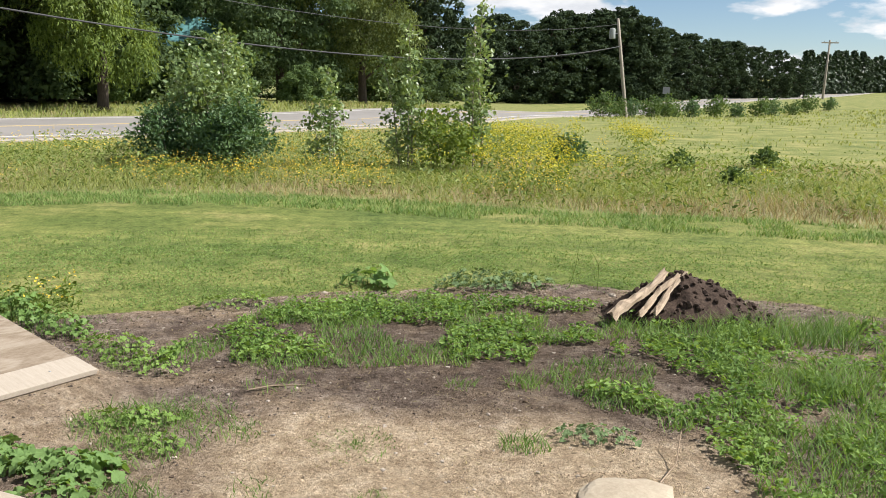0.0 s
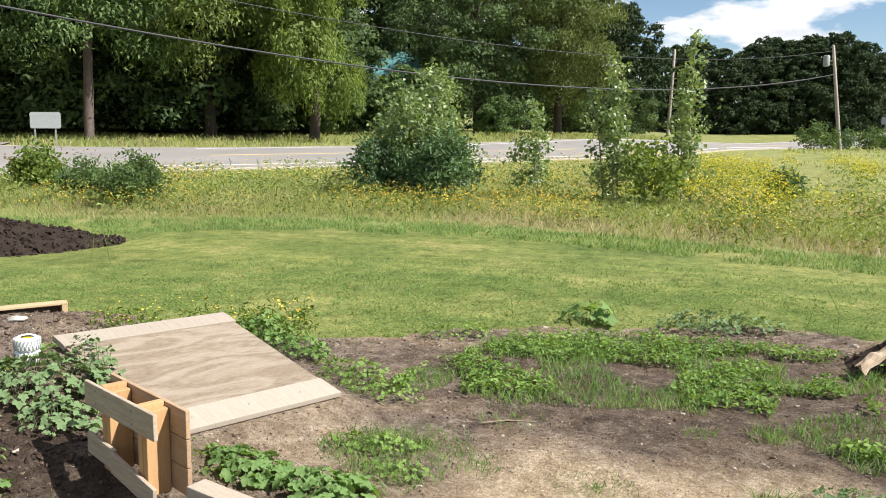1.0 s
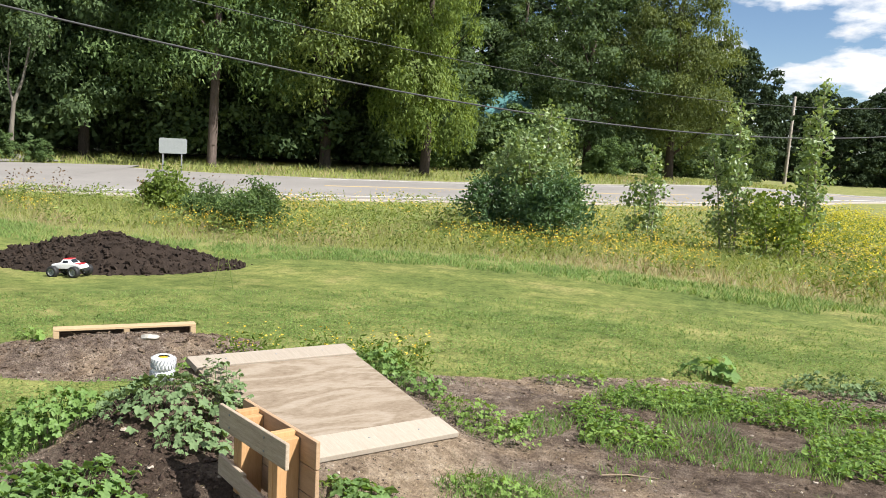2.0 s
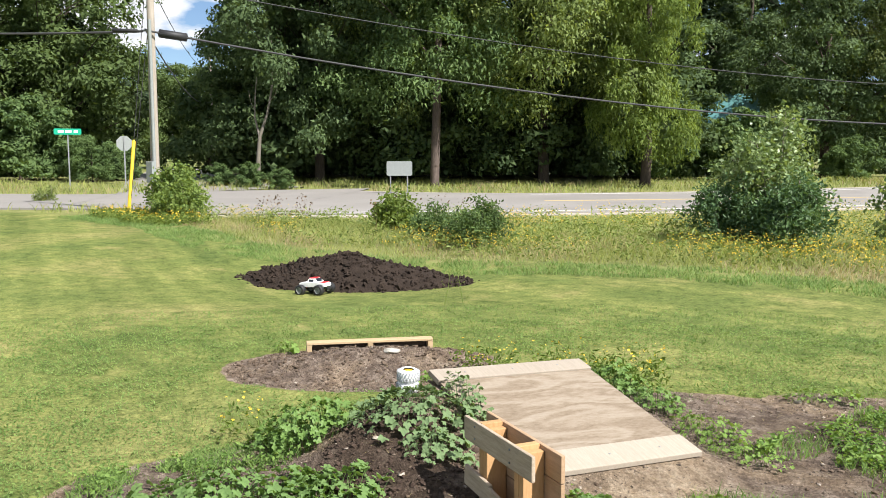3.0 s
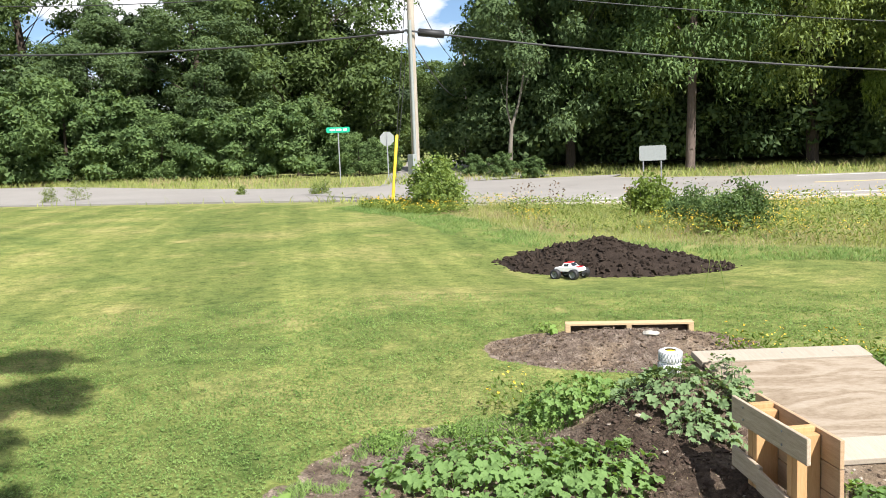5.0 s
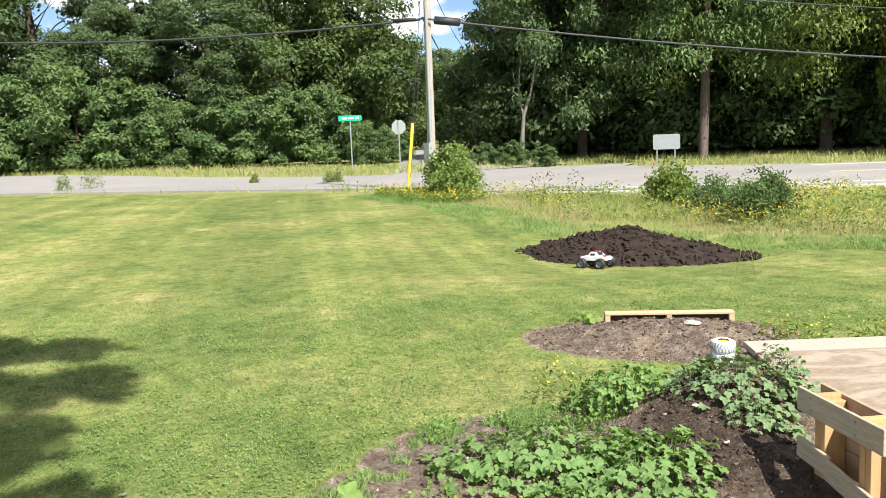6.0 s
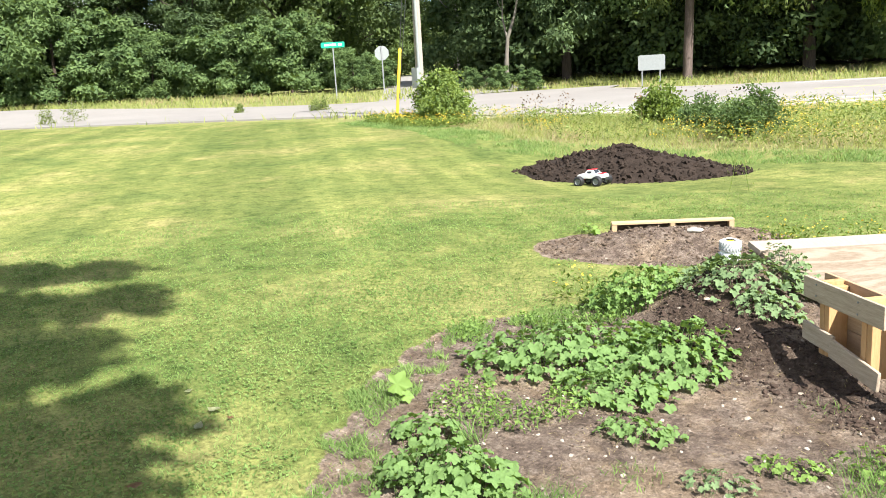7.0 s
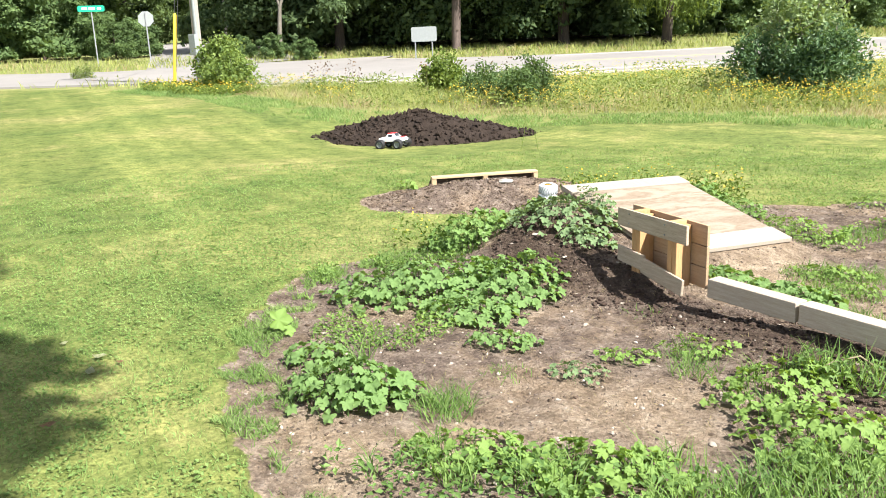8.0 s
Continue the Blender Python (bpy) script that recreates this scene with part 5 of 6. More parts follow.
split_wood(1.26, 5.68, 0.05, 0.60, 20, -24, 38, 0.075, "pale split log leaning on the soil mound")
split_wood(1.45, 5.68, 0.06, 0.50, 0, -27, 46, 0.05, "pale split log leaning on the soil mound")
split_wood(1.55, 5.67, 0.07, 0.48, -10, -28, 52, 0.045, "pale split log leaning on the soil mound")


# ---- small things ----
def tyre_stack():
    x, y = -3.21, 3.95
    z = gz(x, y) + 0.005
    for k in range(2):
        prof = [(0.045, 0.005), (0.062, 0.0), (0.082, 0.012), (0.088, 0.03), (0.088, 0.06), (0.082, 0.078), (0.062, 0.09), (0.045, 0.085)]
        root = thing("toy_tyre", pose(x + 0.006 * k, y, z + 0.073 * k, 3 * k, 2, 40 * k) @ Matrix.Diagonal((0.70, 0.70, 0.82, 1)), "white model-car tyre stacked on the soil berm" if k == 0 else "white model-car tyre with yellow hub on top", "tyre", "stacked model tyres")
        part("tyre", turned(prof, 28, cap=False), M_WHITE, root)
        part("hub", turned([(0.046, 0.012), (0.046, 0.075), (0.03, 0.07), (0.012, 0.074)], 20), M_YELLOW if k else M_WHITE, root, "yellow plastic hub" if k else "")
        for s in range(22):
            a = 2 * math.pi * s / 22
            part("tread_lug", slab(0.012, 0.009, 0.034, (0, 0, 0), 0.002, pose(0.0885 * math.cos(a), 0.0885 * math.sin(a), 0.029, 22, 0, math.degrees(a))), M_TREAD, root)
            part("tread_lug", slab(0.012, 0.009, 0.034, (0, 0, 0), 0.002, pose(0.0885 * math.cos(a + 0.14), 0.0885 * math.sin(a + 0.14), 0.062, -22, 0, math.degrees(a + 0.14))), M_TREAD, root)


M_TREAD = plain("grey_tread", (0.36, 0.37, 0.38), 0.7)
tyre_stack()


def stone(name, label, x, y, z, sx_, sy_, sz_, turn, mat, seed, category="stone"):
    bm = bmesh.new()
    bmesh.ops.create_icosphere(bm, subdivisions=3, radius=1.0)
    for v in bm.verts:
        n1 = noise.noise(v.co * 1.3 + Vector((seed, 0, 0))) * 0.35 + noise.noise(v.co * 3.5 + Vector((0, seed, 0))) * 0.1
        v.co *= 1 + n1
    bmesh.ops.scale(bm, vec=(sx_, sy_, sz_), verts=bm.verts)
    me = bpy.data.meshes.new(name)
    bm.to_mesh(me)
    bm.free()
    me.materials.append(mat)
    ob = new(name, me)
    ob.matrix_world = pose(x, y, z, 0, 0, turn)
    return tagged(ob, label, category)


stone("pale_stone", "flat white stone lying on the soil mound", -4.22, 5.17, gz(-4.22, 5.17) + 0.01, 0.065, 0.035, 0.02, 20, speckled("chalky_stone", [(0.3, (0.28, 0.26, 0.22)), (0.7, (0.46, 0.44, 0.39))], 8.0, 60.0), 1.0)
stone("flat_stone", "flat tan stone bedded in sandy soil", 0.78, 3.25, gz(0.78, 3.25) + 0.0, 0.19, 0.15, 0.03, 10, speckled("tan_stone", [(0.3, (0.26, 0.21, 0.15)), (0.7, (0.42, 0.36, 0.27))], 8.0, 60.0), 4.0)


def model_truck(x, y, z, turn, tilt):
    root = thing("model_truck", pose(x, y, z, 0, tilt, turn), "white and red radio-controlled monster truck with big tyres", "toy truck")
    body = bmesh.new()
    prof = [(-0.19, 0.10), (-0.19, 0.155), (-0.10, 0.165), (-0.075, 0.165), (-0.045, 0.215), (0.045, 0.215), (0.085, 0.165), (0.19, 0.15), (0.205, 0.115), (0.19, 0.10)]
    sides = []
    for yy in (-0.085, 0.085):
        sides.append([body.verts.new((px, yy * (0.78 if pz_ > 0.2 else 1), pz_)) for px, pz_ in prof])
    for k in range(len(prof)):
        body.faces.new((sides[0][k], sides[0][(k + 1) % len(prof)], sides[1][(k + 1) % len(prof)], sides[1][k]))
    body.faces.new(sides[0][::-1])
    body.faces.new(sides[1])
    bmesh.ops.recalc_face_normals(body, faces=body.faces)
    bmesh.ops.bevel(body, geom=body.edges[:], offset=0.007, segments=2, affect="EDGES")
    part("body_shell", body, M_WHITE, root, "white body shell")
    part("roof_panel", slab(0.095, 0.125, 0.006, (0.0, 0, 0.2175), 0.002), M_RED, root, "red roof panel")
    part("bonnet_panel", slab(0.095, 0.12, 0.006, (0.135, 0, 0.1615), 0.002, None), M_RED, root, "red bonnet panel")
    part("windscreen", slab(0.05, 0.11, 0.004, (0.068, 0, 0.191), 0.001, pose(0, 0, 0, 0, 52)), M_GLASS_DARK, root, "dark windscreen")
    for yy in (-0.079, 0.079):
        part("side_window", slab(0.07, 0.004, 0.03, (0.0, yy, 0.187), 0.001, pose(0, 0, 0, 20 if yy > 0 else -20)), M_GLASS_DARK, root)
    part("chassis", slab(0.30, 0.07, 0.03, (0, 0, 0.085), 0.006), M_BLACK, root, "black chassis")
    part("bumper", slab(0.025, 0.14, 0.03, (0.222, 0, 0.085), 0.006), M_BLACK, root, "black front bumper")
    part("rear_bumper", slab(0.02, 0.10, 0.025, (-0.205, 0, 0.09), 0.006), M_BLACK, root)
    for px in (-0.14, 0.14):
        part("axle", turned([(0.008, -0.12), (0.008, 0.12)], 10, pose(px, 0, 0.07, 90)), M_METAL, root)
        for yy in (-0.135, 0.135):
            m = pose(px, yy, 0.07, 90)
            wheel = part("wheel", turned([(0.042, -0.034), (0.062, -0.036), (0.070, -0.026), (0.072, 0), (0.070, 0.026), (0.062, 0.036), (0.042, 0.034)], 26, m, cap=False), M_BLACK, root, "black chunky tyre")
            part("rim", turned([(0.043, -0.03), (0.043, -0.01), (0.02, -0.016), (0.012, -0.028), (0.012, 0.028), (0.02, 0.016), (0.043, 0.01), (0.043, 0.03)], 20, m, cap=False), M_SIGN_BACK, wheel, "silver rim")
    for px in (-0.1, 0.1):
        for yy in (-0.05, 0.05):
            part("shock", turned([(0.007, 0), (0.007, 0.05), (0.004, 0.05), (0.004, 0.08)], 8, pose(px, yy, 0.085, 20 if yy < 0 else -20)), M_RED, root)


model_truck(-7.85, 8.45, gz(-7.85, 8.45), 8, -3)


def twig(points, radius, label):
    me = tube_mesh("twig", [[((x, y, gz(x, y) + z), radius * (1 - 0.6 * k / len(points))) for k, (x, y, z) in enumerate(points)]], M_TWIG, 6)
    return tagged(new("twig", me), label, "twig", "twigs on the soil")


M_TWIG = speckled("dry_twig", [(0.3, (0.16, 0.11, 0.07)), (0.7, (0.38, 0.30, 0.21))], 12.0, 60.0, stretch=(1, 1, 1))
twig([(-1.18, 2.36, 0.01), (-1.10, 2.42, 0.06), (-1.0, 2.46, 0.085), (-0.9, 2.46, 0.03)], 0.006, "dry curved stem lying on the soil")
twig([(-0.9, 4.42, 0.01), (-0.78, 4.47, 0.012), (-0.62, 4.5, 0.01)], 0.005, "dry twig lying on the soil")
twig([(0.95, 3.35, 0.01), (1.05, 3.48, 0.03), (1.12, 3.66, 0.09)], 0.004, "dry stem standing in the soil")
twig([(-3.35, 4.15, 0.02), (-3.3, 4.22, 0.05), (-3.42, 4.32, 0.06), (-3.52, 4.28, 0.02)], 0.008, "dry curled stalk on the berm")


# ---- grasses and weeds ----
def within(points, *tests):
    keep = np.ones(len(points), bool)
    for t in tests:
        keep &= t(points[:, 0], points[:, 1])
    return points[keep]


def random_points(n, x0, x1, y0, y1):
    return np.stack([rng.uniform(x0, x1, n), rng.uniform(y0, y1, n)], 1)


def grounded(p, dz=0.0):
    return np.stack([p[:, 0], p[:, 1], ground(p[:, 0], p[:, 1]) + dz], 1)


def stuff(name, me, label, category):
    return tagged(new(name, me), label, category, kind="stuff")


ROAD_AREA = ROAD_NEAR + ROAD_FAR[::-1]
SIDE_AREA = SIDE_NEAR + SIDE_FAR[::-1]


def off_road(x, y, gap=0.3):
    return (inside(x, y, ROAD_AREA) < -gap) & (inside(x, y, SIDE_AREA) < -gap)


def near_side(x, y):
    nx = np.array([-60.0] + [p[0] for p in SIDE_NEAR[::-1][2:]][:3] + [p[0] for p in ROAD_NEAR])
    ny = np.array([-5.6] + [p[1] for p in SIDE_NEAR[::-1][2:]][:3] + [p[1] for p in ROAD_NEAR])
    order = np.argsort(nx)
    return y < np.interp(x, nx[order], ny[order]) - 0.35


def is_meadow(x, y):
    return inside(x, y, LAWN_END) + 0.3 * rough_noise(x, y, 0.8, 4.0, 3) > 0


def build_meadow():
    lots = within(random_points(420000, -24, 17, 9.5, 31), is_meadow, near_side, lambda x, y: off_road(x, y, 0.9), lambda x, y: ~((x > 3 + 0.1 * (y - 15)) & (y > 17.5 - 0.3 * (x - 6))))
    depth = inside(lots[:, 0], lots[:, 1], LAWN_END)
    lots = lots[rng.random(len(lots)) < np.clip(1.1 - depth * 0.08, 0.25, 1)]
    tone = rough_noise(lots[:, 0], lots[:, 1], 1.6, 21.0, 3) + 0.25 * rng.normal(size=len(lots))
    depth = inside(lots[:, 0], lots[:, 1], LAWN_END)
    rise = np.clip(0.3 + 0.5 * depth, 0.22, 1.0) * np.clip(1.35 - 0.2 * depth, 0.42, 1.0) * (1 + 0.35 * rough_noise(lots[:, 0], lots[:, 1], 0.9, 31.0, 2))
    dry = tone > 0.40 - 0.18 * (depth < 0.9) - 0.35 * smooth(1.5, 4.0, lots[:, 0])
    for name, pick, mat, tall, lean, label in (("meadow_grass", ~dry, M_TALL_GREEN, 0.22, 1.1, "uncut yellow-green meadow grass beside the lawn"), ("dry_meadow_grass", dry, M_DRY, 0.21, 1.0, "dry tan meadow grass beside the lawn")):
        p = grounded(lots[pick])
        me = blade_mesh(name, p, tall * rise[pick] * rng.uniform(0.5, 1.25, len(p)), 0.009 * rng.uniform(0.6, 1.5, len(p)), lean, mat)
        stuff(name, me, label, "grass")
    f = within(random_points(40000, -24, 9, 10.5, 29), is_meadow, near_side, lambda x, y: off_road(x, y, 0.5), lambda x, y: rough_noise(x, y, 1.7, 41.0, 3) > -0.2 + 0.4 * smooth(-2.0, 2.5, x) + 0.5 * smooth(-9.0, -12.0, x), lambda x, y: x < 4.2)
    d = inside(f[:, 0], f[:, 1], LAWN_END)
    f = f[(rng.random(len(f)) < np.clip(1.2 - 0.12 * d, 0.25, 1)) & (d > 0.25)]
    p = grounded(f, 0.0)
    p[:, 2] += rng.uniform(0.15, 0.40, len(p))
    rep = np.repeat(p, 3, axis=0) + rng.normal(size=(len(p) * 3, 3)) * 0.028
    stuff("meadow_flowers", leaf_mesh("meadow_flowers", rep, rng.normal(size=rep.shape) * 0.5 + np.array([0, -0.3, 1.0]), 0.023 * rng.uniform(0.6, 1.3, len(rep)), M_GOLD, slim=0.9), "small golden yellow meadow flowers", "flowers")
    w = within(random_points(150000, -24, 12, 10.5, 26), is_meadow, near_side, lambda x, y: off_road(x, y, 0.9), lambda x, y: rough_noise(x, y, 0.9, 46.0, 3) > -0.05, lambda x, y: ~((x > 3 + 0.1 * (y - 15)) & (y > 17.5 - 0.3 * (x - 6))))
    d = inside(w[:, 0], w[:, 1], LAWN_END)
    w = w[(d > 0.1) & (rng.random(len(w)) < np.clip(1.2 - 0.1 * d, 0.3, 1))]
    p = grounded(w)
    p[:, 2] += rng.uniform(0.03, 0.36, len(p)) * (1 + 0.4 * rough_noise(w[:, 0], w[:, 1], 0.7, 47.0))
    stuff("meadow_weeds", leaf_mesh("meadow_weeds", p, rng.normal(size=p.shape) * 0.7 + np.array([0, 0, 0.8]), 0.075 * rng.uniform(0.4, 1.4, len(p)), leafy("meadow_weed_leaf", (0.085, 0.135, 0.03), (0.28, 0.35, 0.10), 0.35, scale=1.1), slim=0.4), "leafy green weeds through the meadow", "weeds")
    # goldenrod stands
    g = within(random_points(3400, -0.5, 7, 12.4, 25), is_meadow, near_side, lambda x, y: rough_noise(x, y, 2.0, 51.0, 3) > 0.08, lambda x, y: x < 5.2 + 0.05 * (y - 15))
    p = grounded(g)
    h = rng.uniform(0.3, 0.62, len(p))
    tops = np.repeat(p + np.stack([0 * h, 0 * h, h], 1), 12, axis=0) + rng.normal(size=(len(p) * 12, 3)) * np.array([0.08, 0.08, 0.05])
    stuff("goldenrod", leaf_mesh("goldenrod", tops, rng.normal(size=tops.shape) * 0.5 + np.array([0, 0, 1.0]), 0.042 * rng.uniform(0.5, 1.3, len(tops)), leafy("goldenrod_flower", (0.36, 0.34, 0.03), (0.62, 0.56, 0.06), 0.3, scale=1.0), slim=0.6), "yellow goldenrod in bloom", "flowers")
    stalk = np.repeat(p, 6, axis=0) + np.stack([rng.normal(size=len(p) * 6) * 0.06, rng.normal(size=len(p) * 6) * 0.06, rng.uniform(0.05, 0.5, len(p) * 6)], 1)
    stuff("goldenrod_leaves", leaf_mesh("goldenrod_leaves", stalk, rng.normal(size=stalk.shape) + np.array([0, 0, 0.6]), 0.09 * rng.uniform(0.6, 1.3, len(stalk)), M_LEAF_LIGHT, slim=0.25), "green goldenrod stems and leaves", "weeds")
    # dark seed heads standing above the grass
    s = within(random_points(420, -14.2, -9.6, 11.8, 15.5), is_meadow, near_side, lambda x, y: rough_noise(x, y, 1.2, 61.0) > 0.35)
    p = grounded(s)
    h = rng.uniform(0.55, 0.95, len(p))
    stuff("dry_stalks", blade_mesh("dry_stalks", p, h * 0.8, 0.006, 0.12, M_SEED), "dry brown weed stalks", "weeds")
    tops = np.repeat(p + np.stack([0 * h, 0 * h, h * 0.78], 1), 4, axis=0) + rng.normal(size=(len(p) * 4, 3)) * np.array([0.06, 0.06, 0.05])
    stuff("seed_heads", leaf_mesh("seed_heads", tops, rng.normal(size=tops.shape), 0.05 * rng.uniform(0.6, 1.3, len(tops)), M_SEED, slim=0.7), "brown dried seed heads", "weeds")


build_meadow()


def build_lawn_edge():
    """The greener strip of longer grass that the mower leaves before the meadow."""
    p = within(random_points(150000, -20, 8, 8.5, 14.5), lambda x, y: np.abs(inside(x, y, LAWN_END) + 0.55 + 0.25 * rough_noise(x, y, 1.2, 181.0, 3)) < 0.6, lambda x, y: rough_noise(x, y, 0.4, 185.0, 3) > -0.3)[:42000]
    stuff("lawn_edge_grass", blade_mesh("lawn_edge_grass", grounded(p), 0.055 * rng.uniform(0.4, 1.4, len(p)), 0.011, 1.2, M_GRASS), "longer green grass along the lawn's outer edge", "grass")


build_lawn_edge()


def build_verges():
    v = within(random_points(120000, -66, 16, 8, 66), lambda x, y: off_road(x, y, 0.2), lambda x, y: ~near_side(x, y), lambda x, y: np.maximum(inside(x, y, ROAD_AREA), inside(x, y, SIDE_AREA)) > -6.5)
    p = grounded(v)
    dry = rough_noise(v[:, 0], v[:, 1], 2.5, 71.0, 3) + 0.3 * rng.normal(size=len(v)) > 0.5
    for name, pick, mat in (("verge_grass", ~dry, M_TALL_GREEN), ("dry_verge_grass", dry, M_DRY)):
        h = 0.27 * rng.uniform(0.4, 1.3, pick.sum())
        stuff(name, blade_mesh(name, p[pick], h, 0.035, 0.9, mat), "uncut grass along the far road verge", "grass")
    # rough tufts over the pasture
    t = within(random_points(26000, 3, 60, 14, 90), lambda x, y: (x > 4 + 0.1 * (y - 15)), lambda x, y: near_side(x, y), lambda x, y: rough_noise(x, y, 1.3, 81.0, 3) > 0.1)
    p = grounded(t)
    far = np.hypot(t[:, 0], t[:, 1])
    stuff("pasture_tufts", blade_mesh("pasture_tufts", p, (0.035 + 0.0012 * far) * rng.uniform(0.6, 1.8, len(p)), 0.006 + 0.0012 * far, 0.9, M_TALL_GREEN), "tufts of grass over the pasture", "grass")


build_verges()


def build_lawn():
    """Mown blades, thicker close to the garden."""
    def lawn_only(x, y):
        return (soil_at(x, y) < 0.35) & ~is_meadow(x, y)
    for n, box, far0, far1, tall, wide in ((230000, (-9, 5, -1.5, 7.6), 0.0, 5.6, 0.022, 0.0052), (150000, (-12, 8, -2, 11), 5.6, 9.5, 0.024, 0.009)):
        p = random_points(n, *box)
        near = np.minimum(np.hypot(p[:, 0] + 0.5, p[:, 1]), np.hypot(p[:, 0] + 0.55, p[:, 1] + 1.3))
        p = p[(near >= far0) & (near < far1) & (near > 1.6)]
        p = within(p, lawn_only)
        g = grounded(p, -0.004)
        lush = 1 + 0.35 * rough_noise(p[:, 0], p[:, 1], 0.5, 91.0, 3)
        me = blade_mesh("lawn_grass", g, tall * lush * rng.uniform(0.5, 1.25, len(p)), wide * rng.uniform(0.7, 1.3, len(p)), 1.3, M_GRASS)
        stuff("lawn_grass", me, "short mown lawn grass", "grass")


build_lawn()


def build_clover():
    p = random_points(300000, -9.5, 4, -1.0, 9.5)
    near = np.minimum(np.hypot(p[:, 0] + 0.5, p[:, 1]), np.hypot(p[:, 0] + 0.55, p[:, 1] + 1.3))
    p = p[(near < 8.5) & (near > 1.6)]
    p = within(p, lambda x, y: (soil_at(x, y) < 0.4), lambda x, y: (rough_noise(x, y, 0.45, 95.0, 3) > -0.12) & ~is_meadow(x, y))
    g = grounded(p)
    g[:, 2] += rng.uniform(0.004, 0.024, len(g))
    stuff("lawn_clover", leaf_mesh("lawn_clover", g, rng.normal(size=g.shape) * 0.35 + np.array([0, 0, 1.0]), 0.015 * rng.uniform(0.6, 1.5, len(g)), M_GRASS, slim=0.7), "small clover leaves in the lawn", "clover")


build_clover()

GREEN_BAND = [(-1.6, 4.75), (-0.86, 4.8), (-0.35, 4.84), (0.05, 4.92), (0.51, 4.85), (0.74, 4.39), (1.0, 4.2), (1.4, 4.0), (1.4, 2.6), (5.0, 2.4), (5.0, 5.5), (2.1, 5.75), (1.5, 5.66), (1.2, 6.15), (0.67, 6.35), (0.1, 6.5), (-0.7, 6.15), (-1.05, 5.95), (-1.2, 5.5)]
CARPET = [(-3.45, 1.7), (-3.65, 2.2), (-3.75, 2.6), (-3.1, 2.5), (-2.8, 2.2), (-2.9, 1.75), (-3.2, 1.55)]
RIM = [(-4.25, 2.5), (-4.1, 3.1), (-3.9, 3.6), (-3.5, 3.75), (-3.3, 3.35), (-3.7, 2.95), (-3.95, 2.5)]
FRONT_BAND = [(-2.5, 0.75), (-2.0, 1.2), (-1.55, 1.3), (-1.25, 1.65), (-1.45, 2.15), (-1.2, 2.5), (-0.6, 2.35), (0.2, 1.2), (-0.6, 0.4), (-1.8, 0.35)]


def build_garden_cover():
    def sown(n, band, box, gate, size, seed):
        return within(random_points(n, *box), lambda x, y: inside(x, y, band) + 0.2 * rough_noise(x, y, 0.6, seed, 3) > 0, lambda x, y: (rough_noise(x, y, size, seed + 5, 3) > gate) & (inside(x, y, RAMP_FOOT) < -0.04))
    back = (-2.3, 4.8, 2.4, 6.8)
    a = sown(80000, GREEN_BAND, back, -0.15, 0.5, 101.0)
    tall = 0.045 + 0.07 * smooth(1.0, 2.4, a[:, 0])
    stuff("garden_grass", blade_mesh("garden_grass", grounded(a), tall * rng.uniform(0.5, 1.5, len(a)), 0.0055, 1.1, M_GARDEN_GRASS), "tufted grass growing through the garden soil", "grass")
    b = sown(105000, GREEN_BAND, back, 0.0, 0.42, 111.0)
    p = grounded(b)
    p[:, 2] += rng.uniform(0.01, 0.07, len(p))
    stuff("garden_weeds", leaf_mesh("garden_weeds", p, rng.normal(size=p.shape) * 0.45 + np.array([0, 0, 1.0]), 0.032 * rng.uniform(0.5, 1.5, len(p)), M_LEAF_WEED, slim=0.6), "low leafy weeds over the garden soil", "weeds")
    front = (-2.8, 0.4, 0.2, 2.8)
    c = sown(22000, FRONT_BAND, front, -0.1, 0.5, 121.0)
    stuff("garden_grass", blade_mesh("garden_grass", grounded(c), 0.1 * rng.uniform(0.4, 1.6, len(c)), 0.006, 0.8, M_GARDEN_GRASS), "tufted grass at the near edge of the garden", "grass")
    d = sown(13000, FRONT_BAND, front, 0.0, 0.5, 131.0)
    p = grounded(d)
    p[:, 2] += rng.uniform(0.015, 0.10, len(p))
    stuff("garden_weeds", leaf_mesh("garden_weeds", p, rng.normal(size=p.shape) * 0.45 + np.array([0, 0, 1.0]), 0.026 * rng.uniform(0.5, 1.6, len(p)), M_LEAF_SOFT, slim=0.55), "leafy weeds at the near edge of the garden", "weeds")
    # yellow-green weeds between the squash plants
    g = within(random_points(9000, -4.2, -2.2, 1.6, 3.4), lambda x, y: inside(x, y, CARPET) + 0.12 * rough_noise(x, y, 0.4, 151.0, 3) > 0, lambda x, y: rough_noise(x, y, 0.3, 155.0, 3) > -0.12)
    p = grounded(g)
    p[:, 2] += rng.uniform(0.01, 0.06, len(p))
    stuff("garden_weeds", leaf_mesh("garden_weeds", p, rng.normal(size=p.shape) * 0.5 + np.array([0, 0, 1.0]), 0.024 * rng.uniform(0.5, 1.5, len(p)), M_LEAF_WEED, slim=0.6), "low yellow-green weeds between the squash plants", "weeds")
    stuff("garden_grass", blade_mesh("garden_grass", grounded(g[::4]), 0.06 * rng.uniform(0.4, 1.5, len(g[::4])), 0.005, 1.3, M_GARDEN_GRASS), "thin grass between the squash plants", "grass")
    h = within(random_points(9000, -4.4, -3.1, 2.3, 3.9), lambda x, y: inside(x, y, RIM) + 0.12 * rough_noise(x, y, 0.35, 171.0, 3) > 0, lambda x, y: rough_noise(x, y, 0.3, 175.0, 3) > -0.05)
    p = grounded(h)
    p[:, 2] += rng.uniform(0.01, 0.06, len(p))
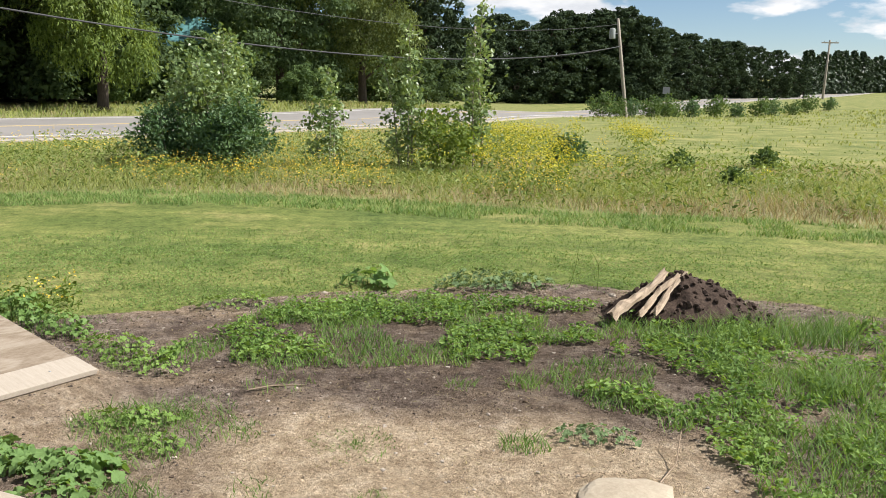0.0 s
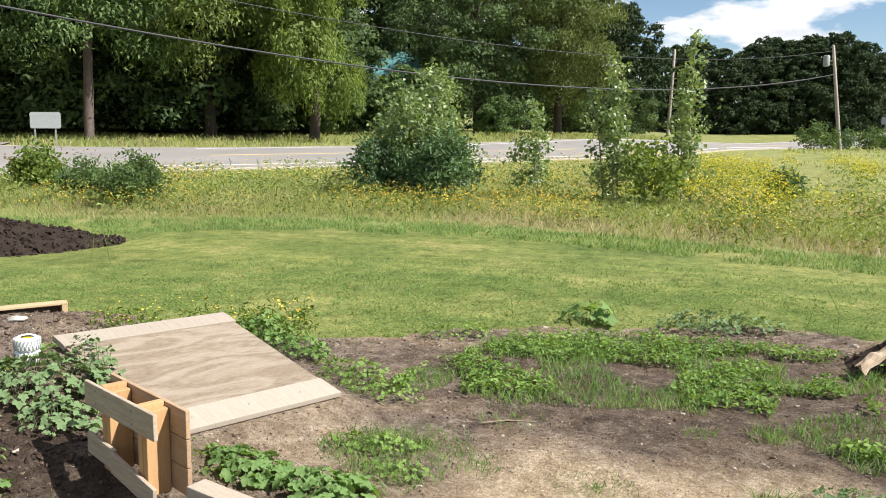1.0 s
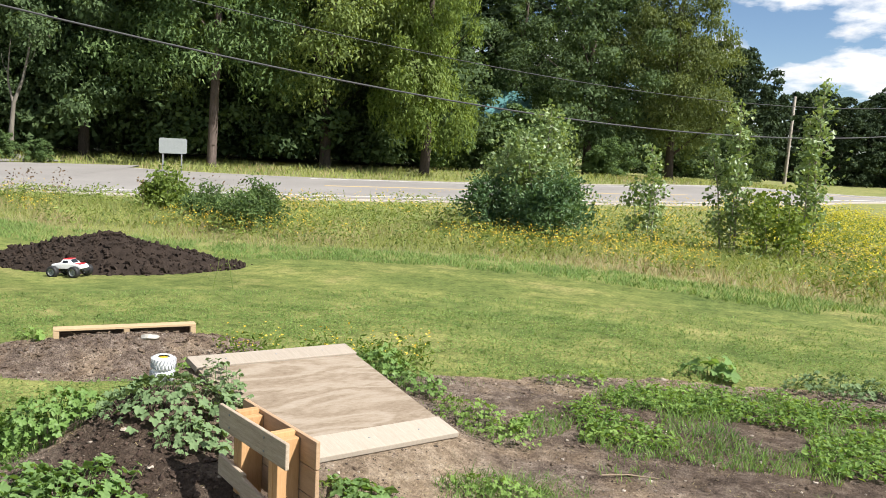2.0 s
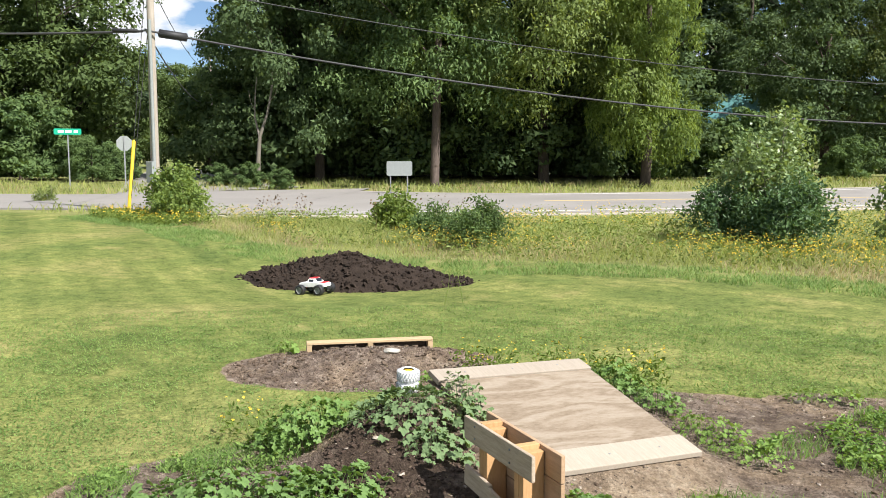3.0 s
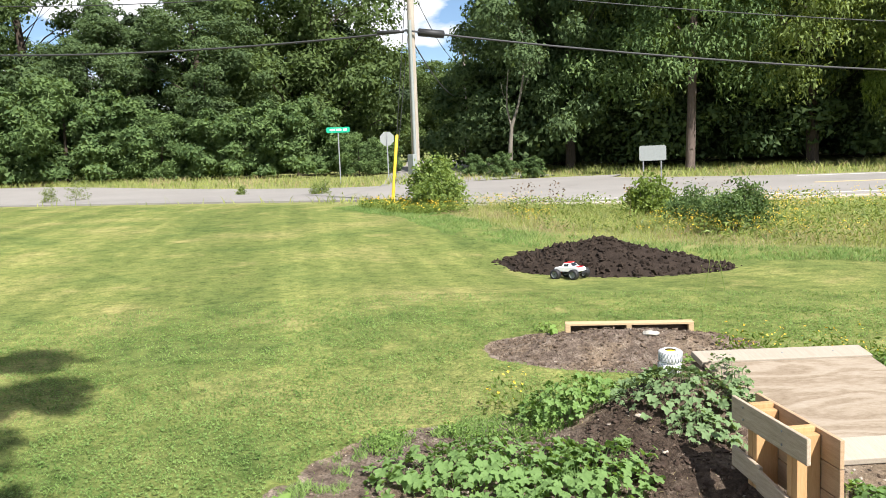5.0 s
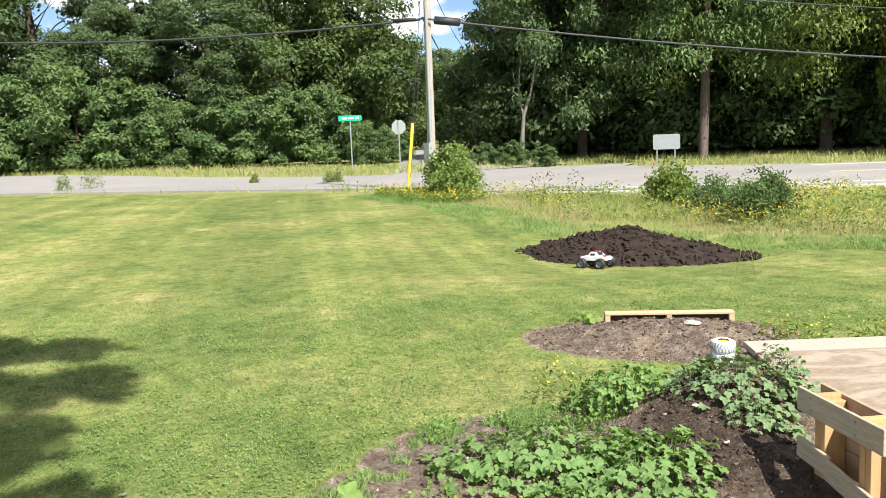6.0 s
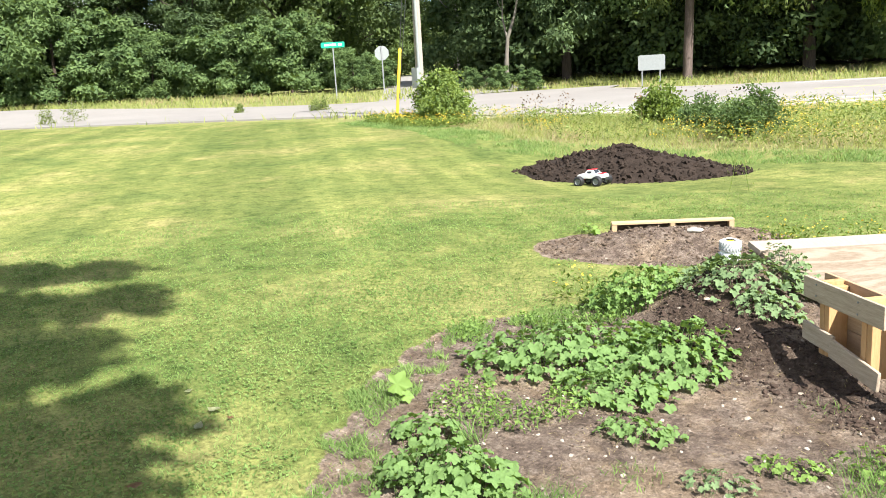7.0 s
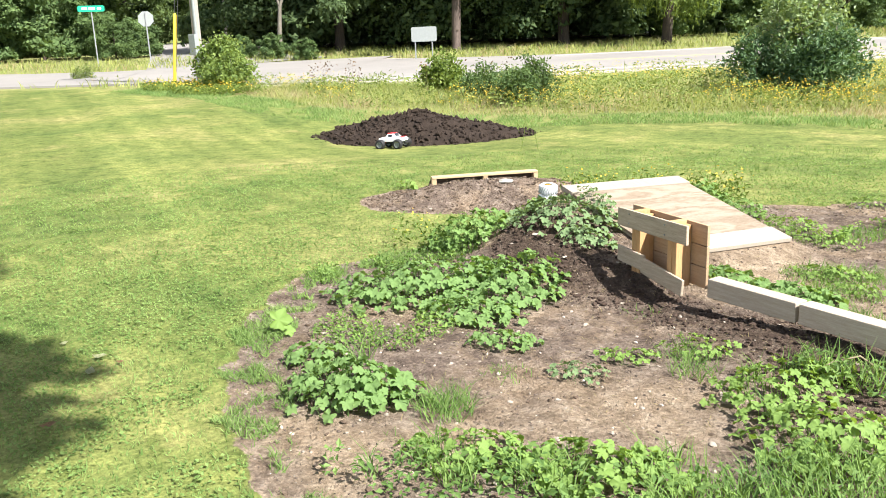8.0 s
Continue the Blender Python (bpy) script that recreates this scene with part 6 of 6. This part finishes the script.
    stuff("garden_weeds", leaf_mesh("garden_weeds", p[::2], rng.normal(size=p[::2].shape) * 0.5 + np.array([0, 0, 1.0]), 0.026 * rng.uniform(0.5, 1.5, len(p[::2])), M_LEAF_WEED, slim=0.55), "low green weeds between lawn and garden bed", "weeds")
    stuff("garden_grass", blade_mesh("garden_grass", grounded(h), 0.05 * rng.uniform(0.4, 1.5, len(h)), 0.005, 1.3, M_GARDEN_GRASS), "grass creeping from the lawn into the garden bed", "grass")
    # straw and dead stems lying on the bare soil
    q = within(random_points(16000, -5.4, 4, 0.3, 6.8), lambda x, y: (soil_at(x, y) > 0.6) & (inside(x, y, RAMP_FOOT) < -0.05), lambda x, y: rough_noise(x, y, 0.5, 161.0, 3) > -0.1)[:6500]
    stuff("straw_litter", blade_mesh("straw_litter", grounded(q, 0.004), 0.008 * rng.uniform(0.4, 1.4, len(q)), 0.0035, 5.0, M_DRY), "dry straw litter on the garden soil", "litter")
    # thin sprouts and the ragged edge of the lawn
    e = within(random_points(60000, -5.8, 5, -0.3, 7.4), lambda x, y: (soil_at(x, y) > 0.3) & (inside(x, y, RAMP_FOOT) < -0.05), lambda x, y: rough_noise(x, y, 0.35, 141.0, 2) + 0.9 * (np.abs(inside(x, y, GARDEN)) < 0.18) > 0.62)
    c = within(random_points(150000, -5.0, -1.8, 0.2, 4.6), lambda x, y: (np.abs(inside(x, y, GARDEN) - 0.05 + 0.22 * rough_noise(x, y, 0.35, 191.0, 3)) < 0.13) & (rough_noise(x, y, 0.14, 193.0, 2) > -0.1))[:16000]
    stuff("creeping_grass", blade_mesh("creeping_grass", grounded(c), 0.03 * rng.uniform(0.4, 1.5, len(c)), 0.0055, 1.4, M_GRASS), "tufts of lawn grass creeping over the soil's edge", "grass")
    stuff("sprouts", blade_mesh("sprouts", grounded(e), 0.02 * rng.uniform(0.4, 1.7, len(e)), 0.004, 1.5, M_GARDEN_GRASS), "thin grass sprouts along the soil's edge", "grass")


build_garden_cover()


# ---- planted and self-sown plants ----
def lobed_leaf(seed, mat, lobes=5, cup=0.1):
    bm = bmesh.new()
    n = 30
    c = bm.verts.new((0.0, 0.0, 0.03))
    rim = []
    for k in range(n):
        a = 2 * math.pi * k / n
        notch = 1 - 0.55 * math.exp(-((a - math.pi) / 0.25) ** 2)
        r = 0.5 * (0.86 + 0.14 * math.cos(lobes * a)) * notch * (1 + 0.07 * math.sin(seed * 3 + k * 2.1))
        fold = 0.07 * math.cos(lobes * a + math.pi) + 0.09 * math.sin(2 * a + seed * 1.7) + 0.03 * math.sin(9 * a + seed)
        rim.append(bm.verts.new((r * math.cos(a) + 0.08, r * math.sin(a), cup * r * 2 + fold - 0.12 * max(math.cos(a), 0))))
    for k in range(n):
        bm.faces.new((c, rim[k], rim[(k + 1) % n])).smooth = True
    me = bpy.data.meshes.new("leaf")
    bm.to_mesh(me)
    bm.free()
    me.materials.append(mat)
    return me


M_LEAF_BLUE = leafy("leaf_blue_green", (0.064, 0.112, 0.050), (0.165, 0.24, 0.112), 0.30, rough=0.65, spec=0.15, scale=2.0, by_object=0.3)
M_LEAF_BRIGHT = leafy("leaf_bright", (0.072, 0.145, 0.03), (0.20, 0.31, 0.08), 0.4, rough=0.6, spec=0.2, scale=2.0, by_object=0.3)
M_LEAF_TALL = leafy("leaf_tall_plant", (0.055, 0.12, 0.025), (0.15, 0.25, 0.065), 0.35, scale=2.0, by_object=0.3)
LEAVES = {m.name: [lobed_leaf(k, m) for k in range(4)] for m in (M_LEAF_SQUASH, M_LEAF_BLUE, M_LEAF_BRIGHT, M_LEAF_TALL)}


def leafy_plant(name, label, x, y, rx, ry, turn, n, size, high, mat, category="plant", group="", lift=0.0):
    """A sprawling plant whose leaves each stand on a stalk."""
    if mat is M_LEAF_SQUASH and n > 20 and size < 0.06:
        size, rx, ry = size * 1.28, rx * 0.92, ry * 0.92
    base = gz(x, y)
    root = thing(name, pose(x, y, base, 0, 0, turn), label, category, group)
    stalks = []
    c, s = math.cos(radians(turn)), math.sin(radians(turn))
    for k in range(n):
        f, a = math.sqrt((k + 0.5) / n) * rng.uniform(0.82, 1.12), k * 2.399963 + rng.uniform(-0.5, 0.5)
        u, v = rx * f * math.cos(a), ry * f * math.sin(a)
        gx, gy = x + u * c - v * s, y + u * s + v * c
        g = gz(gx, gy) - base + lift
        h = 0.02 + high * (1 - 0.7 * f * f) * rng.uniform(0.2, 0.85)
        ob = new("leaf", LEAVES[mat.name][k % 4])
        ob.parent = root
        scale = size * rng.uniform(0.6, 1.3)
        tilt = rng.uniform(2, 40)
        ob.matrix_basis = pose(u, v, g + h, 0, 0, math.degrees(a) + rng.uniform(-60, 60)) @ pose(0, 0, 0, rng.uniform(-28, 28), tilt, 0) @ Matrix.Scale(scale, 4)
        w = 0.8 if f < 0.8 else 0.9
        stalks.append([((u * w, v * w, g - 0.01), size * 0.03), ((u * (w + 0.05), v * (w + 0.05), g + h * 0.6), size * 0.025), ((u, v, g + h), size * 0.018)])
    tagged(part("stalk_cover", tube_mesh("stalk_cover", stalks, mat, 4), mat, root), kind="stuff")
    return root


SQUASH = "squash plant with broad lobed green leaves on bare soil"
for x, y, rx, ry, turn, n, size, high, mat, label in (
    (-3.42, 2.66, 0.60, 0.42, 55, 295, 0.052, 0.13, M_LEAF_SQUASH, SQUASH),
    (-2.93, 2.84, 0.38, 0.42, 20, 250, 0.047, 0.12, M_LEAF_SQUASH, SQUASH),
    (-2.9, 2.38, 0.34, 0.2, 10, 120, 0.045, 0.06, M_LEAF_SQUASH, SQUASH),
    (-3.62, 3.52, 0.29, 0.26, 0, 260, 0.046, 0.26, M_LEAF_TALL, "tall bright green leafy plant at the lawn's edge"),
    (-2.80, 1.27, 0.31, 0.23, 20, 190, 0.060, 0.16, M_LEAF_SQUASH, "squash plant with large soft green leaves"),
    (-3.22, 1.5, 0.2, 0.16, 0, 46, 0.05, 0.07, M_LEAF_SQUASH, "small dark green seedling plant on bare soil"),
    (-2.95, 3.72, 0.38, 0.26, 25, 185, 0.055, 0.09, M_LEAF_BLUE, "trailing grey-green vine over the soil berm"),
    (-3.38, 3.78, 0.24, 0.16, 0, 64, 0.046, 0.07, M_LEAF_BLUE, "trailing grey-green vine round the stacked tyres"),
    (-2.70, 3.50, 0.20, 0.16, 0, 80, 0.046, 0.08, M_LEAF_BLUE, "trailing grey-green vine beside the pallet"),
    (-2.86, 4.02, 0.24, 0.1, -35, 44, 0.044, 0.07, M_LEAF_BLUE, "trailing grey-green vine over the ramp's upper edge"),
    (-3.55, 4.9, 0.36, 0.26, 30, 162, 0.039, 0.16, M_LEAF_BRIGHT, "green leafy weeds behind the ramp"),
    (-2.62, 5.62, 0.30, 0.20, -35, 150, 0.046, 0.24, M_LEAF_TALL, "tall green leafy weeds behind the ramp's corner"),
    (-2.25, 5.35, 0.30, 0.16, -35, 130, 0.040, 0.14, M_LEAF_TALL, "green leafy weeds along the ramp's edge"),
    (-1.78, 5.0, 0.30, 0.2, -35, 132, 0.032, 0.12, M_LEAF_BRIGHT, "green leafy weeds beside the ramp foot"),
    (-1.55, 4.75, 0.28, 0.16, -20, 118, 0.026, 0.08, M_LEAF_BRIGHT, "low yellow-green weeds beside the ramp foot"),
    (-1.82, 3.55, 0.24, 0.15, -10, 62, 0.056, 0.08, M_LEAF_SQUASH, "squash plant with broad leaves beside the timber"),
    (-1.44, 3.46, 0.27, 0.15, -5, 72, 0.056, 0.07, M_LEAF_SQUASH, "squash plant with broad leaves beside the timber"),
    (-1.38, 3.2, 0.16, 0.13, 30, 30, 0.060, 0.06, M_LEAF_SQUASH, "squash plant with broad leaves beside the timber"),
    (-0.42, 6.72, 0.2, 0.14, 0, 14, 0.12, 0.20, M_LEAF_SQUASH, "squash plant with large pale leaves at the garden's back edge"),
    (0.55, 6.75, 0.5, 0.2, 5, 208, 0.042, 0.17, M_LEAF_BLUE, "dark leafy weeds at the garden's back edge"),
    (-1.35, 6.15, 0.3, 0.15, 20, 88, 0.032, 0.10, M_LEAF_BRIGHT, "low green weeds at the garden's back edge"),
    (0.78, 3.80, 0.20, 0.11, -15, 70, 0.032, 0.06, M_LEAF_BLUE, "low wilting weed on sandy soil"),
    (-2.05, 1.92, 0.15, 0.10, 0, 42, 0.032, 0.04, M_LEAF_BLUE, "small leafy weed on bare soil"),
    (-1.93, 2.2, 0.16, 0.10, 20, 44, 0.032, 0.04, M_LEAF_BRIGHT, "small leafy weed on bare soil"),
    (-1.66, 2.42, 0.2, 0.14, 0, 76, 0.029, 0.06, M_LEAF_BRIGHT, "small leafy weed beside the timber"),
    (-2.55, 2.1, 0.2, 0.13, 10, 70, 0.032, 0.06, M_LEAF_SQUASH, "small squash vine on bare soil"),
    (-1.36, 3.98, 0.24, 0.12, -10, 110, 0.030, 0.06, M_LEAF_BRIGHT, "low bright green weeds on sandy soil"),
    (-1.18, 3.70, 0.18, 0.10, -10, 60, 0.028, 0.05, M_LEAF_BRIGHT, "low bright green weeds on sandy soil"),
    (-1.25, 2.15, 0.36, 0.22, 60, 150, 0.046, 0.10, M_LEAF_BRIGHT, "leafy green weeds at the near edge of the garden"),
    (-0.95, 1.75, 0.36, 0.3, 0, 160, 0.055, 0.12, M_LEAF_BRIGHT, "leafy green weeds at the near edge of the garden"),
    (-1.65, 1.15, 0.34, 0.2, 20, 130, 0.055, 0.10, M_LEAF_BRIGHT, "leafy green weeds at the near edge of the garden"),
    (-2.1, 1.05, 0.26, 0.16, 20, 90, 0.046, 0.09, M_LEAF_BRIGHT, "leafy green weeds at the near edge of the garden"),
    (-5.35, 5.25, 0.10, 0.08, 0, 10, 0.07, 0.10, M_LEAF_BRIGHT, "small green weed on the soil mound"),
    (1.9, 3.1, 0.4, 0.3, 0, 118, 0.042, 0.12, M_LEAF_BRIGHT, "leafy green weeds in the rough grass"),
):
    leafy_plant("leafy_weed" if "weed" in label else "squash_plant" if "squash" in label else "vine_plant" if "vine" in label else "garden_plant", label, x, y, rx, ry, turn, n, size, high, mat, lift=0.035 if "upper edge" in label else 0.0)


def pad_seedling():
    root = thing("seedling", spot(-3.64, 1.69, 40), "bright green round-leaved seedling on bare soil", "plant")
    for m, s in ((pose(0, 0, 0.085, 68, 0, 0), 0.13), (pose(0.05, -0.05, 0.04, 50, 10, 20), 0.07)):
        ob = new("leaf", LEAVES[M_LEAF_BRIGHT.name][1])
        ob.parent = root
        ob.matrix_basis = m @ Matrix.Scale(s, 4)
    part("stalk", tube_mesh("stalk", [[((0, 0, -0.01), 0.005), ((0, 0.01, 0.08), 0.004)]], M_LEAF_BRIGHT, 5), M_LEAF_BRIGHT, root)


pad_seedling()


def grass_tuft(x, y, radius, n, high, label, mat=M_GARDEN_GRASS, lean=1.2, width=0.005):
    a, f = rng.uniform(0, 2 * math.pi, n), rng.random(n) ** 0.7
    p = np.stack([radius * f * np.cos(a), radius * f * np.sin(a), 0 * a - 0.005], 1)
    ob = new("grass_tuft", blade_mesh("grass_tuft", p, 0.8 * high * rng.uniform(0.5, 1.2, n), width, lean, mat))
    ob.matrix_world = spot(x, y)
    return tagged(ob, label, "grass tuft", "grass tufts in the garden", "stuff")


for x, y, r, n, h in ((0.46, 3.73, 0.12, 160, 0.07), (-0.3, 3.75, 0.2, 360, 0.03), (-2.39, 1.35, 0.13, 260, 0.12), (-1.12, 4.08, 0.24, 420, 0.065), (-1.38, 3.98, 0.26, 520, 0.075), (-1.2, 3.72, 0.24, 380, 0.07), (-1.12, 3.12, 0.2, 240, 0.08), (-0.85, 3.88, 0.14, 120, 0.05), (0.55, 4.55, 0.12, 120, 0.09), (0.2, 4.5, 0.08, 50, 0.06), (-0.75, 4.55, 0.2, 90, 0.05), (-0.65, 3.3, 0.12, 50, 0.05), (1.2, 3.95, 0.1, 60, 0.12), (-1.7, 2.35, 0.14, 120, 0.1), (-1.62, 2.2, 0.12, 90, 0.1), (-3.02, 1.62, 0.05, 30, 0.2), (-2.35, 1.8, 0.12, 60, 0.05), (-0.2, 3.25, 0.08, 40, 0.04)):
    grass_tuft(x, y, r, n, h, "dense green grass tuft on bare soil" if n > 140 else "sparse green grass tuft on bare soil")
for x, y, h in ((-0.98, 6.2, 0.32), (1.25, 6.75, 0.4), (-5.5, 8.1, 0.5), (-1.97, 3.42, 0.16)):
    sap = sapling("tall_weed", "single thin tall weed stem", h, 0.1, 60, 0.03, M_LEAF_LIGHT, stems=2, tag="weed", slim=0.3, bark=M_LEAF_WEEDY)
    stand(sap, x, y)


def flower_patch(x, y, r, n, label, leaf=0.05):
    root = thing("flowering_weed", spot(x, y), label, "flowers")
    a, f = rng.uniform(0, 2 * math.pi, n), np.sqrt(rng.random(n))
    p = np.stack([r * f * np.cos(a), r * 0.6 * f * np.sin(a), rng.uniform(0.02, 0.2, n)], 1)
    part("foliage", leaf_mesh("foliage", p, rng.normal(size=p.shape) + np.array([0, 0, 0.8]), leaf * rng.uniform(0.6, 1.3, n), M_LEAF_LIGHT, slim=0.35), M_LEAF_LIGHT, root)
    k = n // 5
    q = p[:k] + np.array([0, 0, 0.09])
    part("blossoms", leaf_mesh("blossoms", q, rng.normal(size=q.shape) * 0.4 + np.array([0, 0, 1.0]), 0.4 * leaf * rng.uniform(0.7, 1.2, k), M_GOLD, slim=1.0), M_GOLD, root, "small yellow blossoms")


for x, y, r, n in ((-3.5, 5.35, 0.3, 220), (-3.0, 5.75, 0.35, 260), (-2.6, 5.95, 0.25, 140), (-4.0, 3.45, 0.2, 90), (-2.45, 5.75, 0.2, 100)):
    flower_patch(x, y, r, n, "yellow-flowering weeds at the lawn's edge")
flower_patch(-16.4, 13.0, 1.3, 1500, "yellow-flowering weeds below the pole bush", 0.10)
flower_patch(-18.4, 13.6, 1.2, 1300, "yellow-flowering weeds below the pole bush", 0.10)



def fallen_leaf(x, y, size, turn, mat, label):
    bm = bmesh.new()
    rows = []
    for k in range(7):
        u = k / 6 - 0.5
        w = 0.26 * math.cos(u * 2.9) + 0.012
        rows.append([bm.verts.new((u * size, s * w * size, size * (0.10 + 0.5 * u * u + 0.22 * abs(s) * w + 0.05 * math.sin(5 * u + s)))) for s in (-1, 0, 1)])
    for a, b in zip(rows, rows[1:]):
        for k in range(2):
            bm.faces.new((a[k], a[k + 1], b[k + 1], b[k])).smooth = True
    bmesh.ops.solidify(bm, geom=bm.faces[:], thickness=0.0012)
    me = bpy.data.meshes.new("fallen_leaf")
    bm.to_mesh(me)
    bm.free()
    me.materials.append(mat)
    ob = new("fallen_leaf", me)
    ob.matrix_world = pose(x, y, gz(x, y) + 0.010, 0, 0, turn)
    return tagged(ob, label, "leaf", "fallen leaves on the lawn")


M_LEAF_FALLEN = speckled("fallen_leaf_pale", [(0.3, (0.30, 0.32, 0.16)), (0.7, (0.46, 0.46, 0.28))], 30.0, 120.0, rough=0.7)
M_LEAF_BROWN = speckled("fallen_leaf_brown", [(0.3, (0.17, 0.09, 0.04)), (0.7, (0.30, 0.18, 0.09))], 30.0, 120.0, rough=0.75)
for x, y, size, turn in ((-4.16, 0.99, 0.08, 20), (-4.04, 0.85, 0.075, 140), (-4.5, 1.02, 0.05, 80)):
    fallen_leaf(x, y, size, turn, M_LEAF_FALLEN, "pale curled fallen leaf lying on the lawn")
for x, y, size, turn in ((-3.69, 0.41, 0.07, 60), (-4.02, 1.0, 0.045, 10)):
    fallen_leaf(x, y, size, turn, M_LEAF_BROWN, "brown curled fallen leaf lying on the lawn")

# ---- loose stones and clods ----
ICO = bmesh.new()
bmesh.ops.create_icosphere(ICO, subdivisions=1, radius=1.0)
ICO_V, ICO_F = np.array([q.co for q in ICO.verts]), np.array([[q.index for q in t.verts] for t in ICO.faces])
ICO.free()


def scatter(name, pts, sizes, mat, label, category, flat=0.7):
    vs, fs = [], []
    g = grounded(pts)
    for k, (p, s) in enumerate(zip(g, sizes)):
        w = ICO_V * (1 + 0.22 * rng.normal(size=(len(ICO_V), 1))) * s * rng.uniform(0.7, 1.25, 3) * np.array([1, 1, flat])
        vs.append(w + p + (0, 0, s * 0.2))
        fs.append(ICO_F + len(ICO_V) * k)
    stuff(name, mesh_fast(name, np.concatenate(vs), np.concatenate(fs), mat), label, category)


OCTA_V = np.array([(1, 0, 0), (-1, 0, 0), (0, 1, 0), (0, -1, 0), (0, 0, 1), (0, 0, -1)], float)
OCTA_F = np.array([(0, 2, 4), (2, 1, 4), (1, 3, 4), (3, 0, 4), (2, 0, 5), (1, 2, 5), (3, 1, 5), (0, 3, 5)])


def crumbs(name, pts, sizes, mat, label):
    n = len(pts)
    a = rng.uniform(0, 2 * math.pi, n)
    w = OCTA_V[None] * (sizes[:, None] * rng.uniform(0.6, 1.3, (n, 3)))[:, None, :] * (1 + 0.25 * rng.normal(size=(n, 6, 1)))
    c, s = np.cos(a)[:, None], np.sin(a)[:, None]
    v = np.stack([w[..., 0] * c - w[..., 1] * s, w[..., 0] * s + w[..., 1] * c, w[..., 2] * 0.7], -1) + (grounded(pts) + np.stack([0 * a, 0 * a, sizes * 0.2], 1))[:, None, :]
    f = OCTA_F[None] + np.arange(n)[:, None, None] * 6
    stuff(name, mesh_fast(name, v.reshape(-1, 3), f.reshape(-1, 3), mat), label, "soil")


grit_points = within(random_points(90000, -5.6, 4, 0.2, 7), lambda x, y: soil_at(x, y) > 0.5)[:24000]
sandy = sand_at(grit_points[:, 0], grit_points[:, 1]) > 0.5
M_SANDY = speckled("sandy_crumb", [(0.3, (0.24, 0.17, 0.105)), (0.7, (0.48, 0.38, 0.265))], 20.0, 90.0, rough=0.95, random_by="island", spread=0.35)
M_EARTHY = speckled("earthy_crumb", [(0.3, (0.05, 0.036, 0.027)), (0.7, (0.17, 0.132, 0.10))], 20.0, 90.0, rough=0.95, random_by="island", spread=0.5)
crumbs("sand_grit", grit_points[sandy], 0.002 + 0.007 * rng.random(sandy.sum()) ** 2, M_SANDY, "sandy grit and small crumbs on the bare ground")
crumbs("soil_grit", grit_points[~sandy], 0.002 + 0.008 * rng.random((~sandy).sum()) ** 2, M_EARTHY, "brown grit and small crumbs on the garden soil")
soil_points = within(random_points(22000, -5.6, 4, 0.2, 7), lambda x, y: soil_at(x, y) > 0.7)
soil_points = soil_points[:9000]
scatter("pebbles", soil_points[:2600], 0.003 + 0.009 * rng.random(2600) ** 2.5, M_STONE, "small pale pebbles in the garden soil", "pebbles")
crumb_points = within(soil_points[2600:], lambda x, y: sand_at(x, y) < 0.4)[:1500]
scatter("soil_crumbs", crumb_points, 0.004 + 0.013 * rng.random(len(crumb_points)) ** 2, M_SOIL, "crumbs of dry brown soil", "soil")
dark_clod_points = within(random_points(12000, -3.6, -0.2, 2.0, 4.2), lambda x, y: inside(x, y, DARK_SHADED) > -0.1)[:1900]
scatter("damp_clods", dark_clod_points, 0.003 + 0.016 * rng.random(len(dark_clod_points)) ** 2, M_SOIL_MID, "dark soil clods below the pallet", "soil")
mound_points = within(random_points(6000, -5.5, -3.4, 4.3, 6.2), lambda x, y: soil_at(x, y) > 0.8)[:1500]
scatter("mound_clods", mound_points, 0.004 + 0.014 * rng.random(len(mound_points)) ** 2, M_SOIL, "brown soil crumbs over the mound", "soil")
for k, (x, y, s) in enumerate(((-3.44, 1.81, 0.025), (-2.92, 2.35, 0.03), (-1.45, 2.03, 0.035), (-1.37, 1.59, 0.03), (-1.88, 1.34, 0.025), (-2.99, 1.62, 0.025), (-2.3, 2.55, 0.025), (-2.45, 2.7, 0.02), (-1.5, 6.05, 0.05), (-0.75, 6.5, 0.04), (-3.05, 3.45, 0.03), (-2.75, 3.25, 0.03), (1.45, 6.55, 0.05), (-1.7, 1.75, 0.02), (-2.2, 1.55, 0.02))):
    stone("garden_stone", "small pale stone lying on the soil", x, y, gz(x, y) + s * 0.1, s * 0.6, s * 0.45, s * 0.28, k * 40, M_STONE, float(k))
